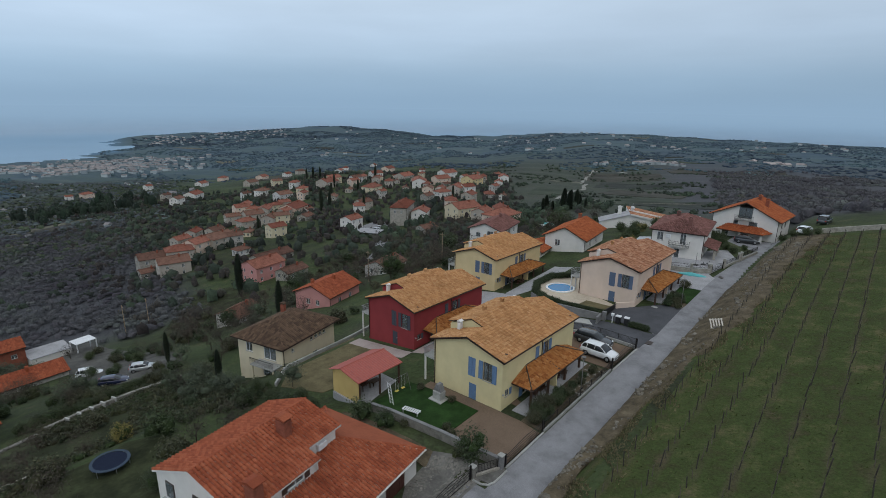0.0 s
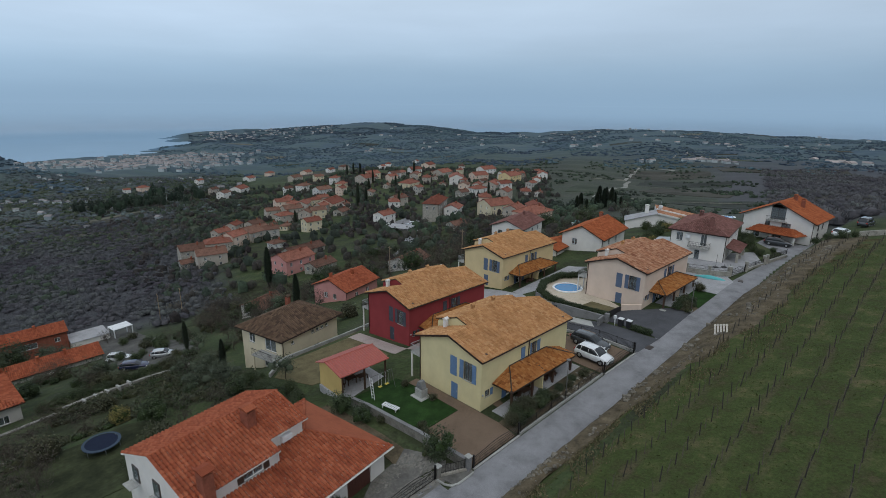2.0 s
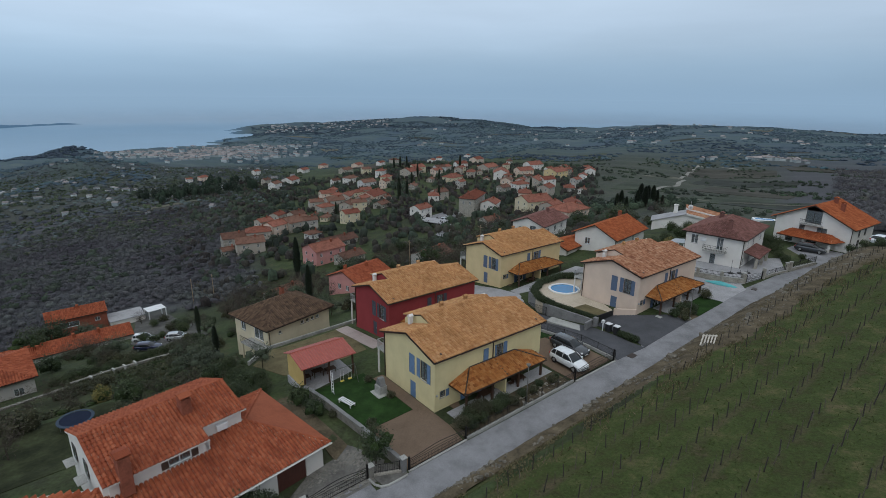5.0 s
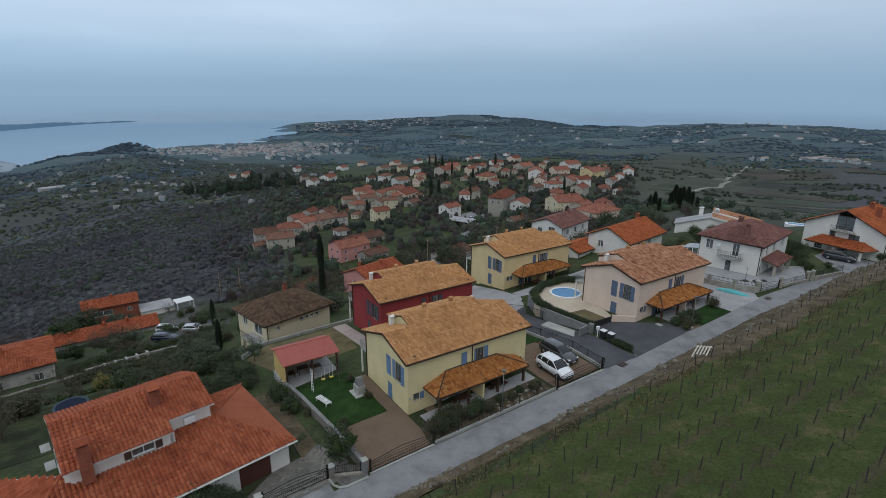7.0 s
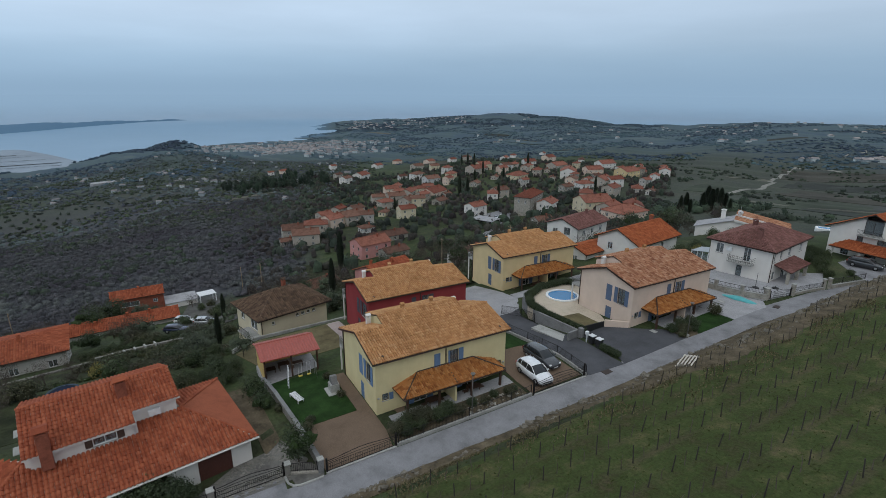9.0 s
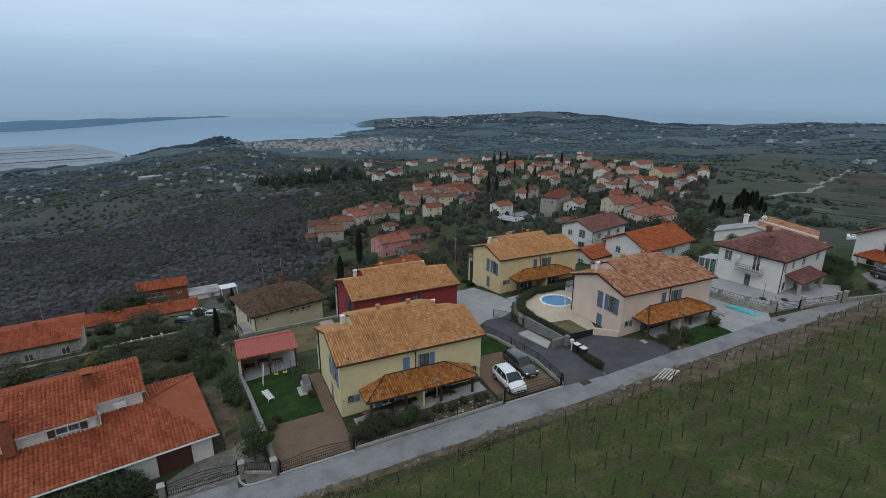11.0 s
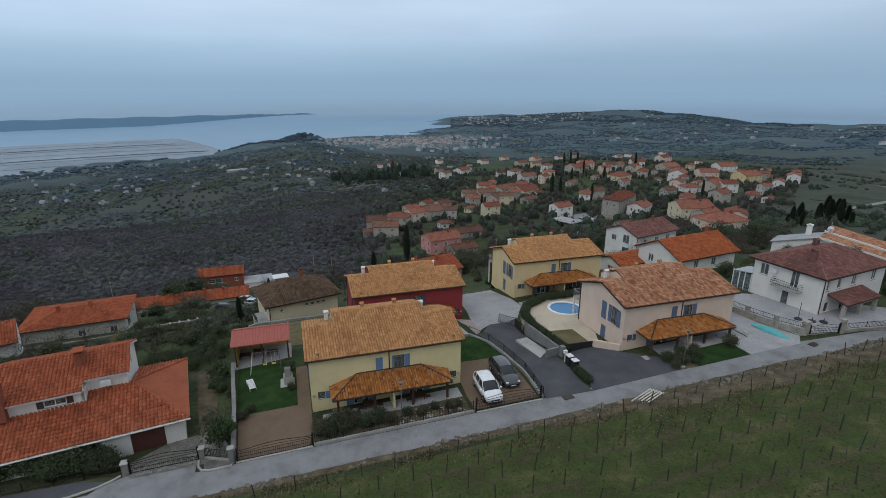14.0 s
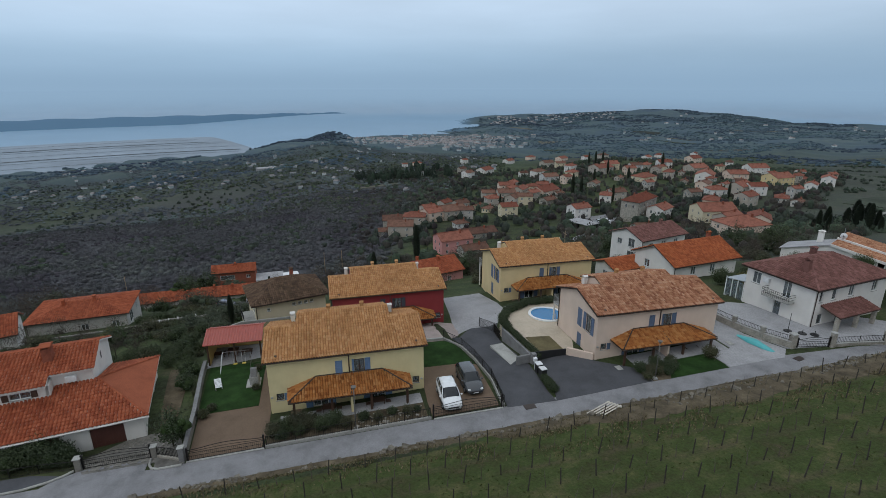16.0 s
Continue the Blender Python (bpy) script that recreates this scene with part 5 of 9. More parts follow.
# -- the white house with the maroon hipped roof
def corner_house():
    m = pose(-3.55, 64.9, 2.45, 0, 0, 8.0)
    wins = (("l", -2.9, 3.25, 1.1, 1.5), ("l", 1.0, 2.85, 1.0, 2.05), ("l", 0.2, 0.1, 0.9, 2.0), ("f", -5.4, 3.4, 0.55, 1.35), ("f", -3.2, 3.4, 0.75, 1.35), ("f", -0.2, 3.4, 0.95, 1.35), ("f", 4.0, 3.4, 0.95, 1.35), ("f", -4.9, 0.6, 0.9, 1.3), ("f", -1.5, 0.1, 1.2, 2.1), ("b", 0, 3.2, 1.2, 1.4))
    h = cottage(m, 12.8, 8.6, 5.35, 1.75, "hip", M["white"], M["tile_maroon"], "white two-storey house with a maroon hipped tile roof", wins, ((1.6, -4.6, 0.95), (-1.2, 0.4, 0.8)), 0.5, 2.0, True, frame_mat=M["frame_white"], tw=0.3, tl=0.38)
    b = part("balcony", Geo().soft_box(-1.2, 2.2, -7.55, -6.38, 2.55, 2.72, 0.02), M["concrete"], h)
    r = Geo()
    for z in (3.0, 3.3, 3.6):
        r.box(-1.2, 2.2, -7.54, -7.5, z, z + 0.03).box(-1.2, -1.16, -7.5, -6.4, z, z + 0.03).box(2.16, 2.2, -7.5, -6.4, z, z + 0.03)
    for x in np.linspace(-1.18, 2.18, 15):
        r.box(x - 0.012, x + 0.012, -7.53, -7.51, 2.72, 3.6)
    part("railing", r, M["iron"], b, kind="stuff")
    part("air_conditioner", Geo().soft_box(-1.9, -1.1, -6.75, -6.4, 3.9, 4.5, 0.03), M["plastic"], h)
    # porch with a tiled lean-to roof on stone posts
    p = ((6.6, -5.2, 2.35), (6.6, 1.8, 2.35), (4.3, 1.8, 3.0), (4.3, -5.2, 3.0))
    pr = part("porch_roof", Geo().slab(p, 0.12), M["brown_wood"], h)
    tiled_plane(p, M["tile_maroon"], pr, w=0.3, l=0.38)
    for y in (-4.9, -1.6, 1.5):
        part("porch_post", Geo().soft_box(6.0, 6.4, y - 0.2, y + 0.2, -1.0, 2.3, 0.03), M["stone"], h)
    part("porch_floor", Geo().soft_box(4.3, 7.0, -5.4, 2.0, -1.2, 0.1, 0.03), M["paving"], h)
    # glazed sun room at the rear corner
    sr = part("sun_room", Geo().slab(((-4.4, -6.3, 2.9), (-4.4, -3.0, 2.9), (-7.2, -3.0, 2.5), (-7.2, -6.3, 2.5)), 0.08), M["steel"], h, "white glazed sun room")
    part("sun_room_floor", Geo().soft_box(-7.2, -4.4, -6.3, -3.0, -1.5, 0.1, 0.02), M["concrete"], h)
    for x in (-7.1, -6.2, -5.4, -4.5):
        part("sun_room_post", Geo().box(x - 0.05, x + 0.05, -6.25, -6.15, 0.1, 2.7), M["frame_white"], h)
    part("pane", Geo().box(-7.05, -4.5, -6.21, -6.2, 0.15, 2.5), M["glass"], sr)
    part("pane", Geo().box(-7.15, -7.14, -6.1, -3.1, 0.15, 2.45), M["glass"], sr)


corner_house()

# -- the white gabled house at the head of the lane
def head_house():
    m = pose(3.0, 91.0, 2.2, 0, 0, -4.0)
    wins = (("l", 0.0, 4.5, 2.6, 2.3), ("l", -1.6, 2.6, 0.9, 1.3), ("l", 1.7, 2.6, 1.6, 1.3), ("l", -3.4, 0.3, 1.2, 1.9), ("l", 0.4, 0.3, 1.6, 2.0), ("f", -1.4, 2.7, 1.0, 1.3), ("f", 1.4, 2.7, 1.0, 1.3), ("f", -1.2, 0.3, 1.2, 1.9), ("b", 0.0, 2.7, 1.2, 1.3))
    h = cottage(m, 10.5, 12.4, 4.9, 3.0, "gable", M["white"], M["tile_orange"], "white gabled house with a bright orange tile roof", wins, ((2.6, -0.5, 1.5), (0.6, 1.6, 0.9)), 0.7, 2.0, True, frame_mat=M["frame_dark"], tw=0.32, tl=0.44)
    b = part("balcony", Geo().soft_box(-1.8, 1.8, -6.15, -5.27, 4.1, 4.28, 0.02), M["concrete"], h)
    r = Geo().box(-1.8, 1.8, -6.14, -6.1, 5.1, 5.14)
    for x in np.linspace(-1.78, 1.78, 22):
        r.box(x - 0.012, x + 0.012, -6.13, -6.11, 4.28, 5.1)
    part("railing", r, M["iron"], b, kind="stuff")
    p = ((-4.4, -8.4, 2.05), (4.6, -8.4, 2.05), (3.4, -5.3, 2.95), (-3.2, -5.3, 2.95))
    pr = part("porch_roof", Geo().slab(p, 0.12), M["brown_wood"], h)
    tiled_plane(p, M["tile_orange"], pr, w=0.3, l=0.42)
    q = ((4.6, -8.4, 2.05), (5.6, -5.3, 2.05), (3.4, -5.3, 2.95))
    tiled_plane(q, M["tile_orange"], pr, w=0.3, l=0.42)
    for x in (-4.0, 0.1, 4.2):
        part("porch_post", Geo().soft_box(x - 0.18, x + 0.18, -8.1, -7.75, -1.2, 2.0, 0.03), M["white"], h)


M["tile_orange"] = tile_mat("orange_clay_tiles", ((0.0, (0.27, 0.072, 0.030)), (0.5, (0.34, 0.098, 0.040)), (1.0, (0.41, 0.135, 0.058))))
head_house()

# -- the white house with the orange-red roof below the pool, and its low annexe
cottage(pose(-25.0, 63.6, -2.0, 0, 0, 8.0), 13.0, 8.4, 5.1, 2.0, "gable", M["white"], M["tile_orange"], "white house with an orange clay tile gable roof",
        (("f", 1.5, 3.0, 1.0, 1.3), ("f", -2.5, 3.0, 1.0, 1.3), ("l", -1.5, 3.0, 1.1, 1.3), ("l", 1.5, 0.4, 1.1, 1.4), ("f", 3.8, 0.4, 1.2, 1.4)), ((-1.0, 5.6, 0.9),), 0.6, 2.5, True, tw=0.3, tl=0.42)
cottage(pose(-29.5, 55.6, -2.4, 0, 0, 8.0), 8.0, 5.0, 2.9, 0.9, "gable", M["white"], M["tile_orange"], "low white annexe with an orange tile roof",
        (("f", 0.5, 0.9, 1.2, 1.1), ("l", 0.0, 0.9, 1.2, 1.1)), (), 0.5, 2.5, True, tw=0.3, tl=0.42)
# -- the modern white house: a wide low gable, half white sheet and half clay tiles, with a roof terrace
def modern_house():
    h = thing("house", pose(-24.8, 98.3, -3.0, 0, 0, 28.0), "modern white house with a wide low gable, half tiled", "house")
    xl, xr, ridge, hy = -9.5, 8.0, -2.2, 5.5
    zl, zr, zt = 3.3, 3.7, 5.5
    def edge(x):
        return float(np.interp(x, (xl, ridge, xr), (zl, zt, zr))) - 0.05
    crown = [(xl, edge(xl)), (ridge, edge(ridge)), (xr, edge(xr))]
    fr = ((-5.2, -4.0, 1.2, 2.5), (-1.6, 0.2, 0.2, 2.3), (4.6, 5.5, 2.0, 3.3))
    part("wall", Geo().wall("y", -hy, 0.25, xl, xr, -3.0, 3.3, fr, crown), M["white"], h)
    part("wall", Geo().wall("y", hy, -0.25, ridge, xr, -3.0, 3.3, (), [(ridge, edge(ridge)), (xr, edge(xr))]), M["white"], h)
    part("wall", Geo().wall("y", -0.5, -0.25, xl, ridge, -3.0, 3.3, (), [(xl, edge(xl)), (ridge, edge(ridge))]), M["white"], h)
    part("wall", Geo().wall("x", ridge, 0.25, -0.5, hy - 0.25, -3.0, edge(ridge) - 0.05, ()), M["white"], h)
    part("wall", Geo().wall("x", xr, -0.25, -hy + 0.25, hy - 0.25, -3.0, zr - 0.1, ((-3.0, -1.8, 1.2, 2.5), (1.0, 2.2, 1.2, 2.5))), M["white"], h)
    part("wall", Geo().wall("x", xl, 0.25, -hy + 0.25, -0.75, -3.0, zl - 0.1, ()), M["white"], h)
    for u0, u1, a, b in fr:
        window(h, "y", -hy, -1, u0, u1, a, b, M["frame_dark"], 2, False)
    for u0, u1 in ((-3.0, -1.8), (1.0, 2.2)):
        window(h, "x", xr, 1, u0, u1, 1.2, 2.5, M["frame_dark"], 2, False)
    e = 0.35
    part("white_roof", Geo().slab(((xl - e, -hy - e, zl - 0.02), (ridge, -hy - e, zt + 0.08), (ridge, -0.3, zt + 0.08), (xl - e, -0.3, zl - 0.02)), 0.14), M["paving"], h, "white sheet half of the roof")
    q = ((xr + e, -hy - e, zr - 0.02), (xr + e, hy + e, zr - 0.02), (ridge, hy + e, zt + 0.08), (ridge, -hy - e, zt + 0.08))
    r = part("tiled_roof", Geo().slab(q, 0.14), M["white"], h)
    tiled_plane(q, M["tile_mixed"], r, w=0.3, l=0.42)
    chimney(h, -4.6, -2.0, 4.2, 6.6, 0.9, 0.7, M["white"], M["white"])
    part("parapet", Geo().prism(((ridge - 0.1, zt - 0.3), (xr + e, zr - 0.4), (xr + e, zr + 0.42), (ridge - 0.1, zt + 0.5)), "y", -1.3, -1.0), M["white"], h, "white fire wall across the tiles")
    part("verge_board", Geo().prism(((ridge, zt - 0.2), (xr + e, zr - 0.3), (xr + e, zr + 0.16), (ridge, zt + 0.26)), "y", -hy - e - 0.12, -hy - e), M["white"], h)
    d = Geo(True)
    for k in range(4):
        rad, back = 0.55 * (k + 1) / 4, 0.16 * ((k + 1) / 4) ** 2
        d.v += [(-1.4 + rad * math.cos(a), -1.6 - back * 0 - 0.12 + back, 6.5 + rad * math.sin(a)) for a in (2 * math.pi * i / 14 for i in range(14))]
    d.f = [tuple(range(14))] + [(k * 14 + i, k * 14 + (i + 1) % 14, (k + 1) * 14 + (i + 1) % 14, (k + 1) * 14 + i) for k in range(3) for i in range(14)]
    dish = part("satellite_dish", d, M["plastic"], h, "white satellite dish on a pole")
    part("pole", Geo().tube((-1.4, -1.5, 5.2), (-1.4, -1.5, 7.9), 0.04, seg=6), M["steel"], dish)
    t = part("roof_terrace", Geo().soft_box(7.9, 16.0, -8.5, -1.5, -3.0, 2.6, 0.04), M["white"], h)
    p = Geo().box(7.9, 16.0, -8.5, -8.3, 2.6, 3.3).box(15.8, 16.0, -8.3, -1.5, 2.6, 3.3).box(7.9, 15.8, -1.7, -1.5, 2.6, 3.3)
    part("parapet", p, M["white"], t)
    part("deck", Geo().box(8.1, 15.8, -8.2, -1.8, 2.602, 2.62), M["black"], t, "dark roof terrace floor")


modern_house()
# -- pale house with the brown roof farther down
cottage(pose(-58.0, 80.3, -9.2, 0, 0, 14.0), 14.0, 9.0, 5.6, 1.7, "gable", M["white"], M["tile_maroon"], "pale two-storey house with a faded maroon roof", (("f", -4.0, 3.2, 1.2, 1.3), ("f", 0.0, 3.2, 1.2, 1.3), ("f", 4.0, 3.2, 1.2, 1.3), ("f", -2, 0.5, 1.2, 1.5), ("l", -2.0, 3.2, 1.4, 1.3), ("l", 1.5, 3.2, 1.8, 2.0), ("l", 1.5, 0.4, 2.0, 1.8)), ((0.5, 3.0, 0.9),), 0.6, 3.0, True, tw=0.34, tl=0.5)
# -- the cream house with the brown hipped roof
def brown_house():
    h = cottage(pose(-37.0, -0.3, -7.4, 0, 0, 14.0), 10.6, 8.2, 5.55, 2.0, "hip", M["cream"], M["tile_brown"], "cream house with an old brown hipped roof and a loggia",
                (("f", -3.4, 3.9, 0.5, 0.5), ("f", 0.4, 4.1, 0.6, 0.5), ("f", 1.3, 4.1, 0.6, 0.5), ("f", 2.2, 4.1, 0.6, 0.5), ("f", 3.1, 4.1, 0.6, 0.5), ("f", -3.0, 1.0, 1.1, 1.2), ("f", 1.0, 1.0, 1.1, 1.2), ("l", 1.8, 3.0, 2.2, 2.1), ("l", -2.0, 3.4, 1.2, 1.3), ("l", 1.5, 0.3, 2.4, 2.1)), ((-2.0, 1.5, 1.3),), 0.6, 3.0, True, tw=0.3, tl=0.42)
    b = part("balcony", Geo().soft_box(-0.2, 3.9, -7.0, -5.28, 2.55, 2.75, 0.02), M["concrete"], h)
    r = Geo().box(-0.2, 3.9, -7.0, -6.95, 3.65, 3.7)
    for x in np.linspace(-0.18, 3.88, 24):
        r.box(x - 0.012, x + 0.012, -6.985, -6.965, 2.75, 3.65)
    part("railing", r, M["iron"], b, kind="stuff")
    for x in (0.0, 3.7):
        part("balcony_post", Geo().box(x - 0.1, x + 0.1, -6.9, -6.7, -2.5, 2.55), M["cream"], h)


brown_house()
# -- rose house behind the maroon one
cottage(pose(-70.0, 31.0, -17.2, 0, 0, 16.0), 11.5, 9.5, 4.9, 2.0, "gable", M["rose"], M["tile_red"], "rose-pink house with a red clay tile gable roof", (("l", -1.2, 2.4, 1.0, 1.2), ("l", 1.4, 2.4, 1.0, 1.2), ("f", -2, 2.4, 1.0, 1.2), ("f", 2, 2.4, 1.0, 1.2)), ((1.0, 1.0, 1.0), (-2.0, -3.0, 0.9)), 0.5, 3.0, True, frame_mat=M["frame_white"], tw=0.34, tl=0.5)
# -- the low farm row on the valley side
cottage(pose(-107.5, -29.6, -31.6, 0, 0, 3.0), 31.0, 7.0, 3.0, 1.6, "gable", M["grey_stucco"], M["tile_red"], "long low farm building with red tiles", (("f", 9.0, 0.7, 1.2, 1.2), ("f", 4.0, 0.7, 1.2, 1.2), ("f", -5.0, 0.7, 1.0, 1.2)), ((0.6, 4.0, 0.8), (1.5, -3.0, 0.7), (0.8, 9.0, 0.9)), 0.4, 3.0, True, tw=0.36, tl=0.52)
cottage(pose(-133.7, -24.0, -34.4, 0, 0, 2.0), 13.6, 6.6, 3.7, 1.6, "gable", M["brick"], M["tile_red"], "brick farmhouse with a red clay tile roof", (("f", -2.0, 1.0, 4.5, 1.5), ("f", 4.5, 1.2, 1.2, 1.1)), ((0.5, 0.5, 0.7),), 0.4, 3.0, True, tw=0.36, tl=0.52)
cottage(pose(-62.2, -39.7, -15.4, 0, 0, 6.0), 16.0, 11.0, 3.5, 1.35, "hip", M["grey_stucco"], M["tile_red"], "low house with a wide red hipped roof", (("f", 6.0, 0.9, 1.2, 1.2), ("f", 1.0, 0.9, 1.2, 1.2), ("r", -3.0, 0.9, 1.2, 1.2), ("r", 2, 0.3, 2.6, 2.0)), ((0.6, 2.0, 0.9), (1.0, -3.0, 0.9)), 0.5, 3.0, True, tw=0.36, tl=0.52)
cottage(pose(-44.0, -47.8, -12.0, 0, 0, 20.0), 11.0, 8.0, 4.6, 1.8, "gable", M["white"], M["tile_red"], "white house with a red roof and a railed balcony", (("r", 1.5, 2.6, 1.2, 1.6), ("r", -1.5, 2.6, 1.0, 1.2), ("f", 0, 2.6, 1.2, 1.3)), ((1.0, 0.0, 0.9),), 0.5, 3.0, True, tw=0.36, tl=0.52)
# -- the long, tall old stone house near the square
def stone_house():
    wins = [("l", u, 7.0, 1.0, 1.5) for u in (-1.8, 1.8)] + [("f", u, z, 1.0, 1.5) for u in (-7, -3.5, 0, 3.5, 7) for z in (3.6, 7.0)]
    cottage(pose(-172.5, 156.5, gz(-168, 150), 0, 0, 32.0), 20.0, 8.6, 10.2, 2.3, "hip", M["stone"], M["far_tile"], "tall old grey stone house with a red hipped roof", wins, ((1.0, 4.0, 1.0), (-1.5, -3.0, 0.9)), 0.5, 4.0, True, tw=0.36, tl=0.52)


stone_house()

# ---- yards and surfaces ----
def deck_z(z):
    return lambda x, y: z


drape("terrace", ((4.35, -5.95), (4.35, -0.15), (2.2, 0.25), (-0.4, 0.25), (-9.6, 0.25), (-9.6, -0.95), (-2.05, -0.95), (-2.05, -6.3)), M["terrace"], 0.05, 1.5, "tan resin-bound paving inside the gate", "paving")
drape("lawn", ((-2.1, -1.0), (-11.6, -1.0), (-12.0, -7.0), (-2.1, -6.4)), M["lawn"], 0.06, 1.2, "small mown lawn with toys", "lawn")
drape("planting_bed", ((4.2, 0.1), (4.3, 14.3), (2.05, 14.3), (2.05, 0.3)), M["soil"], 0.06, 1.5, "bare soil bed with shrubs before the porch", "garden bed")
drape("parking", ((4.5, 14.7), (4.6, 21.0), (-3.6, 21.3), (-4.2, 15.2), (2.0, 14.7)), M["terrace"], 0.06, 1.5, "brown paved parking bay", "paving")
drape("lawn", ((-4.2, 15.2), (-3.6, 21.2), (-7.0, 20.7), (-9.6, 19.2), (-10.2, 15.3)), M["lawn"], 0.06, 1.2, "small lawn behind the parked cars", "lawn")
drape("drive", ((5.2, 21.6), (5.6, 26.3), (3.9, 26.2), (-1.6, 26.6), (-8.6, 25.9), (-12.6, 26.6), (-14.4, 27.6), (-15.0, 24.0), (-10.4, 20.4), (-6.5, 21.6), (0.1, 22.2)), M["asphalt_dark"], 0.07, 1.5, "dark asphalt drive between the houses", "drive")
drape("drive", ((5.6, 26.3), (5.5, 36.5), (2.7, 36.1), (0.5, 33.4), (-1.9, 31.0), (-1.8, 27.3), (3.9, 26.9)), M["asphalt_dark"], 0.075, 1.5, "dark asphalt forecourt", "drive")
drape("terrace", ((-15.0, 24.0), (-14.4, 27.6), (-18.2, 30.3), (-22.5, 30.4), (-32.0, 29.0), (-33.0, 24.2), (-18.5, 22.4), (-13.4, 22.0)), M["paving"], 0.06, 1.5, "pale paved yard between two houses", "paving")
drape("terrace", ((-18.2, 30.3), (-16.8, 33.0), (-16.6, 47.0), (-20.4, 47.0), (-20.4, 30.6)), M["paving"], 0.06, 1.5, "grey paved yard", "paving")
drape("terrace", ((-10.2, 15.3), (-9.7, 19.2), (-10.4, 20.4), (-15.0, 23.0), (-18.0, 22.2), (-18.0, 4.0), (-28.5, 4.0), (-28.5, 5.9), (-16.2, 5.9), (-10.5, 14.0)), M["terrace_pale"], 0.06, 1.5, "pale pink paving round the maroon house", "paving")
drape("terrace", ((5.75, 45.2), (5.95, 51.5), (4.6, 53.0), (0.5, 51.6), (-10.5, 50.6), (-10.5, 47.9), (2.6, 47.9), (2.7, 45.0)), M["paving"], 0.06, 1.5, "pale paved yard beside the peach house", "paving")
drape("lawn", ((5.65, 38.4), (5.75, 45.0), (2.75, 44.8), (2.72, 40.6)), M["lawn"], 0.08, 1.2, "strip of lawn before the porch", "lawn")
drape("planting_bed", ((5.52, 36.6), (5.65, 38.4), (2.72, 40.6), (2.72, 36.2)), M["soil"], 0.08, 1.2, "planting bed with stones and shrubs", "garden bed")
drape("forecourt", ((4.6, 53.2), (6.9, 63.0), (3.2, 71.0), (-7.6, 55.6), (-8.5, 51.5), (0.4, 51.9)), M["paving"], 0.07, 1.5, "pale paved forecourt of the corner house", "paving")
drape("drive", ((3.9, -8.4), (3.9, -13.9), (1.2, -15.5), (-1.2, -12.0), (-1.6, -8.2), (2.2, -6.8)), M["gravel"], 0.06, 1.5, "grey gravel drive", "drive")
drive2 = drape("path", ((-1.6, -8.2), (-1.2, -9.6), (-13.0, -11.4), (-13.0, -9.0)), M["soil"], 0.05, 1.5, "bare earth path along the farmhouse", "path")
drape("forecourt", ((1.2, 79.8), (5.0, 75.6), (9.0, 72.5), (10.6, 84.6), (1.2, 84.6)), M["asphalt"], 0.03, 1.5, "grey asphalt forecourt of the head house", "paving")
drape("pavement", ((4.9, -8.4), (4.75, -6.2), (3.6, -6.2), (2.6, -7.0), (3.4, -8.6)), M["gravel"], 0.12, 1.0, "small gravel apron with a pale kerb", "pavement")

drape("apron", ((4.75, -9.1), (4.75, -16.6), (4.2, -16.0), (3.7, -15.0), (3.35, -14.2), (3.35, -9.1)), M["asphalt"], 0.055, 1.5, "asphalt apron before the arched gate", "paving")


def cobbles():
    """Flat pale field stones laid in the gravel of the drive."""
    rng = random.Random(8)
    g = Geo()
    for _ in range(1200):
        x, y = rng.uniform(-1.2, 3.6), rng.uniform(-15.0, -7.2)
        if not inside((x, y), ((3.7, -8.6), (3.7, -13.7), (1.2, -15.2), (-1.0, -12.0), (-1.3, -8.4), (2.2, -7.1))):
            continue
        k, a0 = rng.uniform(.06, .15), rng.uniform(0, 6.28)
        ring = [(x + k * rng.uniform(.75, 1.15) * math.cos(a0 + i * 1.047), y + k * rng.uniform(.75, 1.15) * math.sin(a0 + i * 1.047)) for i in range(6)]
        g.slab([(u, v, gz(u, v) + .085 + rng.uniform(0, .02)) for u, v in ring], .06)
    tagged(mesh_ob("cobbles", g.v, g.f, M["cobble"]), "flat pale stones set in the drive", "paving stones", kind="stuff")


M["cobble"] = speckled("pale_field_stone", (0.19, 0.18, 0.16), 0.9, 0.9, 6.0, 0.55, 1.3, 0.5, depth=0.02)
cobbles()
drape("footpath", ((3.6, -15.6), (4.35, -17.4), (4.6, -20.0), (4.62, -34.0), (2.7, -34.0), (2.9, -18.0)), M["asphalt_dark"], 0.06, 1.5, "dark asphalt footpath inside the kerb", "path")
drape("porch_floor", ((0.42, 1.2), (2.03, 1.2), (2.03, 14.3), (0.42, 14.3)), M["paving"], 0.07, 2.0, "grey paved floor under the porch", "paving")
drape("porch_floor", ((0.45, 36.6), (2.68, 36.6), (2.7, 47.6), (0.45, 47.6)), M["paving"], 0.09, 2.0, "pale paved floor under the porch", "paving")

# verge between the lane and the vines
def bank_z(x, y):
    """The bank stands up steeply from the lane's edge before it eases into the slope."""
    d = x - (8.54 + 0.006 * max(0.0, y) + 0.09 * max(0.0, y - 45))
    return max(gz(x, y), float(road_z(y)) + float(np.interp(d, (0.0, 0.3, 0.95, 2.0), (0.03, 0.9, 1.45, 1.6))))


def bank_w(y):
    """Width of the bare strip beside the lane: narrow at first, wider up the hill."""
    return float(np.interp(y, (-12, 0, 10, 20, 30, 60), (2.6, 2.2, 3.1, 5.2, 6.6, 6.8)))


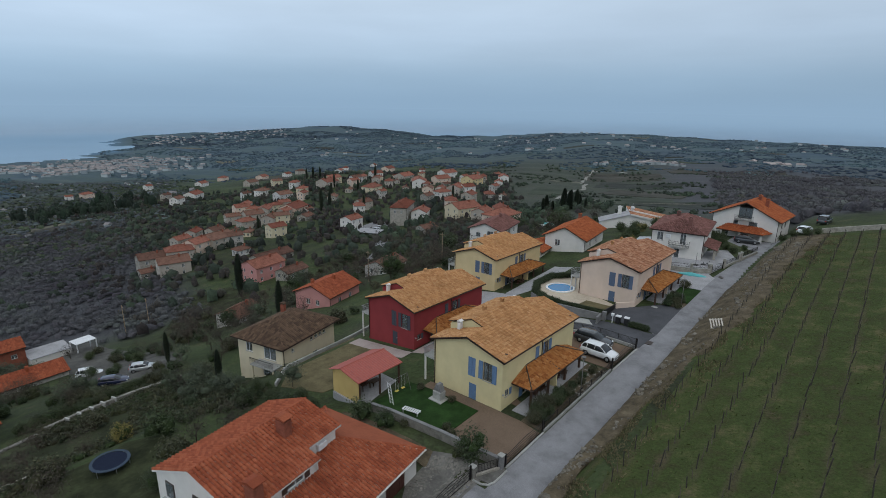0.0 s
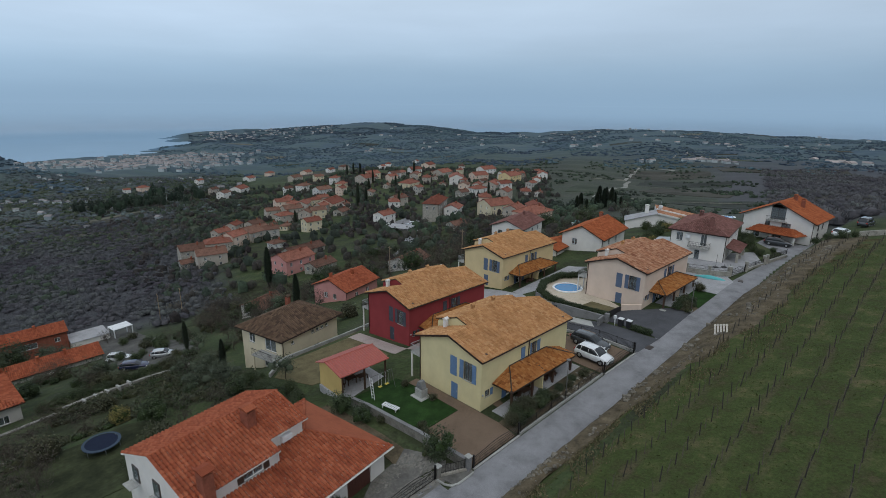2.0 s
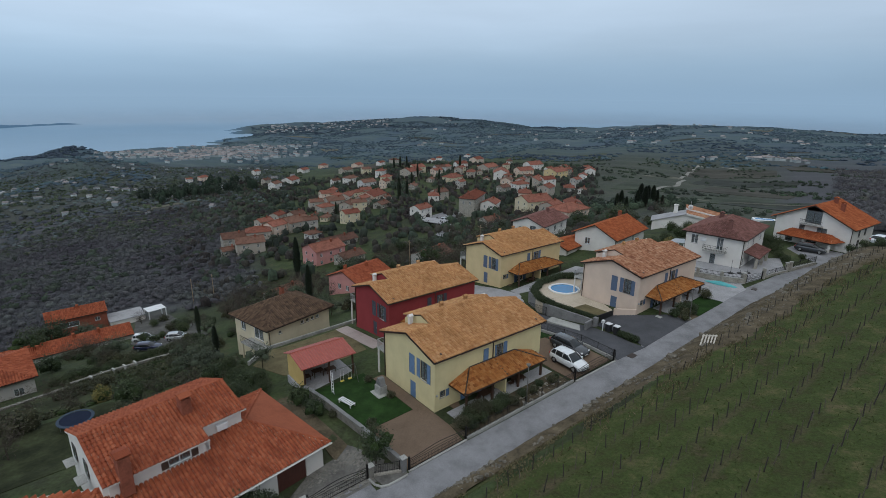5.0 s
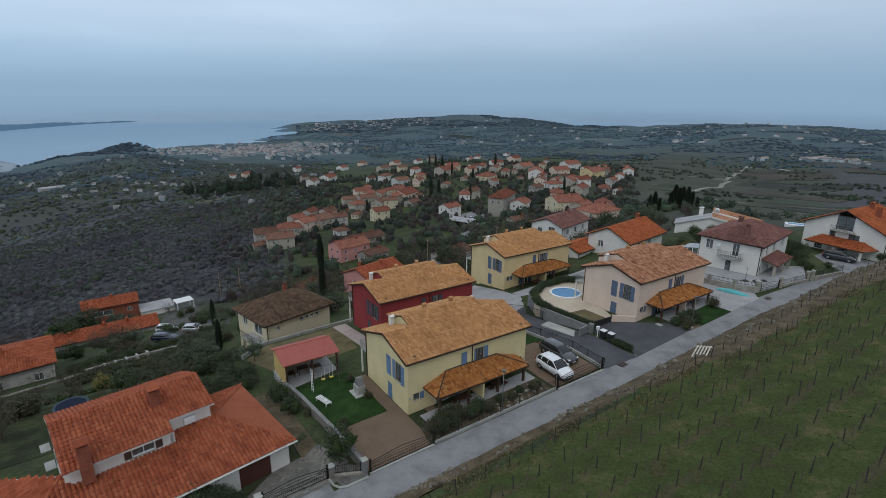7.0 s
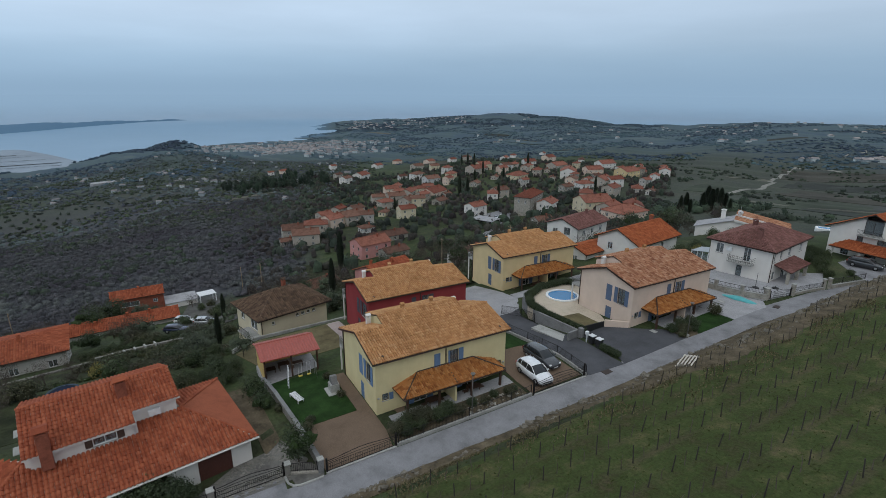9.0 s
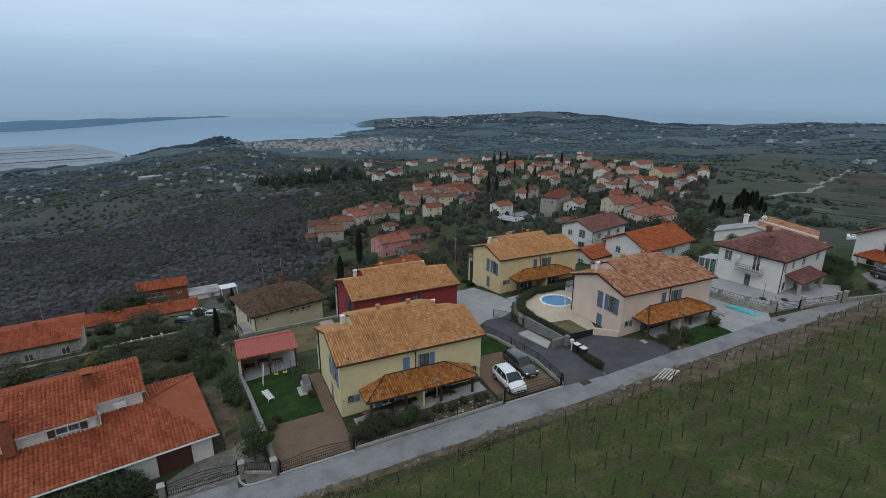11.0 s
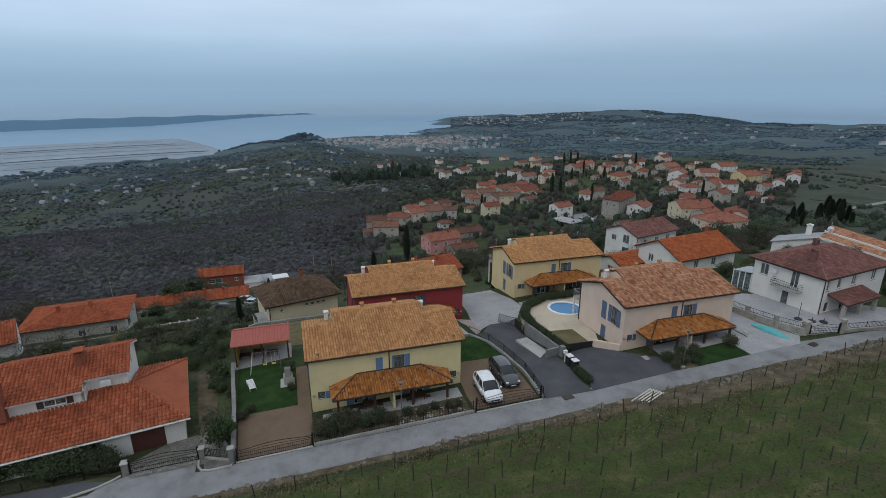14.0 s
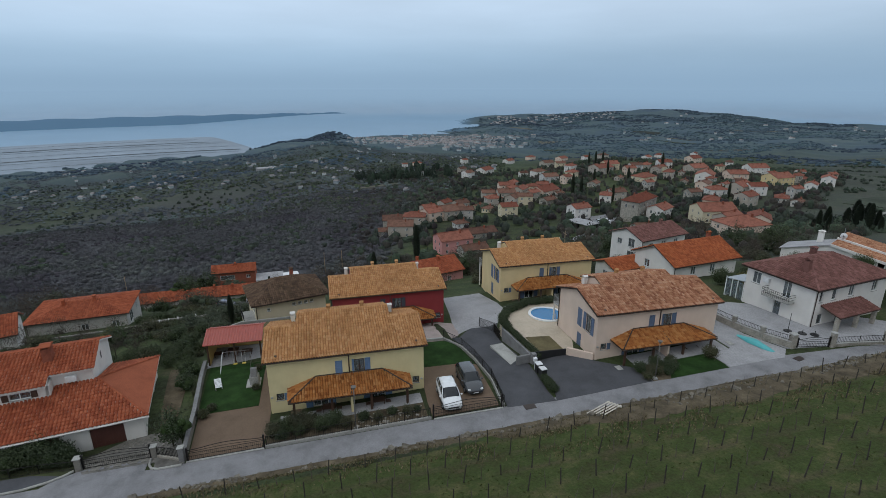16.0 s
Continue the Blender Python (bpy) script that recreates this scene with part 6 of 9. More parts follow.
def verge():
    ys = np.arange(-62, 78, 0.8)
    g = Geo()
    for y in ys:
        x0 = 8.54 + 0.006 * max(0.0, y) + 0.09 * max(0.0, y - 45)
        w = bank_w(y) + 0.4 * math.sin(y * 0.21) + 0.35 * math.sin(y * 0.67 + 1)
        for k in range(7):
            x = x0 + w * (0, 0.05, 0.16, 0.35, 0.55, 0.78, 1.0)[k] + (0.12 * noise.noise((y * 0.9, 3.0, 1.0)) if k == 0 else 0.0)
            g.v.append((x, y, (float(road_z(y)) + 0.03 if k == 0 else bank_z(x, y) + (0.15 if k < 6 else -0.05)) + 0.10 * noise.noise((x * 0.8, y * 0.8, 0)) * (0 < k < 6) + 0.06 * noise.noise((x * 2.6, y * 2.6, 4)) * (0 < k < 6)))
    n = 7
    for i in range(len(ys) - 1):
        g.f += [(i * n + k, i * n + k + 1, (i + 1) * n + k + 1, (i + 1) * n + k) for k in range(n - 1)]
    tagged(mesh_ob("verge", g.v, g.f, M["soil"], True), "dry stony bank between lane and vineyard", "bank", kind="structure")
    # rubble along it
    r = Geo()
    for _ in range(2300):
        y = random.uniform(-55, 75)
        x = 8.8 + 0.006 * max(0, y) + 0.09 * max(0.0, y - 45) + bank_w(y) * random.choice((random.uniform(0.02, 0.75), random.gauss(.17, .06), random.gauss(.52, .09)))
        if noise.noise((x * 0.3, y * 0.22, 9)) < 0.05 and random.random() < 0.9:
            continue
        s = random.uniform(0.04, 0.14) * (2.2 if random.random() < 0.10 else 1)
        z = bank_z(x, y) + 0.15
        k = len(r.v)
        q = Euler((random.uniform(-.4, .4), random.uniform(-.4, .4), random.uniform(0, 6.3)))
        for c in ((-1, -1, -.6), (1, -.8, -.6), (.9, 1, -.6), (-.8, .9, -.6), (-.7, -.6, .6), (.6, -.7, .5), (.7, .6, .7), (-.6, .7, .5)):
            p = Vector(c)
            p.rotate(q)
            r.v.append((x + p.x * s * random.uniform(.8, 1.6), y + p.y * s * random.uniform(.8, 1.6), z + p.z * s))
        r.f += [tuple(k + i for i in f) for f in ((3, 2, 1, 0), (4, 5, 6, 7), (0, 1, 5, 4), (1, 2, 6, 5), (2, 3, 7, 6), (3, 0, 4, 7))]
    tagged(mesh_ob("rubble", r.v, r.f, M["rubble"]), "loose grey-brown limestone rubble along the bank", "stones", kind="stuff")
    d = Geo()
    for _ in range(34000):
        y = random.uniform(-55, 75)
        x = 8.9 + 0.006 * max(0, y) + 0.09 * max(0.0, y - 45) + random.triangular(0.3, bank_w(y) + 3.0, bank_w(y) * .8)
        if noise.noise((x * 0.5, y * 0.3, 3)) < -0.05:
            continue
        z, hgt, a = bank_z(x, y) + 0.03, random.uniform(0.06, 0.22), random.uniform(0, 6.3)
        dx, dy, w = math.cos(a), math.sin(a), random.uniform(0.03, 0.08)
        lx, ly = random.uniform(-.15, .15), random.uniform(-.15, .15)
        d.poly((x - dx * w, y - dy * w, z), (x + dx * w, y + dy * w, z), (x + lx, y + ly, z + hgt))
    tagged(mesh_ob("dry_grass", d.v, d.f, M["straw"]), "dry winter grass on the bank", "grass", kind="stuff")


verge()

# ---- walls, fences and gates ----
def long_wall(name, pts, height, thick, mat, label, lift=0.0, category="wall", cap=None, kind=""):
    """A wall that follows the land along a line of points."""
    h = thing(name, pose(pts[0][0], pts[0][1], gz(*pts[0])), label, category, kind=kind)
    o = Vector((pts[0][0], pts[0][1], gz(*pts[0])))
    g, cg = Geo(), Geo()
    for (ax, ay), (bx, by) in zip(pts, pts[1:]):
        d = Vector((bx - ax, by - ay, 0))
        n = max(1, round(d.length / 2.0))
        s = Vector((-d.y, d.x, 0)).normalized() * thick / 2
        for i in range(n):
            a = Vector((ax, ay, 0)) + d * (i / n)
            b = Vector((ax, ay, 0)) + d * ((i + 1) / n)
            za, zb = gz(a.x, a.y) + lift, gz(b.x, b.y) + lift
            k = len(g.v)
            for p, z in ((a, za), (b, zb)):
                for q, zz in ((-s, z - 0.8), (s, z - 0.8), (s, z + height), (-s, z + height)):
                    g.v.append(tuple(p + q + Vector((0, 0, zz)) - o))
            g.f += [(k, k + 1, k + 5, k + 4), (k + 1, k + 2, k + 6, k + 5), (k + 2, k + 3, k + 7, k + 6), (k + 3, k, k + 4, k + 7), (k + 3, k + 2, k + 1, k), (k + 4, k + 5, k + 6, k + 7)]
            if cap:
                k = len(cg.v)
                for p, z in ((a, za), (b, zb)):
                    for q, zz in ((-s * 1.3, height), (s * 1.3, height), (s * 1.3, height + 0.06), (-s * 1.3, height + 0.06)):
                        cg.v.append(tuple(p + q + Vector((0, 0, z + zz)) - o))
                cg.f += [(k, k + 1, k + 5, k + 4), (k + 1, k + 2, k + 6, k + 5), (k + 2, k + 3, k + 7, k + 6), (k + 3, k, k + 4, k + 7), (k + 3, k + 2, k + 1, k), (k + 4, k + 5, k + 6, k + 7)]
    part("wall_body", g, mat, h)
    if cap:
        part("coping", cg, cap, h)
    return h


def iron_fence(pts, height, label, base=0.0, post_every=2.2, gap=0.14, name="iron_fence", mat=None):
    """Posts and thin uprights that follow the land."""
    mat = mat or M["iron"]
    o = Vector((pts[0][0], pts[0][1], gz(*pts[0])))
    h = thing(name, Matrix.Translation(o), label, "fence")
    for (ax, ay), (bx, by) in zip(pts, pts[1:]):
        a, b = Vector((ax, ay, gz(ax, ay) + base)) - o, Vector((bx, by, gz(bx, by) + base)) - o
        n = max(1, round((b - a).length / post_every))
        for i in range(n):
            p, q = a.lerp(b, i / n), a.lerp(b, (i + 1) / n)
            part("post", Geo().tube(p - Vector((0, 0, 0.3)), p + Vector((0, 0, height + 0.08)), 0.04, seg=6), mat, h)
            rail_fence(h, p, q, height, mat, "panel", gap)
        part("post", Geo().tube(b - Vector((0, 0, 0.3)), b + Vector((0, 0, height + 0.08)), 0.04, seg=6), mat, h)
    return h


def wave_gate(a, b, height, label, solid=False):
    """A wide sliding gate with swept upper rails over close uprights."""
    o = Vector((a[0], a[1], gz(*a)))
    h = thing("sliding_gate", Matrix.Translation(o), label, "gate")
    A, B = Vector((0, 0, 0.12)), Vector((b[0], b[1], gz(*b))) - o + Vector((0, 0, 0.12))
    n = int((B - A).length / 0.15)
    up = Geo()
    for i in range(n + 1):
        p = A.lerp(B, i / n)
        up.tube(p, p + Vector((0, 0, height * 0.62)), 0.013, seg=4, cap=False)
    part("grille", up, M["iron"], h, kind="stuff")
    for k, (base, amp) in enumerate(((0.0, 0), (0.32, 0), (0.62, 0), (0.75, 0.10), (0.9, 0.22))):
        r = Geo()
        pts = [A.lerp(B, i / 24) + Vector((0, 0, height * (base + amp * math.sin(math.pi * i / 24) ** 2))) for i in range(25)]
        r.sweep(pts, 0.028 if k in (0, 4) else 0.02)
        part("rail", r, M["iron"], h)
    for p in (A, B):
        part("post", Geo().soft_box(p.x - 0.07, p.x + 0.07, p.y - 0.07, p.y + 0.07, p.z - 0.4, p.z + height * 1.15, 0.01), M["iron"], h)
    return h


def stone_pillar(x, y, hgt, w=0.5, label="square limestone gate pillar", mat=None, base=0.0):
    p = thing("gate_pillar", pose(x, y, gz(x, y) + base), label, "pillar")
    part("shaft", Geo().soft_box(-w / 2, w / 2, -w / 2, w / 2, -0.5, hgt, 0.03), mat or M["stone"], p)
    part("cap", Geo().soft_box(-w / 2 - 0.06, w / 2 + 0.06, -w / 2 - 0.06, w / 2 + 0.06, hgt, hgt + 0.1, 0.03), M["concrete"], p)
    return p


def lamp_post(x, y, hgt=4.2):
    p = thing("street_lamp", pose(x, y, gz(x, y)), "slim grey garden street lamp beside the lane", "lamp", "lamps along the lane")
    part("foot", Geo().soft_box(-0.2, 0.2, -0.2, 0.2, -0.2, 0.28, 0.03), M["concrete"], p)
    part("pole", Geo(True).tube((0, 0, 0.2), (0, 0, hgt), 0.055, 0.04, 10), M["lamp_grey"], p)
    part("head", Geo().tube((0, 0, hgt), (0, 0, hgt + 0.25), 0.09, 0.22, 10).tube((0, 0, hgt + 0.25), (0, 0, hgt + 0.32), 0.24, 0.10, 10), M["lamp_grey"], p)


lamp_post(4.42, 7.8)
lamp_post(5.25, 36.9, 4.0)
long_wall("kerb_wall", ((4.55, 0.2), (4.62, 7.4), (4.72, 14.5)), 0.28, 0.18, M["concrete"], "low concrete kerb wall under the garden fence")
iron_fence(((4.55, 0.3), (4.62, 7.4), (4.72, 14.4)), 0.85, "dark iron garden fence on a low wall", 0.28)
wave_gate((4.5, -5.9), (4.5, 0.1), 1.05, "wide dark iron sliding gate with swept rails")
wave_gate((4.75, 14.7), (4.95, 21.1), 1.2, "dark iron sliding gate before the parked cars")
long_wall("threshold", ((4.62, -6.0), (4.62, 0.1)), 0.10, 0.22, M["concrete"], "pale concrete gate threshold")
long_wall("threshold", ((4.9, 14.7), (5.1, 21.2)), 0.10, 0.22, M["concrete"], "pale concrete gate threshold")
long_wall("garden_wall", ((4.2, -6.2), (-2.0, -6.6), (-12.4, -7.6)), 0.85, 0.28, M["old_stone"], "grey stone block garden wall beside the lawn", cap=M["concrete_dark"])
stone_pillar(4.35, -6.35, 1.35, 0.42, "concrete gate pillar with a round lamp", M["concrete_dark"])
long_wall("boundary_wall", ((5.0, 21.3), (0.1, 21.75), (-4.8, 21.5), (-7.6, 20.8), (-9.9, 19.2), (-10.6, 15.6)), 0.35, 0.25, M["concrete"], "curved pale concrete wall round the lawn")
iron_fence(((5.0, 21.3), (0.1, 21.75), (-4.8, 21.5), (-7.6, 20.8), (-9.9, 19.2)), 0.9, "dark iron fence on the curved wall", 0.35)
iron_fence(((-8.9, 25.9), (-12.2, 26.3), (-15.4, 25.4)), 1.3, "dark metal gate panels beside the drive", 0.0, 2.6, 0.12, "metal_gate")
# farmhouse front: arched double gate, railing and pillars
stone_pillar(3.2, -8.7, 1.1, 0.42, mat=M["old_stone"])
stone_pillar(3.2, -14.3, 1.15, 0.48, mat=M["old_stone"])
def kerb(pts, label):
    """A pale kerb bent along the lane's edge."""
    P = []
    for (ax, ay), (bx, by) in zip(pts, pts[1:]):
        P += [(ax + (bx - ax) * i / 4, ay + (by - ay) * i / 4) for i in range(4)]
    P.append(pts[-1])
    ob = thing("kerb", pose(0, 0, 0), label, "kerb", kind="structure")
    part("stone_edge", Geo().sweep([Vector((x, y, gz(x, y) + 0.10)) for x, y in P], 0.10, 6), M["concrete"], ob)


kerb(((3.4, -8.95), (4.2, -8.9), (4.7, -8.6), (4.9, -8.1), (4.92, -7.2), (4.9, -6.3)), "curved pale kerb of the apron between two gates")
kerb(((3.3, -14.7), (3.7, -15.2), (4.2, -16.2), (4.6, -17.8), (4.72, -20.0), (4.74, -26.0), (4.74, -34.0)), "pale kerb swinging out from the drive")
wave_gate((3.2, -14.0), (3.2, -9.0), 1.1, "arched iron double gate of the gravel drive")
iron_fence(((3.3, -8.5), (4.2, -6.6)), 0.8, "short iron fence on a low wall", 0.3)
long_wall("garden_wall", ((3.3, -8.5), (4.3, -6.5)), 0.3, 0.2, M["stone"], "low stone wall between two gates")
iron_fence(((3.1, -14.6), (2.7, -17.4), (2.5, -34.0)), 0.85, "dark iron garden fence before the hedge", 0.0)
# pool terrace and its walls
POOL_DECK = ((-8.8, 26.5), (-2.15, 27.35), (-1.95, 30.9), (-0.4, 33.2), (-8.75, 33.2), (-8.75, 40.0), (-12.5, 40.5), (-15.6, 37.0), (-15.8, 32.0), (-13.8, 28.2), (-11.0, 26.6))
drape("pool_terrace", POOL_DECK, M["pool_deck"], 0.0, 50.0, "sandy pool terrace", "paving", thick=2.6, zf=deck_z(1.28))


def pool():
    p = thing("swimming_pool", pose(-11.8, 33.3, 1.28, 0, 0, -25), "kidney-shaped blue pool with white coping", "pool")
    c, w = Geo(), Geo()
    n = 40
    def rad(t):
        return 1.0 + 0.10 * math.cos(2 * t) - 0.05 * math.sin(t)
    out = [(1.95 * rad(t) * math.cos(t), 2.55 * rad(t) * math.sin(t)) for t in (2 * math.pi * i / n for i in range(n))]
    inn = [(x * 0.84, y * 0.87) for x, y in out]
    for ring, z in ((out, 0.0), (out, 0.14), (inn, 0.14), (inn, 0.0)):
        c.v += [(x, y, z) for x, y in ring]
    for k in range(3):
        c.f += [(k * n + i, k * n + (i + 1) % n, (k + 1) * n + (i + 1) % n, (k + 1) * n + i) for i in range(n)]
    part("coping", c, M["pool_edge"], p)
    w.v = [(x, y, 0.06) for x, y in inn]
    w.f = [tuple(range(n))]
    part("water", w, M["pool_water"], p, "clear blue pool water")
    ladder = Geo()
    for s in (-0.22, 0.22):
        ladder.tube((1.6, 1.2 + s, 0.1), (1.6, 1.2 + s, 0.75), 0.025).tube((1.6, 1.2 + s, 0.75), (1.15, 1.2 + s, 0.75), 0.025).tube((1.15, 1.2 + s, 0.75), (1.15, 1.2 + s, 0.1), 0.025)
    part("ladder", ladder, M["steel"], p)


pool()


def retaining(name, a, b, z0, z1, t, mat, label):
    d = Vector((b[0] - a[0], b[1] - a[1], 0))
    m = Matrix.Translation((a[0], a[1], z0)) @ Matrix.Rotation(math.atan2(d.y, d.x), 4, "Z")
    h = thing(name, m, label, "wall")
    part("wall_body", Geo().soft_box(0, d.length, -t / 2, t / 2, -0.6, z1 - z0, 0.02), mat, h)
    return h


retaining("retaining_wall", (-8.9, 26.25), (-2.2, 27.1), -0.2, 1.6, 0.25, M["concrete_dark"], "grey concrete retaining wall of the pool terrace")
retaining("retaining_wall", (-2.1, 27.1), (-1.55, 27.15), 0.8, 2.0, 0.5, M["concrete_dark"], "grey concrete wall end beside the bins")
retaining("black_gate", (-2.0, 27.5), (-1.85, 30.9), 0.9, 2.05, 0.08, M["black"], "black sheet gate of the terrace")
retaining("terrace_wall", (-1.85, 31.0), (0.0, 33.1), 1.0, 2.2, 0.25, M["pinkish"], "pale rendered terrace wall")
retaining("retaining_wall", (-13.9, 27.9), (-8.9, 26.3), 0.2, 1.5, 0.25, M["concrete_dark"], "grey concrete wall below the pool hedge")
drape("lawn", ((-6.6, 28.2), (-2.4, 28.4), (-2.3, 31.2), (-6.3, 31.0)), M["dry_lawn"], 0.04, 5.0, "brownish patch of dry turf on the terrace", "lawn", zf=deck_z(1.30))
ramp = thing("concrete_ramp", pose(-5.0, 25.7, 0.35, 0, 0, 7), "pale concrete ramp slab against the wall", "ramp")
part("slab", Geo().prism(((-2.6, -0.5), (2.6, -0.5), (2.6, 0.30), (-2.6, 0.02)), "y", -1.25, 0.35), M["concrete"], ramp)
retaining("retaining_wall", (-2.25, 27.0), (-2.05, 25.3), 0.0, 1.7, 0.25, M["concrete_dark"], "grey concrete wall closing the ramp")
# dry-stone and concrete walls on the slope
long_wall("terrace_wall", ((-53.2, -27.0), (-54.6, -22.0), (-54.6, -16.0), (-53.0, -9.5)), 0.7, 0.45, M["old_stone"], "pale dry-stone terrace wall on the slope")
long_wall("terrace_wall", ((-48.5, -52.0), (-49.4, -40.0), (-51.4, -32.0), (-53.2, -27.0)), 0.3, 0.5, M["old_stone"], "pale dry-stone terrace wall on the slope")
long_wall("terrace_wall", ((-26.0, -9.0), (-30.2, -4.6), (-33.0, 8.0), (-37.0, 16.0)), 0.55, 0.25, M["concrete"], "long pale concrete boundary wall")
long_wall("terrace_wall", ((-36.0, -50.0), (-34.5, -36.0), (-33.0, -30.0)), 0.5, 0.4, M["stone"], "low dry-stone wall in the meadow")
for y in range(5):
    retaining("concrete_rib", (-53.9 - y * 0.3, -24.6 + y * 1.5), (-53.0 - y * 0.3, -24.3 + y * 1.5), gz(-53.5, -23) - 0.6, gz(-53.5, -23) + 0.75, 0.25, M["concrete"], "pale concrete rib on the terrace wall")
# rough grass and dry plots between the terraces
for pts, mat, lab in ((((-34, -52), (-32.6, -30), (-27, -21.5), (-20, -21), (-15.5, -26), (-15, -34), (-19, -52)), "meadow", "rough green meadow below the farmhouse"), (((-48.2, -50), (-52.5, -27), (-53.6, -16), (-52, -11), (-36, -12.5), (-33, -20), (-35, -30), (-37, -50)), "meadow", "rough green terrace with scattered scrub"), (((-25.4, -8.7), (-29.6, -4.6), (-32.3, 8.0), (-29.2, 5.4), (-18.6, 3.4), (-18.2, -0.5), (-19.5, -7.0)), "dry_lawn", "dry brownish plot of winter turf"), (((-112, 7), (-150, 30), (-140, 44), (-104, 24)), "meadow", "green meadow beside the farm")):
    drape("meadow", pts, M[mat], 0.05, 2.0, lab, "meadow")
drape("garden_bed", ((4.45, 7.6), (4.5, 14.3), (2.4, 14.3), (2.4, 7.6)), M["gravel"], 0.05, 1.0, "stony garden bed with young plants", "garden bed")
for i in range(42):
    x, y, k = random.uniform(2.5, 4.3), random.uniform(7.8, 14.1), random.uniform(.05, .14)
    b = thing("garden_stone", pose(x, y, gz(x, y) + .05, random.uniform(-20, 20), random.uniform(-20, 20), random.uniform(0, 360)), "pale rounded stone in the garden bed", "stone", "stones in the garden bed")
    part("stone_body", Geo().soft_box(-k * 1.3, k * 1.3, -k, k, -k * .6, k * .7, k * .45), M["stone"], b)
# corner house: stone wall with railings, gate
D_LINE = ((-9.0, 50.9), (-4.6, 51.2), (-1.2, 51.6), (2.0, 52.4), (4.6, 53.6))
long_wall("garden_wall", D_LINE, 0.75, 0.3, M["stone"], "pale stone garden wall with iron rails", cap=M["concrete"])
for a, b in zip(D_LINE, D_LINE[1:]):
    stone_pillar(a[0], a[1], 1.5, 0.4)
    iron_fence((a, b), 0.6, "iron rails on the stone wall", 0.8, 4.0, 0.16)
stone_pillar(4.5, 53.8, 1.55, 0.6)
stone_pillar(5.75, 57.6, 1.6, 0.45)
stone_pillar(6.75, 63.4, 1.5, 0.4)
stone_pillar(6.9, 64.6, 1.5, 0.4)
wave_gate((4.75, 54.2), (5.65, 57.3), 0.95, "iron sliding gate between stone pillars")
long_wall("garden_wall", ((5.8, 57.9), (6.7, 63.2)), 0.35, 0.28, M["stone"], "low pale stone wall", cap=M["concrete"])
iron_fence(((5.8, 57.9), (6.7, 63.2)), 0.7, "iron rails on the low stone wall", 0.4, 2.6, 0.16)
long_wall("garden_wall", ((6.9, 64.8), (8.0, 72.0)), 0.5, 0.28, M["stone"], "low pale stone wall", cap=M["concrete"])
iron_fence(((6.9, 64.8), (8.0, 72.0)), 0.9, "dark iron rails on the low wall", 0.5, 2.4, 0.16)
# field wall above the vineyard
long_wall("field_wall", ((16.5, 79.5), (24.0, 79.8), (34.0, 79.0), (44.0, 78.0)), 0.9, 0.4, M["stone"], "long low stone wall above the vineyard")

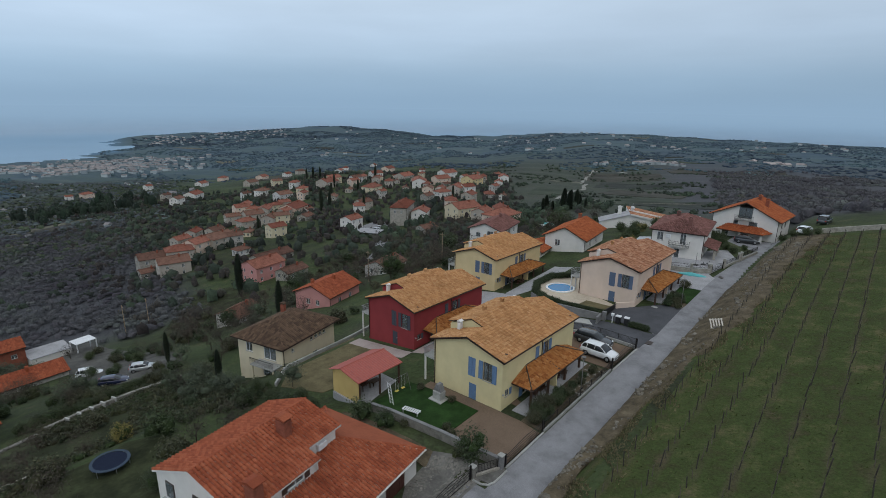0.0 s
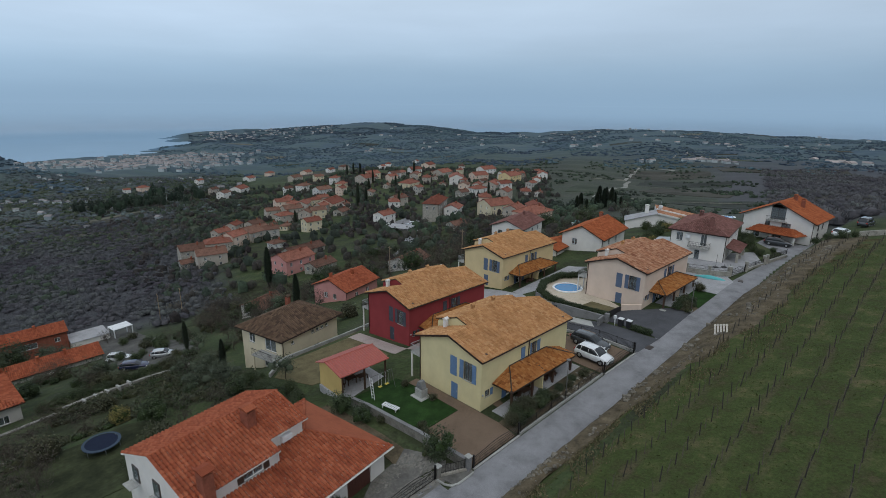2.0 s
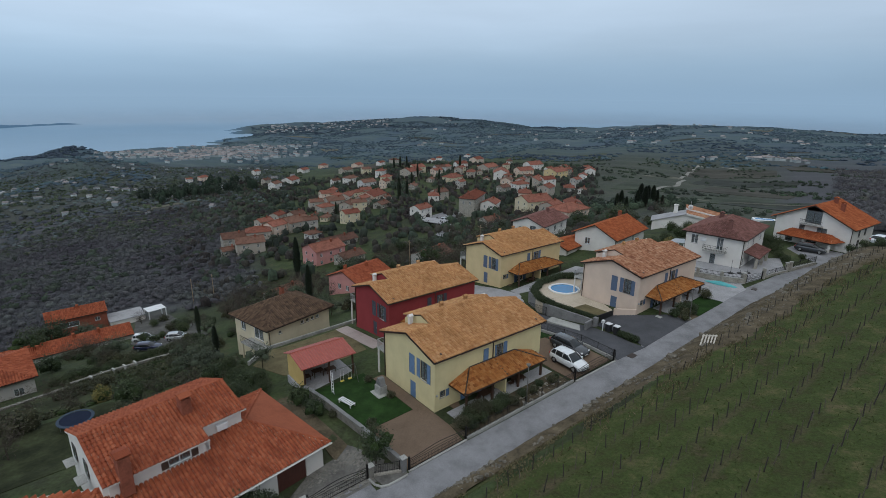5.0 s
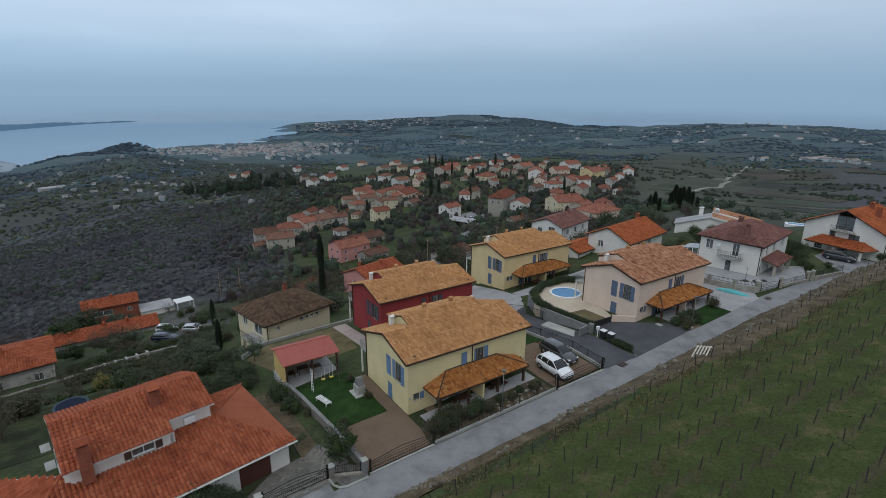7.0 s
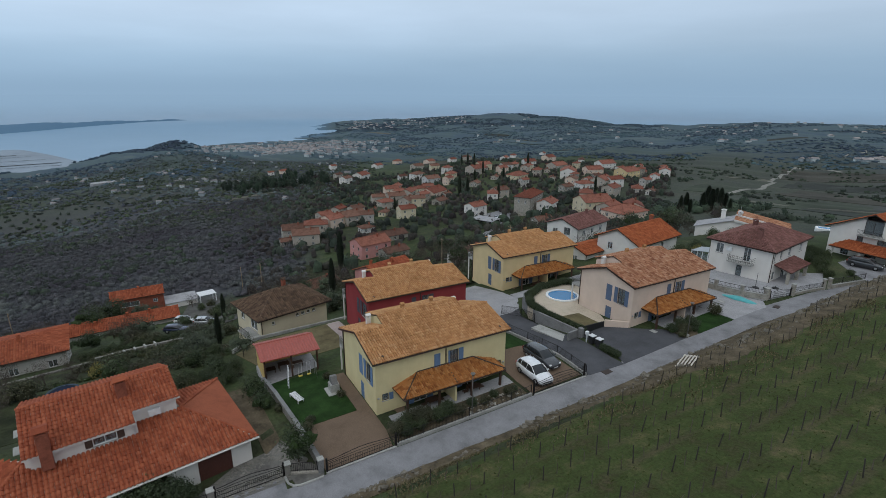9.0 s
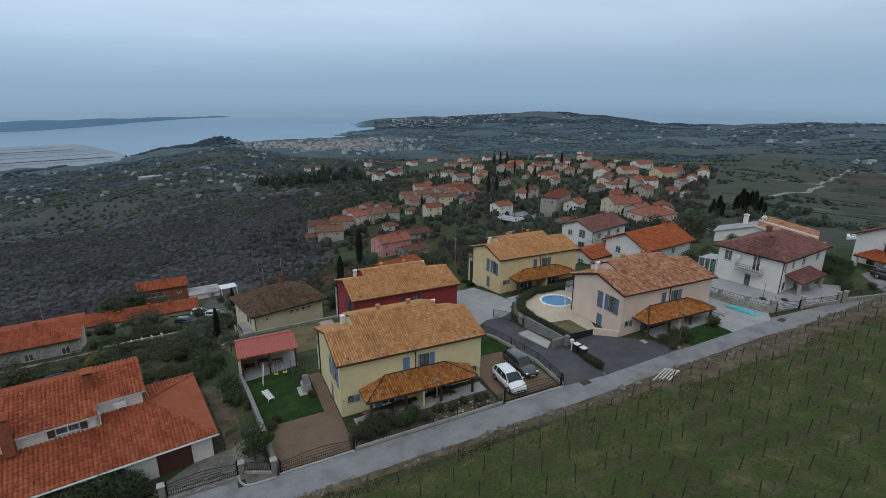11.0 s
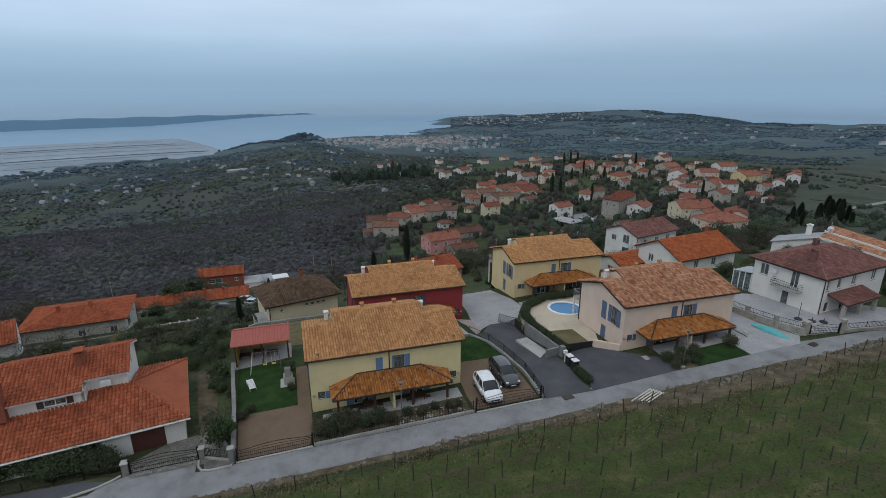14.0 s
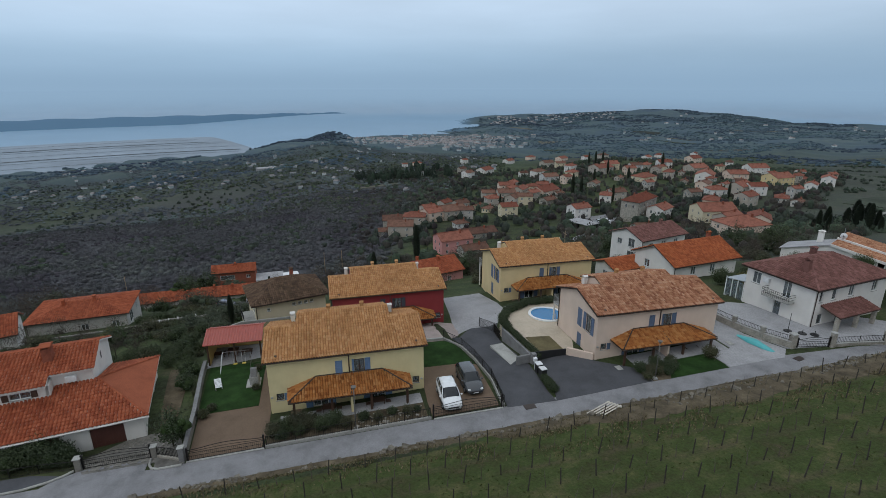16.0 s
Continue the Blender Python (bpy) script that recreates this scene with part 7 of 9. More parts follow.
# ---- cars ----
def car(x, y, rot, paint, label, L=4.4, W=1.8, H=1.5, estate=True, z=None):
    zz = gz(x, y) + 0.07 if z is None else z
    t = thing("car", pose(x, y, zz, 0, 0, rot), label, "car", "parked cars")
    k, s = L / 4.4, W / 1.8
    # lower body: place along the length, half width, sill, shoulder, rise of the middle
    low = ((-2.20, .66, .42, .70, .02), (-2.14, .80, .30, .92, .03), (-1.95, .87, .24, 1.00, .04), (-1.3, .90, .22, 1.00, .05), (0.0, .90, .22, .98, .05), (0.9, .90, .22, .97, .06), (1.35, .89, .23, .94, .08), (1.75, .86, .25, .86, .07), (2.02, .80, .28, .74, .05), (2.16, .70, .32, .60, .03), (2.20, .58, .38, .52, .02))
    g = Geo(True)
    for X, w, a, b, c in low:
        half = [(w * .84, a), (w * .97, a + .09), (w, (a + b) / 2), (w * .985, b - .10), (w * .90, b - .01), (w * .45, b + c)]
        g.v += [(X * k, p * s, q) for p, q in half] + [(X * k, -p * s, q) for p, q in reversed(half)]
    n = 12
    for i in range(len(low) - 1):
        g.f += [(i * n + j, (i + 1) * n + j, (i + 1) * n + (j + 1) % n, i * n + (j + 1) % n) for j in range(n)]
    g.f += [tuple(range(n)), tuple(reversed(range((len(low) - 1) * n, len(low) * n)))]
    body = part("body", g, paint, t)
    # glasshouse and the painted roof over it
    cab = ((-2.05 if estate else -1.75, .74, .66, 1.02), (-1.86 if estate else -1.5, .80, .66, H * .82), (-1.62, .82, .65, H * .945), (-.9, .83, .66, H * .99), (-.1, .83, .66, H), (.34, .82, .64, H * .965), (.72, .80, .62, H * .82), (1.22, .74, .66, .99))
    gl, roof = Geo(True), Geo(True)
    for X, w, rw, rz in cab:
        half = [(w, .94), ((w + rw) / 2 + .02, (.94 + rz) / 2), (rw, rz - .06), (rw * .72, rz)]
        gl.v += [(X * k, p * s, q) for p, q in half] + [(X * k, -p * s, q) for p, q in reversed(half)]
    for i in range(len(cab) - 1):
        gl.f += [(i * 8 + j, (i + 1) * 8 + j, (i + 1) * 8 + (j + 1) % 8, i * 8 + (j + 1) % 8) for j in range(8)]
    gl.f += [tuple(range(8)), tuple(reversed(range((len(cab) - 1) * 8, len(cab) * 8)))]
    part("glasshouse", gl, M["car_glass"], body, "dark wrap-round window glass")
    for X, w, rw, rz in cab[2:6]:
        roof.v += [(X * k, p * s, q) for p, q in ((rw + .012, rz - .075), (rw * .9, rz - .005), (rw * .4, rz + .022), (-rw * .4, rz + .022), (-rw * .9, rz - .005), (-rw - .012, rz - .075))]
    for i in range(3):
        roof.f += [(i * 6 + j, (i + 1) * 6 + j, (i + 1) * 6 + j + 1, i * 6 + j + 1) for j in range(5)]
    part("roof_panel", roof, paint, body)
    for sg in (1, -1):
        for X0, X1, r in ((1.16, .36, .035), (-.30, -.26, .03), (-1.28, -1.20, .04), (-1.98, -1.62, .05)):
            part("pillar", Geo().sweep([Vector((X0 * k, .80 * s * sg, .95)), Vector(((X0 + X1) / 2 * k, .755 * s * sg, (.95 + H) / 2 + .02)), Vector((X1 * k, .665 * s * sg, H * .955))], r, 6), paint, body)
        y0 = .90 * s * sg
        part("mirror", Geo().soft_box(.80 * k, .98 * k, min(y0, y0 + .19 * sg), max(y0, y0 + .19 * sg), .95, 1.09, .04), paint, body)
        part("headlight", Geo().soft_box(1.86 * k, 2.12 * k, min(.46 * sg, .74 * sg) * s, max(.46 * sg, .74 * sg) * s, .60, .765, .04), M["plastic"], body)
        part("tail_light", Geo().soft_box(-2.19 * k, -2.02 * k, min(.56 * sg, .83 * sg) * s, max(.56 * sg, .83 * sg) * s, .72, .96, .03), M["red_lamp"], body)
        part("sill", Geo().soft_box(-.95 * k, .98 * k, min(.80 * sg, .915 * sg) * s, max(.80 * sg, .915 * sg) * s, .20, .31, .02), M["black"], body)
        for wx in (-1.33 * k, 1.36 * k):
            wy = .79 * s * sg
            part("wheel_arch", Geo().tube((wx, wy - .06, .35), (wx, wy + .108 * sg + .01, .35), .385, seg=18), M["black"], body)
            wh = part("wheel", Geo(True).tube((wx, wy - .10, .32), (wx, wy + .125 * sg, .32), .32, seg=18), M["tyre"], t)
            part("rim", Geo().tube((wx, wy + .12 * sg, .32), (wx, wy + .145 * sg, .32), .21, .17, 12), M["steel"], wh)
    part("grille", Geo().soft_box(2.12 * k, 2.225 * k, -.46 * s, .46 * s, .46, .58, .02), M["black"], body)
    part("air_intake", Geo().soft_box(2.10 * k, 2.215 * k, -.55 * s, .55 * s, .27, .38, .02), M["black"], body)
    part("number_plate", Geo().soft_box(2.19 * k, 2.24 * k, -.26, .26, .385, .475, .01), M["plastic"], body)
    return t


car(2.3, 16.75, -2, M["car_white"], "white estate car parked behind the iron gate", 4.4, 1.85, 1.58)
car(0.3, 19.35, 0, M["car_dark"], "dark grey estate car beside the white one", 4.7, 1.85, 1.55)
car(-70.5, -9.6, 62, M["car_silver"], "silver hatchback on a gravel yard", 4.1, estate=True)
car(-92.0, -13.0, 60, M["car_white"], "white people carrier beside the farm row", 4.8, H=1.75)
car(-67.6, -15.0, 60, M["car_blue"], "navy blue estate car by the hedge", 4.6)
car(4.6, 80.5, 10, M["car_dark"], "black estate car before the head house", 4.7)
car(13.8, 81.0, 80, M["car_white"], "white hatchback seen past a bush", 4.2, H=1.45)
car(15.8, 92.5, 80, M["car_dark"], "dark off-road car on the lane", 4.5, H=1.8)
for i, (x, y, r, p) in enumerate(((-164.0, 131.0, 20, "car_silver"), (-166.0, 127.5, 20, "car_dark"), (-172.0, 140.0, 30, "car_white"), (-169.0, 134.5, 20, "car_silver"))):
    car(x, y, r, M[p], "small parked car on the village square", 4.2)

# ---- garden things ----
def bin_box(x, y, rot):
    b = thing("waste_bin", pose(x, y, gz(x, y) + 0.07, 0, 0, rot), "dark wheeled bin with a pale lid beside the drive", "bin", "bins by the drive")
    part("body", Geo().prism(((-.26, 0.08), (.26, 0.08), (.32, 1.0), (-.32, 1.0)), "y", -.3, .3), M["black"], b)
    part("lid", Geo().soft_box(-.36, .36, -.34, .34, 1.0, 1.12, .04), M["plastic"], b)
    for s in (-.24, .24):
        part("wheel", Geo().tube((s - .04, .3, .1), (s + .04, .3, .1), .1, seg=10), M["tyre"], b)


bin_box(0.35, 26.75, 5)
bin_box(1.5, 26.7, 5)
post = thing("letterbox_post", pose(-0.45, 26.7, gz(-0.45, 26.7)), "white letterbox post beside the bins", "letterbox")
part("post", Geo().box(-.05, .05, -.05, .05, -.2, 1.3), M["plastic"], post)
part("box", Geo().soft_box(-.16, .16, -.2, .2, 1.0, 1.4, .03), M["plastic"], post)


def pallet(x, y):
    p = thing("timber_pallet", pose(x, y, gz(x, y) + 0.18, 4, -14, 18), "weathered timber pallet leaning on the bank", "pallet")
    for i in range(5):
        part("board", Geo().soft_box(-.7 + i * .3, -.7 + i * .3 + .15, -1.3, 1.3, .12, .15, .008), M["pale_wood"], p)
    for yy in (-1.25, 1.1):
        part("bearer", Geo().soft_box(-.75, .7, yy, yy + .14, 0, .12, .008), M["pale_wood"], p)


pallet(12.0, 27.2)


def trampoline(x, y):
    t = thing("trampoline", pose(x, y, gz(x, y)) @ Matrix.Diagonal((.8, .8, .9, 1)), "round garden trampoline with a dark blue mat", "trampoline")
    n = 28
    ring = Geo(True)
    for i in range(n):
        a, b = 2 * math.pi * i / n, 2 * math.pi * (i + 1) / n
        ring.poly((2.05 * math.cos(a), 2.05 * math.sin(a), .93), (2.05 * math.cos(b), 2.05 * math.sin(b), .93), (1.72 * math.cos(b), 1.72 * math.sin(b), .95), (1.72 * math.cos(a), 1.72 * math.sin(a), .95))
        ring.poly((2.05 * math.cos(b), 2.05 * math.sin(b), .93), (2.05 * math.cos(a), 2.05 * math.sin(a), .93), (2.05 * math.cos(a), 2.05 * math.sin(a), .85), (2.05 * math.cos(b), 2.05 * math.sin(b), .85))
    part("padding", ring, M["grey_pad"], t, "grey padded rim")
    mt = Geo()
    mt.v = [(1.73 * math.cos(2 * math.pi * i / n), 1.73 * math.sin(2 * math.pi * i / n), .90) for i in range(n)]
    mt.f = [tuple(range(n))]
    part("jumping_mat", mt, M["navy"], t)
    for i in range(6):
        a = math.pi * i / 3
        part("leg", Geo().tube((1.9 * math.cos(a), 1.9 * math.sin(a), -.25), (1.95 * math.cos(a), 1.95 * math.sin(a), .87), .03, seg=6), M["steel"], t)


trampoline(-25.0, -26.7)


def play_things():
    z = gz(-9.0, -4.5) + 0.06
    f = thing("climbing_ladder", pose(-9.6, -5.6, z), "white timber climbing ladder with a swing beam", "play frame")
    for s in (-.22, .22):
        part("rail", Geo().tube((s, 0, 0), (s - 0.8, 0.3, 2.0), .03, seg=6), M["plastic"], f)
    for i in range(7):
        q = (i + .5) / 7
        part("rung", Geo().tube((-.24 - .8 * q, .3 * q, 2 * q), (.24 - .8 * q, .3 * q, 2 * q), .025, seg=6), M["plastic"], f)
    part("beam", Geo().tube((-.8, .3, 2.0), (-.8, 3.0, 2.0), .025, seg=6), M["lamp_grey"], f)
    for s in (-.5, .5):
        part("leg", Geo().tube((-.8, 3.0, 2.0), (-.8 + s, 3.1, 0), .022, seg=6), M["lamp_grey"], f)
    for yy in (1.3, 2.2):
        part("swing_rope", Geo().tube((-.8, yy, 2.0), (-.8, yy, .5), .012, seg=4).tube((-.8, yy + .35, 2.0), (-.8, yy + .35, .5), .012, seg=4), M["plastic"], f)
        part("swing_seat", Geo().soft_box(-.95, -.65, yy - .03, yy + .38, .46, .52, .02), M["yellow_plastic"], f)
    b = thing("sun_lounger", pose(-7.0, -5.4, z, 0, 0, 14), "pale slatted sun lounger on the lawn", "lounger")
    for i in range(8):
        part("slat", Geo().soft_box(-.95 + i * .24, -.78 + i * .24, -.33, .33, .32, .36, .008), M["plastic"], b)
    for sx in (-.8, .8):
        for sy in (-.3, .3):
            part("leg", Geo().box(sx - .03, sx + .03, sy - .03, sy + .03, 0, .32), M["plastic"], b)
    g = thing("brick_barbecue", pose(-6.6, -1.75, gz(-6.6, -1.75) + .05), "pale masonry barbecue with a small urn", "barbecue")
    part("base", Geo().soft_box(-.5, .5, -.45, .45, 0, .9, .03), M["concrete"], g)
    part("hood", Geo().prism(((-.5, .95), (.5, .95), (.2, 1.7), (-.2, 1.7)), "y", -.3, .3), M["concrete_dark"], g)
    part("slab", Geo().soft_box(-.8, .9, -.8, .6, -.05, .06, .02), M["concrete"], g)


play_things()


def tarp():
    g = Geo(True)
    n = 14
    for i in range(n + 1):
        x = 4.4 * i / n
        w = .55 * math.sin(math.pi * min(1, max(0, (i + .6) / (n + 1.2)))) ** .6
        for k in range(7):
            t = math.pi * k / 6
            g.v.append((x, w * math.cos(t), .02 + .42 * math.sin(t) * math.sin(math.pi * (i + .4) / (n + .8)) + .03 * math.sin(3 * x + k)))
    for i in range(n):
        g.f += [(i * 7 + k, (i + 1) * 7 + k, (i + 1) * 7 + k + 1, i * 7 + k + 1) for k in range(6)]
    # a heaped tarpaulin only, with nothing modelled under it
    t = thing("covered_boat", pose(0.5, 50.6, gz(1.5, 50.8) + .06, 0, 0, 10), "turquoise tarpaulin heaped beside a wall", "boat")
    part("cover", g, M["turquoise"], t)


tarp()
for x, y, r in ((6.6, 52.6, 10), (5.7, 23.6, 0)):
    d = thing("drain_grate", pose(x, y, float(road_z(y)) + .085, 0, 0, r), "dark iron drain grate set in the lane", "drain")
    part("plate", Geo().soft_box(-.35, .35, -.55, .55, -.05, .015, .004), M["gutter"], d)
for x, y in ((2.35, 34.75), (1.7, 48.6)):
    d = thing("cover_plate", pose(x, y, gz(x, y) + .085), "pale concrete cover plate in the yard", "cover plate")
    part("plate", Geo().soft_box(-.4, .4, -.3, .3, -.05, .02, .005), M["concrete"], d)


def patio_set(x, y, z, rot=0):
    t = thing("patio_table", pose(x, y, z, 0, 0, rot), "small dark patio table under the porch", "table")
    part("top", Geo().soft_box(-.45, .45, -.6, .6, .70, .74, .015), M["brown_wood"], t)
    for sx in (-.38, .38):
        for sy in (-.5, .5):
            part("leg", Geo().box(sx - .03, sx + .03, sy - .03, sy + .03, 0, .7), M["brown_wood"], t)
    for k in (-1, 1):
        c = thing("patio_chair", pose(x, y + k * .95, z, 0, 0, rot + 90 * k), "dark patio chair under the porch", "chair", "porch chairs")
        part("seat", Geo().soft_box(-.22, .22, -.22, .22, .42, .46, .01), M["brown_wood"], c)
        part("backrest", Geo().soft_box(-.26, -.22, -.22, .22, .46, .88, .01), M["brown_wood"], c)
        for sx in (-.19, .19):
            for sy in (-.19, .19):
                part("leg", Geo().box(sx - .02, sx + .02, sy - .02, sy + .02, 0, .42), M["brown_wood"], c)


patio_set(0.9, 5.6, 0.07)
patio_set(0.9, 10.2, 0.07)
patio_set(1.2, 44.2, 1.29)
patio_set(-21.3, 36.5, -1.3)
for i, x in enumerate((1.6, 2.6, 3.3)):
    p = thing("parasol_stand", pose(x, 56.3 + i * .9, gz(x, 56.3 + i * .9) + .08), "dark parasol stand on the forecourt", "parasol stand")
    part("base", Geo().tube((0, 0, 0), (0, 0, .1), .45, .4, 14), M["black"], p)
    part("pole", Geo().tube((0, 0, .1), (0, 0, 2.2 if i == 0 else .5), .03, seg=8), M["black"], p)
for x, y in ((-133.0, 6.0), (-132.0, 12.0), (-80.0, 52.0), (-60.0, 60.0), (-112.0, -50.0)):
    p = thing("utility_pole", pose(x, y, gz(x, y)), "grey timber utility pole on the slope", "utility pole", "utility poles")
    part("pole", Geo().tube((0, 0, -.6), (0, 0, 9.0), .14, .09, 8), M["wood"], p)
    part("crossarm", Geo().box(-.8, .8, -.05, .05, 8.4, 8.52), M["wood"], p)
# white frame and pale lean-tos beside the brick farmhouse
sh = thing("lean_to", pose(-131.5, -12.6, gz(-131.5, -12.6), 0, 0, 4), "pale corrugated lean-to beside the farm", "shed")
part("roof", Geo().slab(((3, -4.5, 2.3), (3, 4.5, 2.3), (-3, 4.5, 2.8), (-3, -4.5, 2.8)), .1), M["paving"], sh)
part("wall", Geo().box(2.6, 2.8, -4.3, 4.3, -2.0, 2.25).box(-2.8, 2.6, -4.3, -4.1, -2, 2.25).box(-2.8, 2.6, 4.1, 4.3, -2, 2.25), M["white"], sh)
pf = thing("white_frame", pose(-128.5, -5.4, gz(-128.5, -5.4), 0, 0, 10), "white metal pergola frame on a yard", "pergola")
for sx in (-1.8, 1.8):
    for sy in (-2.3, 2.3):
        part("post", Geo().box(sx - .12, sx + .12, sy - .12, sy + .12, -1, 3), M["plastic"], pf)
part("canopy", Geo().soft_box(-2.0, 2.0, -2.5, 2.5, 2.9, 3.05, .05), M["plastic"], pf)
drape("yard", ((-136, -2), (-118, -2), (-92, 1), (-68, -3), (-60, -10), (-66, -15), (-90, -16), (-112, -13), (-134, -10)), M["yard"], 0.15, 4.0, "pale gravel farmyard", "yard", thick=0.6)

# ---- vineyard ----
def vineyard():
    rows_x = [13.35 + 2.29 * i for i in range(18)]
    stakes, vines = [], Geo()
    base = None
    for i, x in enumerate(rows_x):
        y = -52.0 + (i % 3) * 0.7
        while y < 76:
            yy = y + random.uniform(-.15, .15)
            xx = x + random.uniform(-.07, .07)
            z = gz(xx, yy)
            hgt = random.uniform(0.9, 1.5)
            stakes.append((xx, yy, z, hgt, random.uniform(-6, 6), random.uniform(-6, 6)))
            for k in range(1):
                vy = yy + 1.15 * (k + 1)
                vx = x + random.uniform(-.06, .06)
                vz = gz(vx, vy)
                top = Vector((vx + random.uniform(-.08, .08), vy + random.uniform(-.1, .1), vz + random.uniform(.55, .85)))
                vines.tube((vx, vy, vz - .05), top, .034, .022, 5, False)
                for _ in range(2):
                    vines.tube(top, top + Vector((random.uniform(-.15, .15), random.uniform(-.25, .25), random.uniform(.15, .5))), .014, .008, 4, False)
            y += 2.3
    v = thing("vineyard_trellis", pose(0, 0, 0), "rows of bare winter vines beside slim stakes", "vineyard")
    part("vine_wood", vines, M["vine_bark"], v, kind="stuff")
    g = Geo().tube((0, 0, -.3), (0, 0, 1), 0.046, .038, 5)
    me = bpy.data.meshes.new("stake")
    me.from_pydata(g.v, [], g.f)
    me.materials.append(M["stake"])
    stakes.sort(key=lambda s: s[0])
    rest = Geo()
    for i, (x, y, z, hh, rx, ry) in enumerate(stakes):
        m = pose(x, y, z, rx, ry, 0) @ Matrix.Diagonal((1, 1, hh, 1))
        if i < 290:
            ob = new("stake", me)
            ob.parent = v
            ob.matrix_basis = m
        else:
            k = len(rest.v)
            rest.v += [tuple(m @ Vector(q)) for q in g.v]
            rest.f += [tuple(k + j for j in f) for f in g.f]
    part("stake", rest, M["stake"], v, kind="stuff")


vineyard()
drape("vineyard_ground", ((11.0, -58), (56, -58), (56, 77), (17.6, 77), (16.0, 60), (14.4, 30), (12.9, 20), (10.6, 9), (9.8, 0), (10.3, -12)), M["vine_turf"], 0.03, 1.6, "green winter turf with brown strips under the vines", "turf")


def vineyard_grass(count=60000):
    """Tufts of rough grass between the rows."""
    rng = np.random.default_rng(17)
    x, y = rng.uniform(10.6, 50, count), rng.uniform(-57, 76, count)
    keep = np.sin(x * .9 + 1.7 * np.sin(y * .23)) * np.cos(y * .6 + np.sin(x * .7)) + rng.normal(0, .6, count) > -.25
    keep &= x > np.interp(y, (-12, 0, 10, 20, 30, 77), (11.1, 10.8, 11.7, 13.6, 15.2, 17.0))
    x, y = x[keep], y[keep]
    n = len(x)
    z = land_z(x, y) + .02
    a, h, w = rng.uniform(0, 6.283, n), rng.uniform(.04, .13, n), rng.uniform(.03, .09, n)
    lean = rng.normal(0, .09, (n, 2))
    v = np.stack((np.stack((x - np.cos(a) * w, y - np.sin(a) * w, z), 1), np.stack((x + np.cos(a) * w, y + np.sin(a) * w, z), 1), np.stack((x + lean[:, 0], y + lean[:, 1], z + h), 1)), 1).reshape(-1, 3)
    tagged(mesh_ob("vineyard_grass", v.tolist(), np.arange(3 * n).reshape(-1, 3).tolist(), M["tuft"]), "rough tufts of winter grass in the vineyard", "grass", kind="stuff")


vineyard_grass()

# ---- village ----
def polar(a, r):
    a -= FAR_TURN * float(smooth_step(500, 1100, r))
    return HUB[0] + r * math.cos(radians(a)), HUB[1] + r * math.sin(radians(a))


WALLS = ("white", "cream", "old_plaster", "pinkish", "white", "grey_stucco")


def village_house(x, y, w, rot, wall, roof, d=None, storeys=2, kind="gable", label=None, drop=0.0):
    d = d or w * 0.74
    H = 3.0 * storeys
    z = gz(x, y) - drop
    wins = []
    for s in range(storeys):
        n = max(2, int(w / 4))
        for i in range(n):
            u = -w / 2 + w * (i + .5) / n
            wins.append(("f", u, 0.9 + 2.7 * s, 1.0, 1.3))
        for u in (-d * .22, d * .22):
            wins.append(("l", u, 0.9 + 2.7 * s, 0.9, 1.3))
    colour = {"white": "white", "old_plaster": "grey-brown", "pale_plaster": "dull white", "cream": "cream", "grey_stucco": "grey", "pinkish": "peach", "yellow2": "yellow", "rose": "rose-red", "stone": "stone"}[wall]
    lab = label or "%s village house with a %s clay tile roof" % (colour, "red" if roof == "far_tile" else "weathered")
    cottage(pose(x, y, z, 0, 0, rot), w, d, H, d * 0.22, kind, M[wall], M[roof], lab, wins, ((d * .12, w * .2, .9),), 0.4, 3.5, group="village houses")


TONES = {"w": "white", "c": "cream", "o": "old_plaster", "g": "grey_stucco", "p": "pinkish", "d": "pale_plaster", "s": "stone", "y": "yellow2"}
SITES = []


def village_row(rows):
    """Houses of one quarter: place, length, turn, and the tones of wall and roof."""
    for i, (x, y, w, r, tone) in enumerate(rows):
        SITES.append((x, y))
        village_house(x, y, w, r, TONES[tone[0]], "far_tile" if tone[1] == "f" else "far_tile_old", storeys=1 if w < 7.5 or (tone[0] == "s" and i % 2) else 2, kind="hip" if i % 4 == 3 else "gable")


# upper village, along the ridge
village_row((
    (-356, 243, 17.0, 15, "of"),
    (-372, 261, 13.5, 1, "cf"),
    (-770, 577, 17.0, 32, "wf"),
    (-902, 697, 17.0, 45, "wf"),
    (-360, 279, 10.4, -7, "do"),
    (-382, 324, 12.4, -14, "wf"),
    (-336, 283, 10.0, 45, "oo"),
    (-303, 249, 15.4, 18, "cf"),
    (-508, 459, 17.0, 14, "pf"),
    (-346, 330, 17.0, 9, "of"),
    (-289, 292, 17.0, 45, "wf"),
    (-401, 415, 9.6, 45, "wo"),
    (-321, 239, 6.9, 35, "oo"),
    (-241, 187, 10.2, 4, "oo"),
    (-691, 414, 12.4, 14, "wf"),
    (-745, 475, 15.4, 4, "oo"),
    (-960, 831, 17.0, 34, "wf"),
))
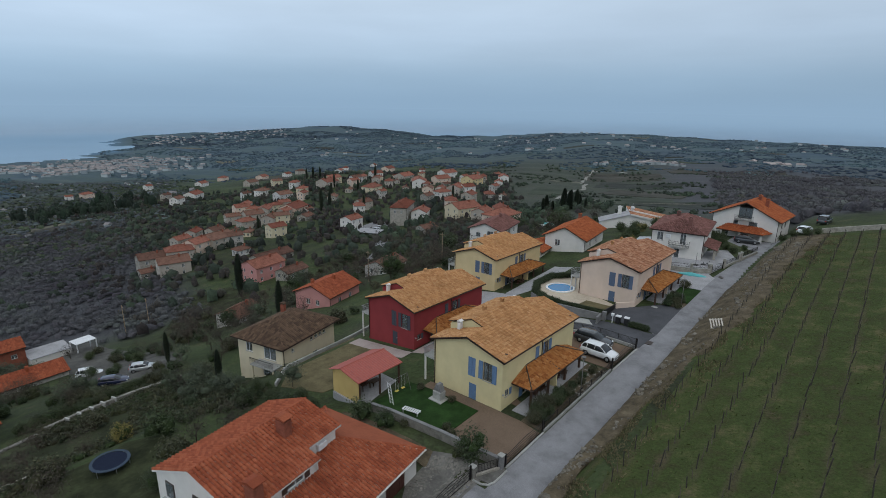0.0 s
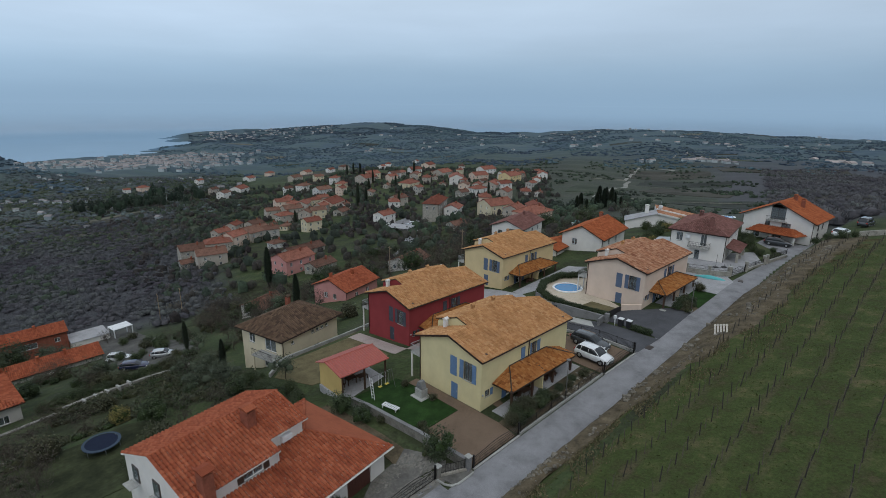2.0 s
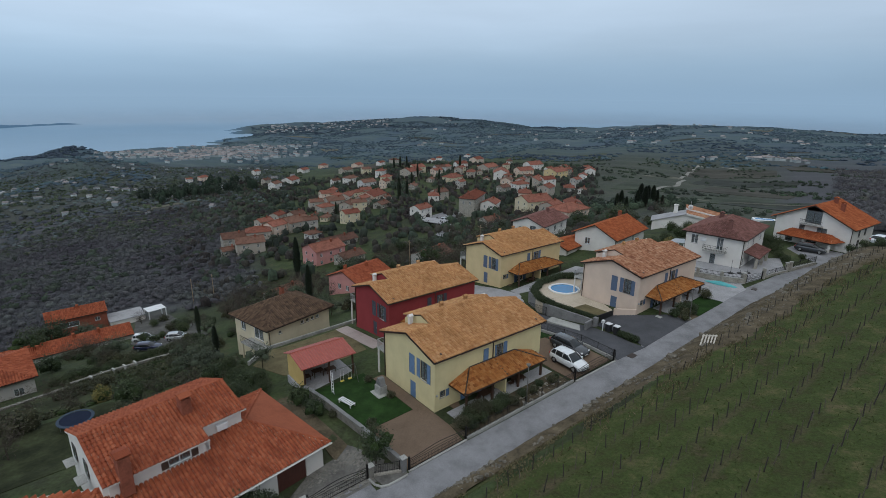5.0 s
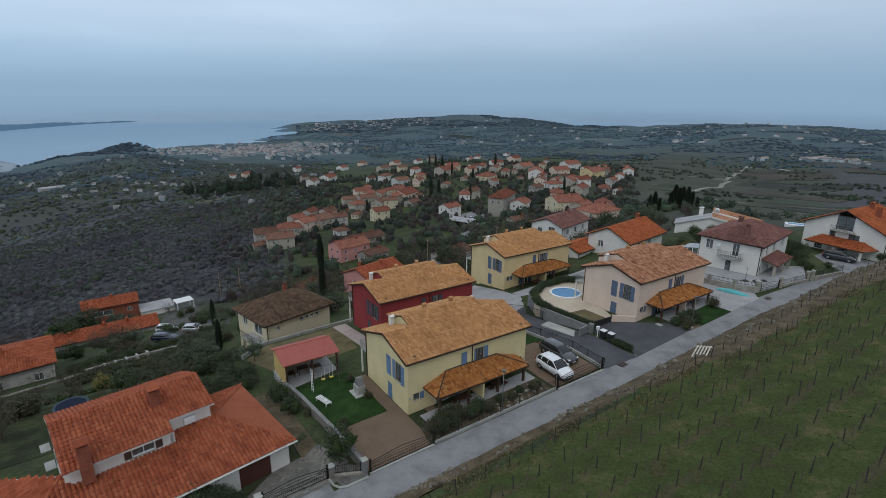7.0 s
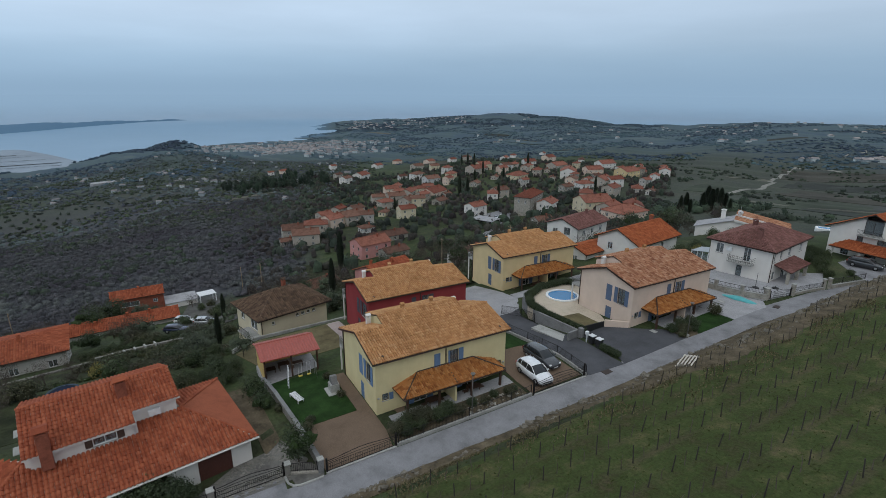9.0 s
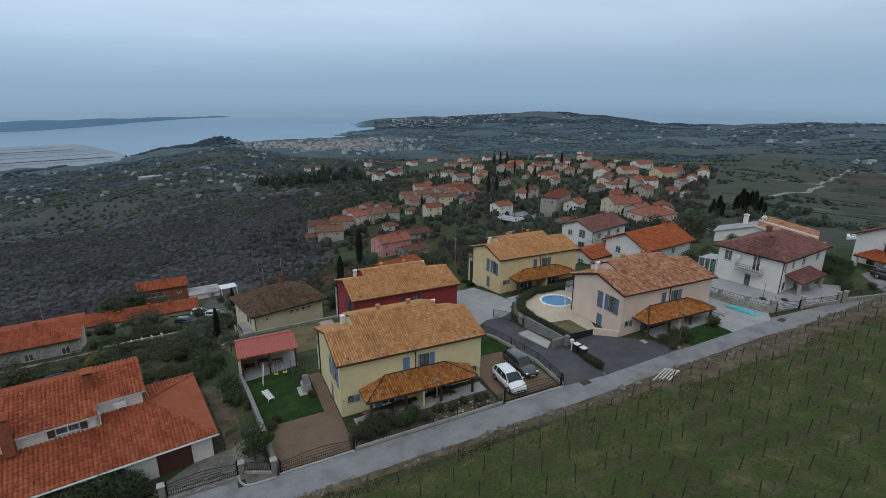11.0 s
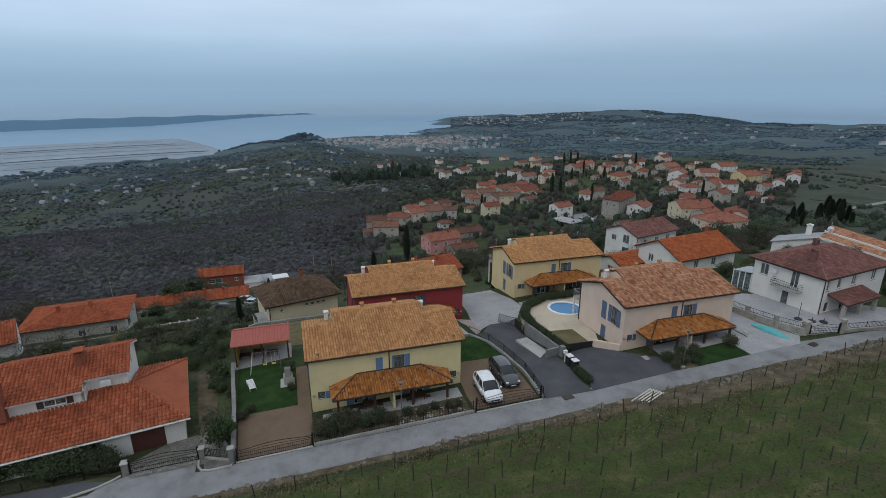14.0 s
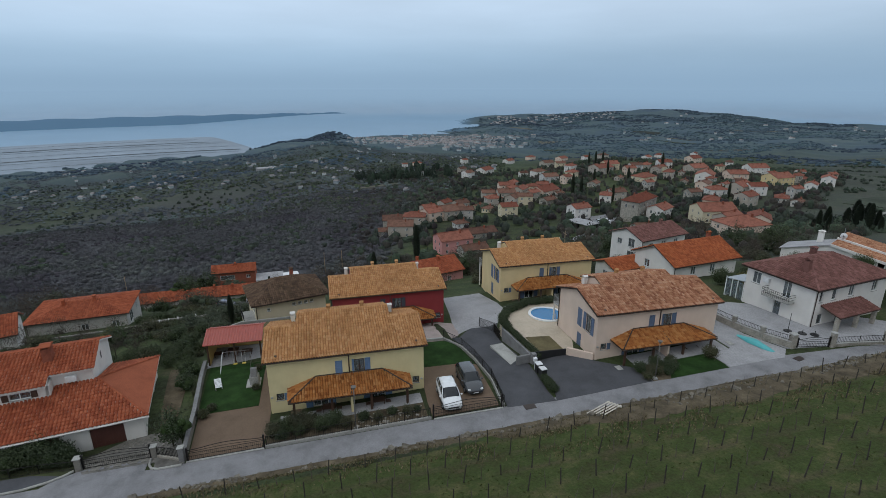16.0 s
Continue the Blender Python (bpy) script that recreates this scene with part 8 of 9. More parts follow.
# upper village, towards the fields
village_row((
    (-281, 312, 14.4, -14, "pf"),
    (-329, 377, 17.0, -7, "wf"),
    (-255, 324, 17.0, 5, "yf"),
    (-213, 236, 10.5, -10, "wf"),
    (-218, 257, 14.1, 23, "of"),
    (-213, 264, 10.3, -12, "wf"),
    (-186, 232, 10.6, 19, "of"),
    (-174, 199, 9.6, 45, "pf"),
    (-218, 312, 8.7, 34, "wf"),
    (-242, 354, 11.6, 39, "wf"),
    (-238, 248, 10.4, 35, "po"),
    (-314, 279, 9.6, 41, "of"),
    (-213, 220, 8.0, 2, "so"),
))
# beside the tall stone house and the square
village_row((
    (-165, 163, 10.9, 31, "wf"),
    (-131, 131, 8.1, -3, "so"),
    (-147, 177, 15.8, -11, "cf"),
    (-104, 151, 14.9, 2, "pf"),
    (-120, 175, 10.5, 48, "pf"),
    (-186, 132, 9.7, 12, "wf"),
    (-126, 166, 10.4, 18, "of"),
    (-371, 297, 9.7, 40, "of"),
    (-174, 254, 6.5, 23, "wo"),
))
# northern hamlet
village_row((
    (-501, 186, 16.9, 38, "wf"),
    (-469, 157, 11.3, 34, "wo"),
    (-794, 325, 17.0, 29, "wf"),
    (-876, 400, 17.0, 37, "pf"),
    (-643, 326, 17.0, 14, "oo"),
    (-712, 383, 17.0, 28, "pf"),
    (-468, 260, 10.3, -12, "co"),
    (-405, 207, 12.5, 20, "wo"),
    (-341, 188, 12.7, 5, "do"),
    (-321, 193, 7.9, 26, "pf"),
    (-417, 197, 7.9, -2, "wo"),
    (-747, 157, 13.5, 12, "pf"),
    (-499, 159, 8.3, 19, "oo"),
    (-781, 242, 10.8, 21, "wf"),
    (-741, 136, 8.3, 0, "wf"),
))
# old cluster
village_row((
    (-331, 147, 11.1, -7, "pf"),
    (-339, 155, 9.6, 46, "of"),
    (-296, 145, 11.0, 46, "of"),
    (-301, 157, 8.8, -4, "cf"),
    (-271, 152, 17.0, 29, "pf"),
    (-282, 129, 11.9, -7, "oo"),
    (-251, 123, 10.2, 37, "oo"),
    (-259, 112, 9.6, 4, "of"),
    (-249, 129, 8.9, -13, "co"),
    (-241, 141, 8.8, 22, "so"),
    (-250, 99, 7.3, 39, "co"),
    (-239, 102, 6.5, 38, "co"),
    (-217, 106, 9.0, 0, "cf"),
    (-303, 165, 8.1, -10, "of"),
    (-290, 119, 9.0, -10, "oo"),
    (-311, 145, 8.1, 33, "pf"),
    (-263, 140, 8.6, 27, "of"),
    (-266, 160, 6.5, 20, "wo"),
))
# lower lane of the old cluster
village_row((
    (-217, 74, 13.3, 15, "oo"),
    (-215, 81, 8.1, -11, "go"),
    (-214, 63, 10.7, 24, "pf"),
    (-207, 52, 10.9, -15, "of"),
    (-212, 42, 11.1, -6, "so"),
    (-200, 36, 6.5, -2, "so"),
    (-189, 42, 11.6, -11, "oo"),
    (-188, 71, 6.5, 10, "do"),
    (-257, 80, 7.9, 37, "of"),
    (-249, 88, 8.5, 22, "oo"),
    (-240, 66, 8.1, 18, "of"),
))
# small houses and sheds that fill the gardens of the ridge
random.seed(21)
made = 0
while made < 26:
    x, y = polar(random.uniform(127, 150), random.triangular(300, 620, 440))
    if all((x - u) ** 2 + (y - v) ** 2 > 15 ** 2 for u, v in SITES):
        SITES.append((x, y))
        made += 1
        village_house(x, y, random.uniform(6, 10), random.uniform(-20, 60), random.choice(("white", "old_plaster", "grey_stucco", "pinkish", "stone", "cream")), random.choice(("far_tile", "far_tile", "far_tile_old")), storeys=random.choice((1, 2)), kind=random.choice(("gable", "gable", "hip")))
village_house(-142, 55, 13, 10, "rose", "far_tile", 9, 2, label="red-pink village house with white dormer trim")
village_house(-163, 71, 17, 8, "stone", "far_tile_old", 7, 1)
village_house(-131, 60, 10, 12, "stone", "far_tile_old", 6, 1)
village_house(-96, 22, 9, 20, "grey_stucco", "far_tile_old", 7, 1)
village_house(-88, 66, 11, 15, "grey_stucco", "far_tile_old", 8, 1)
drape("road", ((-104, 66), (-112, 76), (-124, 92), (-140, 108), (-152, 120), (-176, 132), (-186, 134), (-188, 138), (-174, 137), (-150, 125), (-137, 112), (-121, 96), (-108, 79), (-100, 68)), M["asphalt"], 0.3, 6.0, "narrow village road climbing to the square", "road", thick=0.8)
drape("square", ((-160, 122), (-182, 128), (-192, 152), (-180, 158), (-164, 142)), M["asphalt"], 0.3, 6.0, "asphalt village square with parked cars", "square", thick=0.8)
cp = thing("carport", pose(-156, 118, gz(-156, 118), 0, 0, 25), "pale flat-roofed carport on the square", "carport")
part("roof", Geo().soft_box(-6, 6, -4, 4, 2.8, 3.1, .1), M["paving"], cp)
for sx in (-5.5, 5.5):
    for sy in (-3.5, 3.5):
        part("post", Geo().box(sx - .15, sx + .15, sy - .15, sy + .15, -1.5, 2.8), M["steel"], cp)

# ---- fields, tracks and the coast ----
def strip_path(name, pts, w, mat, label, lift=0.35):
    g = Geo()
    P = []
    for (ax, ay), (bx, by) in zip(pts, pts[1:]):
        n = max(2, int(math.hypot(bx - ax, by - ay) / 6))
        P += [(ax + (bx - ax) * i / n, ay + (by - ay) * i / n) for i in range(n)]
    P.append(pts[-1])
    for i, (x, y) in enumerate(P):
        x2, y2 = P[min(i + 1, len(P) - 1)]
        x1, y1 = P[max(i - 1, 0)]
        d = Vector((x2 - x1, y2 - y1, 0)).normalized()
        for s in (-1, 1):
            px_, py_ = x - d.y * s * w / 2, y + d.x * s * w / 2
            g.v.append((px_, py_, gz(px_, py_) + lift))
    g.f = [(2 * i, 2 * i + 1, 2 * i + 3, 2 * i + 2) for i in range(len(P) - 1)]
    tagged(mesh_ob(name, g.v, g.f, mat), label, "track", kind="structure")


strip_path("track", ((-128, 246), (-139, 271), (-170, 370), (-205, 440), (-218, 476), (-240, 505), (-253, 538), (-290, 625), (-323, 708), (-345, 764)), 3.6, M["track"], "pale farm track winding across the fields")
strip_path("track", ((-241, 443), (-247, 488), (-253, 530)), 9.0, M["dry_field"], "pale strip of bare field")
strip_path("track", ((-341, 758), (-305, 742), (-273, 727)), 5.0, M["track"], "pale farm track along a hedge")
strip_path("track", ((-352, 900), (-378, 980), (-392, 1080), (-440, 1190)), 6.0, M["track"], "pale road on the far ridge", 1.0)
for pts, mat, lab in ((((-92, 214), (-122, 306), (-80, 310), (-55, 240)), "field_green", "winter green field"), (((-84, 232), (-60, 300), (-20, 295), (-45, 215)), "field_dark", "dark ploughed field"), (((-90, 232), (-108, 238), (-104, 248), (-86, 243)), "dry_field", "pale bare vegetable plot"), (((-135, 320), (-160, 400), (-90, 420), (-80, 330)), "field_brown", "brown fallow field"), (((-170, 280), (-200, 345), (-150, 345), (-135, 290)), "field_green", "green meadow strip"), (((-190, 430), (-240, 560), (-140, 560), (-120, 440)), "field_dark", "dark hedged field"), (((-260, 560), (-330, 700), (-230, 740), (-180, 600)), "field_brown", "brown hillside field"), (((-60, 330), (-70, 460), (10, 460), (10, 340)), "field_brown", "brown fallow field")):
    drape("field", pts, M[mat], 0.25, 12.0, lab + " on the plateau", "field", thick=0.8)
for k in range(7):
    x0, y0 = -78 + k * 3.4, 238 + k * 3.0
    strip_path("terrace_strip", ((x0, y0), (x0 + 6, y0 + 16)), 1.7, M["dry_field"], "pale strip between vegetable beds", 0.5)
for k in range(26):
    a = radians(random.uniform(99, 158))
    r = random.uniform(800, 2600)
    x, y = HUB[0] + r * math.cos(a), HUB[1] + r * math.sin(a)
    w, l = random.uniform(25, 60), random.uniform(60, 160)
    t = a + math.pi / 2 + random.uniform(-.4, .4)
    c, s = math.cos(t), math.sin(t)
    drape("field", [(x + u * l * c - v * w * s, y + u * l * s + v * w * c) for u, v in ((-.5, -.5), (.5, -.5), (.5, .5), (-.5, .5))], M[random.choice(("field_green", "field_brown", "dry_field", "field_dark"))], 1.0, 40.0, "hedged field on the distant hillside", "field", thick=3.0)


# terraced plots on the slope over the valley
for k in range(80):
    a, rr = radians(random.triangular(158, 182, 172)), random.triangular(330, 1150, 560)
    x, y = HUB[0] + rr * math.cos(a), HUB[1] + rr * math.sin(a)
    w, l = random.uniform(5, 14), random.uniform(22, 60)
    t = a + math.pi / 2 + random.uniform(-.5, .5)
    c, sn = math.cos(t), math.sin(t)
    drape("plot", [(x + u * l * c - v * w * sn, y + u * l * sn + v * w * c) for u, v in ((-.5, -.4), (-.1, -.5), (.5, -.45), (.45, .4), (0, .5), (-.45, .45))], M[random.choice(("field_green", "field_green", "field_brown", "dry_field"))], 0.35, 9.0, "small terraced plot on the hillside", "plot", thick=1.2)


def salt_pans():
    """Shallow pans behind the bay, parted by dark dykes."""
    g = Geo()
    for i in range(90):
        a0, a1 = radians(184.0 + i * 0.5), radians(184.5 + i * 0.5)
        end0, end1 = min(2330, 1640 + 60 * i), min(2330, 1700 + 60 * i)
        near_r = 1500
        g.poly(*((HUB[0] + r * math.cos(a), HUB[1] + r * math.sin(a), -179.0) for r, a in ((near_r, a0), (end0, a0), (end1, a1), (near_r, a1))))
    tagged(mesh_ob("salt_pans", g.v, g.f, M["salt"]), "pale flooded salt pans beside the bay", "salt pans", kind="structure")
    d = Geo()
    for k in range(9):
        r = 1560 + 92 * k + (k % 3) * 18
        for i in range(44):
            if r > min(2300, 1620 + 120 * (i - 1)):
                continue
            a0, a1 = radians(184.0 + i), radians(185.0 + i)
            w = 9 if k % 3 == 0 else 4
            d.poly(*((HUB[0] + q * math.cos(a) , HUB[1] + q * math.sin(a), -178.0) for q, a in ((r, a0), (r + w, a0), (r + w, a1), (r, a1))))
    tagged(mesh_ob("dykes", d.v, d.f, M["field_dark"]), "low dark dykes between salt pans", "dykes", kind="stuff")


salt_pans()


def far_houses(name, spots, label, size=(8, 14), tall=(4, 8)):
    """Distant houses, each very small: walls and pitched roofs, joined."""
    wv, wf, rv, rf = [], [], [], []
    for x, y in spots:
        z = gz(x, y)
        L, W, H = random.uniform(*size), random.uniform(*size) * .75, random.uniform(*tall)
        t = random.uniform(0, 3.14)
        c, s = math.cos(t), math.sin(t)
        def P(u, v, h):
            return (x + u * c - v * s, y + u * s + v * c, z + h)
        k = len(wv)
        wv += [P(u * L / 2, v * W / 2, h) for h in (-3, H) for u, v in ((-1, -1), (1, -1), (1, 1), (-1, 1))]
        wf += [tuple(k + i for i in f) for f in ((0, 1, 5, 4), (1, 2, 6, 5), (2, 3, 7, 6), (3, 0, 4, 7))]
        k = len(rv)
        rv += [P(-L * .55, -W * .58, H - .2), P(L * .55, -W * .58, H - .2), P(L * .55, W * .58, H - .2), P(-L * .55, W * .58, H - .2), P(-L * .55, 0, H + W * .25), P(L * .55, 0, H + W * .25)]
        rf += [tuple(k + i for i in f) for f in ((0, 1, 5, 4), (2, 3, 4, 5), (1, 2, 5), (3, 0, 4))]
    ob = thing(name, pose(0, 0, 0), label, "houses", kind="stuff")
    a = Geo()
    a.v, a.f = wv, wf
    b = Geo()
    b.v, b.f = rv, rf
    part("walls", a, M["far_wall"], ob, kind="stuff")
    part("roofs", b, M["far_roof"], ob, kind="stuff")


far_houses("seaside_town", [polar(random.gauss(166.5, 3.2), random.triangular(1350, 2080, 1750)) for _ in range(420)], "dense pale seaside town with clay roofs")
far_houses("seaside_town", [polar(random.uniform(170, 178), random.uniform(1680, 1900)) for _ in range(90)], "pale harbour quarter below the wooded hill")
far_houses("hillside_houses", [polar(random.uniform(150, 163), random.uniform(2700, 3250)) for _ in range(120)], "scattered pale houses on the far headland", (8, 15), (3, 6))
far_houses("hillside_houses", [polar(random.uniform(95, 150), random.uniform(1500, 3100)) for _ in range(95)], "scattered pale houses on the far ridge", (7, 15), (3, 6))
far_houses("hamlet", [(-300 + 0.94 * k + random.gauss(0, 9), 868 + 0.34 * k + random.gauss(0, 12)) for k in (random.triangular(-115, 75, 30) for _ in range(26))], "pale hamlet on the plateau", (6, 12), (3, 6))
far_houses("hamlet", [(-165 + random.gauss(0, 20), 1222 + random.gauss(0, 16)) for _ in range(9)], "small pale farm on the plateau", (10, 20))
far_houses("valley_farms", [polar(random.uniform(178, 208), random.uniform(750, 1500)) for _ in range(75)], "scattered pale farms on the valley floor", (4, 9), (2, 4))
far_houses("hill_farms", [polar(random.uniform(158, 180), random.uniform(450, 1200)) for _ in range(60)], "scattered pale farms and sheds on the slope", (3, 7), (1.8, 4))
big = thing("warehouse", pose(*polar(186, 1010), gz(*polar(186, 1010)), 0, 0, 20), "long pale warehouse in the valley", "warehouse")
part("hall", Geo().soft_box(-8, 8, -18, 18, -3, 5, .5), M["paving"], big)

for x, y, w, l, lab in ((-70, 137, 11, 5, "turquoise garden pool beside the village road"), (-15, 113, 5, 2.6, "blue garden pool behind the white house")):
    pl = thing("garden_pool", pose(x, y, gz(x, y), 0, 0, 28), lab, "pool")
    part("coping", Geo().soft_box(-w / 2, w / 2, -l / 2, l / 2, -1.5, .45, .05), M["pool_edge"], pl)
    part("water", Geo().soft_box(-w / 2 + .5, w / 2 - .5, -l / 2 + .5, l / 2 - .5, .3, .47, .01), M["turquoise"] if x < -50 else M["pool_water"], pl)

# ---- trees and shrubs ----
def blades(n, rng, centre, rad, size, squash=(1, 1, 1), hollow=0.45, up=0.0):
    """Corners of n small leaf or twig patches filling a rounded crown."""
    d = rng.normal(size=(n, 3))
    d /= np.linalg.norm(d, axis=1)[:, None]
    q = rng.uniform(hollow ** 3, 1, n) ** (1 / 3)
    lump = 1 + 0.22 * np.sin(d[:, 0] * 5 + rng.uniform(0, 6)) * np.cos(d[:, 1] * 4 + rng.uniform(0, 6)) + 0.15 * rng.normal(size=n)
    c = d * (q * lump)[:, None] * np.array(squash) * rad + np.array(centre)
    t = rng.normal(size=(n, 3))
    t[:, 2] += up
    t /= np.linalg.norm(t, axis=1)[:, None]
    b = np.cross(t, rng.normal(size=(n, 3)))
    b /= np.linalg.norm(b, axis=1)[:, None]
    s = size * rng.uniform(.6, 1.4, n)[:, None]
    return c, t * s, b * s


CORE_EL = ((-22, 6), (30, 6), (90, 1))


def core_shape():
    """Directions and triangles of one lumpy crown core."""
    rings, v, f = [], [], []
    for k, (el, n) in enumerate(CORE_EL):
        rings.append([len(v) + i for i in range(n)])
        v += [(math.cos(radians(el)) * math.cos(6.2832 * (i + .5 * k) / n), math.cos(radians(el)) * math.sin(6.2832 * (i + .5 * k) / n), math.sin(radians(el))) for i in range(n)]
    for lo, hi in zip(rings, rings[1:]):
        a = b = 0
        while a < len(lo) or (b < len(hi) and len(hi) > 1):
            if len(hi) == 1 or (a < len(lo) and a / len(lo) <= b / len(hi)):
                f.append((lo[a % len(lo)], lo[(a + 1) % len(lo)], hi[b % len(hi)]))
                a += 1
            else:
                f.append((lo[a % len(lo)], hi[(b + 1) % len(hi)], hi[b % len(hi)]))
                b += 1
    return np.array(v), np.array(f)


CORE_V, CORE_F = core_shape()


def blade_mesh(name, parts, mat, aspect=0.5, cores=None, core_mat=None, seed=3):
    """Leaf patches, and under them the lumpy masses (centres, radii) that fill a crown."""
    c = np.concatenate([p[0] for p in parts])
    t = np.concatenate([p[1] for p in parts])
    b = np.concatenate([p[2] for p in parts]) * aspect
    n = len(c)
    v = np.stack((c - t * .5, c + t * .45 + b * .55, c + t * .3 - b * .6), 1).reshape(-1, 3)
    f = np.arange(3 * n)
    slot = np.zeros(n, np.int32)
    if cores is not None:
        rng = np.random.default_rng(seed)
        cc, rr = cores
        k = len(cc)
        a = rng.uniform(0, 6.28, k)
        d = np.repeat(CORE_V[None], k, 0) * rng.uniform(.62, 1.3, (k, len(CORE_V)))[..., None]
        x = d[..., 0] * np.cos(a)[:, None] - d[..., 1] * np.sin(a)[:, None]
        y = d[..., 0] * np.sin(a)[:, None] + d[..., 1] * np.cos(a)[:, None]
        cv = np.stack((x, y, d[..., 2]), 2) * rr[:, None] + cc[:, None]
        cf = (CORE_F[None] + (np.arange(k) * len(CORE_V))[:, None, None]).reshape(-1) + 3 * n
        v = np.concatenate((v, cv.reshape(-1, 3)))
        f = np.concatenate((f, cf))
        slot = np.concatenate((slot, np.ones(k * len(CORE_F), np.int32)))
    me = bpy.data.meshes.new(name)
    me.vertices.add(len(v))
    me.vertices.foreach_set("co", v.ravel().astype(np.float32))
    me.loops.add(len(f))
    me.loops.foreach_set("vertex_index", f.astype(np.int32))
    me.polygons.add(len(slot))
    me.polygons.foreach_set("loop_start", np.arange(0, len(f), 3, dtype=np.int32))
    me.materials.append(mat)
    if cores is not None:
        me.materials.append(core_mat)
        me.polygons.foreach_set("material_index", slot)
        me.polygons.foreach_set("use_smooth", slot.astype(bool))
    me.update(calc_edges=True)
    return me


RNG = np.random.default_rng(7)


def limbs(g, rng, base, top, r, depth, tips, spread=0.75):
    g.tube(base, top, r, r * .62, 6 if depth > 1 else 4, False)
    if depth == 0:
        tips.append(top)
        return
    d = top - base
    for k in range(3 if depth > 1 else 4):
        a = rng.uniform(0, 6.28)
        side = Vector((math.cos(a), math.sin(a), rng.uniform(.25, .9))).normalized()
        start = base + d * rng.uniform(.55, 1.0)
        limbs(g, rng, start, start + (d.normalized() * (1 - spread) + side * spread) * d.length * rng.uniform(.5, .75), r * .5, depth - 1, tips, spread)


def make_tree(kind, label, category, height, width, leaf_mat, trunk_h, n, size, depth=2, up=0.6, aspect=0.35, core=None):
    t = thing(kind, pose(0, 0, -500), label, category)
    rng = np.random.default_rng(abs(hash(label)) % 1000 if False else int(height * 97 + width * 13))
    g, tips = Geo(), []
    limbs(g, rng, Vector((0, 0, -.4)), Vector((rng.uniform(-.1, .1), rng.uniform(-.1, .1), trunk_h)), max(.06, height * .022), depth, tips)
    part("trunk", g, M["bark"], t)
    ps = [blades(n, rng, (0, 0, trunk_h + (height - trunk_h) * .45), width / 2, size, (1, 1, (height - trunk_h * .7) / width), .25, up)]
    for p in tips:
        ps.append(blades(max(6, n // (3 * len(tips))), rng, p, width * .16, size, up=up))
    cores = None
    if core:
        k = 7
        o = rng.normal(size=(k, 3)) * np.array((.2, .2, .13)) * np.array((width, width, height - trunk_h))
        cores = (o + np.array((0, 0, trunk_h + (height - trunk_h) * .45)), np.outer(rng.uniform(.7, 1.1, k), np.array((width * .19, width * .19, (height - trunk_h) * .2))))
    me = blade_mesh("crown", ps, leaf_mat, aspect, cores, M[core] if core else None)
    c = new("crown", me)
    c.parent = t
    return t


def make_shrub(kind, label, height, width, mat, n, size, long=1.0, category="shrub", core="core_leaf"):
    t = thing(kind, pose(0, 0, -500), label, category)
    rng = np.random.default_rng(int(height * 31 + width * 77 + n))
    ps = [blades(n, rng, (0, 0, height * .5), width / 2, size, (1, long, height / width), .3, .3)]
    for _ in range(5):
        ps.append(blades(n // 8, rng, (rng.uniform(-.3, .3) * width, rng.uniform(-.3, .3) * width * long, height * rng.uniform(.45, .75)), width * .28, size))
    k = 6
    o = rng.uniform(-.5, .5, (k, 3)) * np.array((width * .55, width * .55 * long, height * .3)) + np.array((0, 0, height * .42))
    cores = (o, np.outer(rng.uniform(.75, 1.15, k), np.array((width * .23, width * .23, height * .27))))
    c = new("crown", blade_mesh("crown", ps, mat, .6, cores, M[core]))
    c.parent = t
    g = Geo()
    for _ in range(4):
        g.tube((0, 0, -.3), (rng.uniform(-.3, .3) * width, rng.uniform(-.3, .3) * width, height * .5), .035, .015, 5, False)
    part("stem", g, M["bark"], t)
    return t


def make_cypress(height, width):
    t = thing("cypress", pose(0, 0, -500), "tall slim dark cypress", "cypress", "cypresses")
    rng = np.random.default_rng(int(height * 10))
    n = 1500
    z = rng.uniform(0, 1, n) ** .9
    r = width / 2 * np.sin(np.pi * np.clip(z * .93 + .06, 0, 1)) ** .65 * rng.uniform(.6, 1.08, n)
    a = rng.uniform(0, 6.283, n)
    c = np.stack((r * np.cos(a), r * np.sin(a), .3 + z * (height - .3)), 1)
    tt = np.stack((np.cos(a) * .35, np.sin(a) * .35, np.ones(n)), 1) * (rng.uniform(.3, .75, n))[:, None]
    b = np.stack((-np.sin(a), np.cos(a), np.zeros(n)), 1) * .45
    ob = new("crown", blade_mesh("crown", [(c, tt, b)], M["leaf_dark"], .8))
    ob.parent = t
    part("trunk", Geo().tube((0, 0, -.5), (0, 0, height * .5), .14, .06, 6, False), M["bark"], t)
    return t


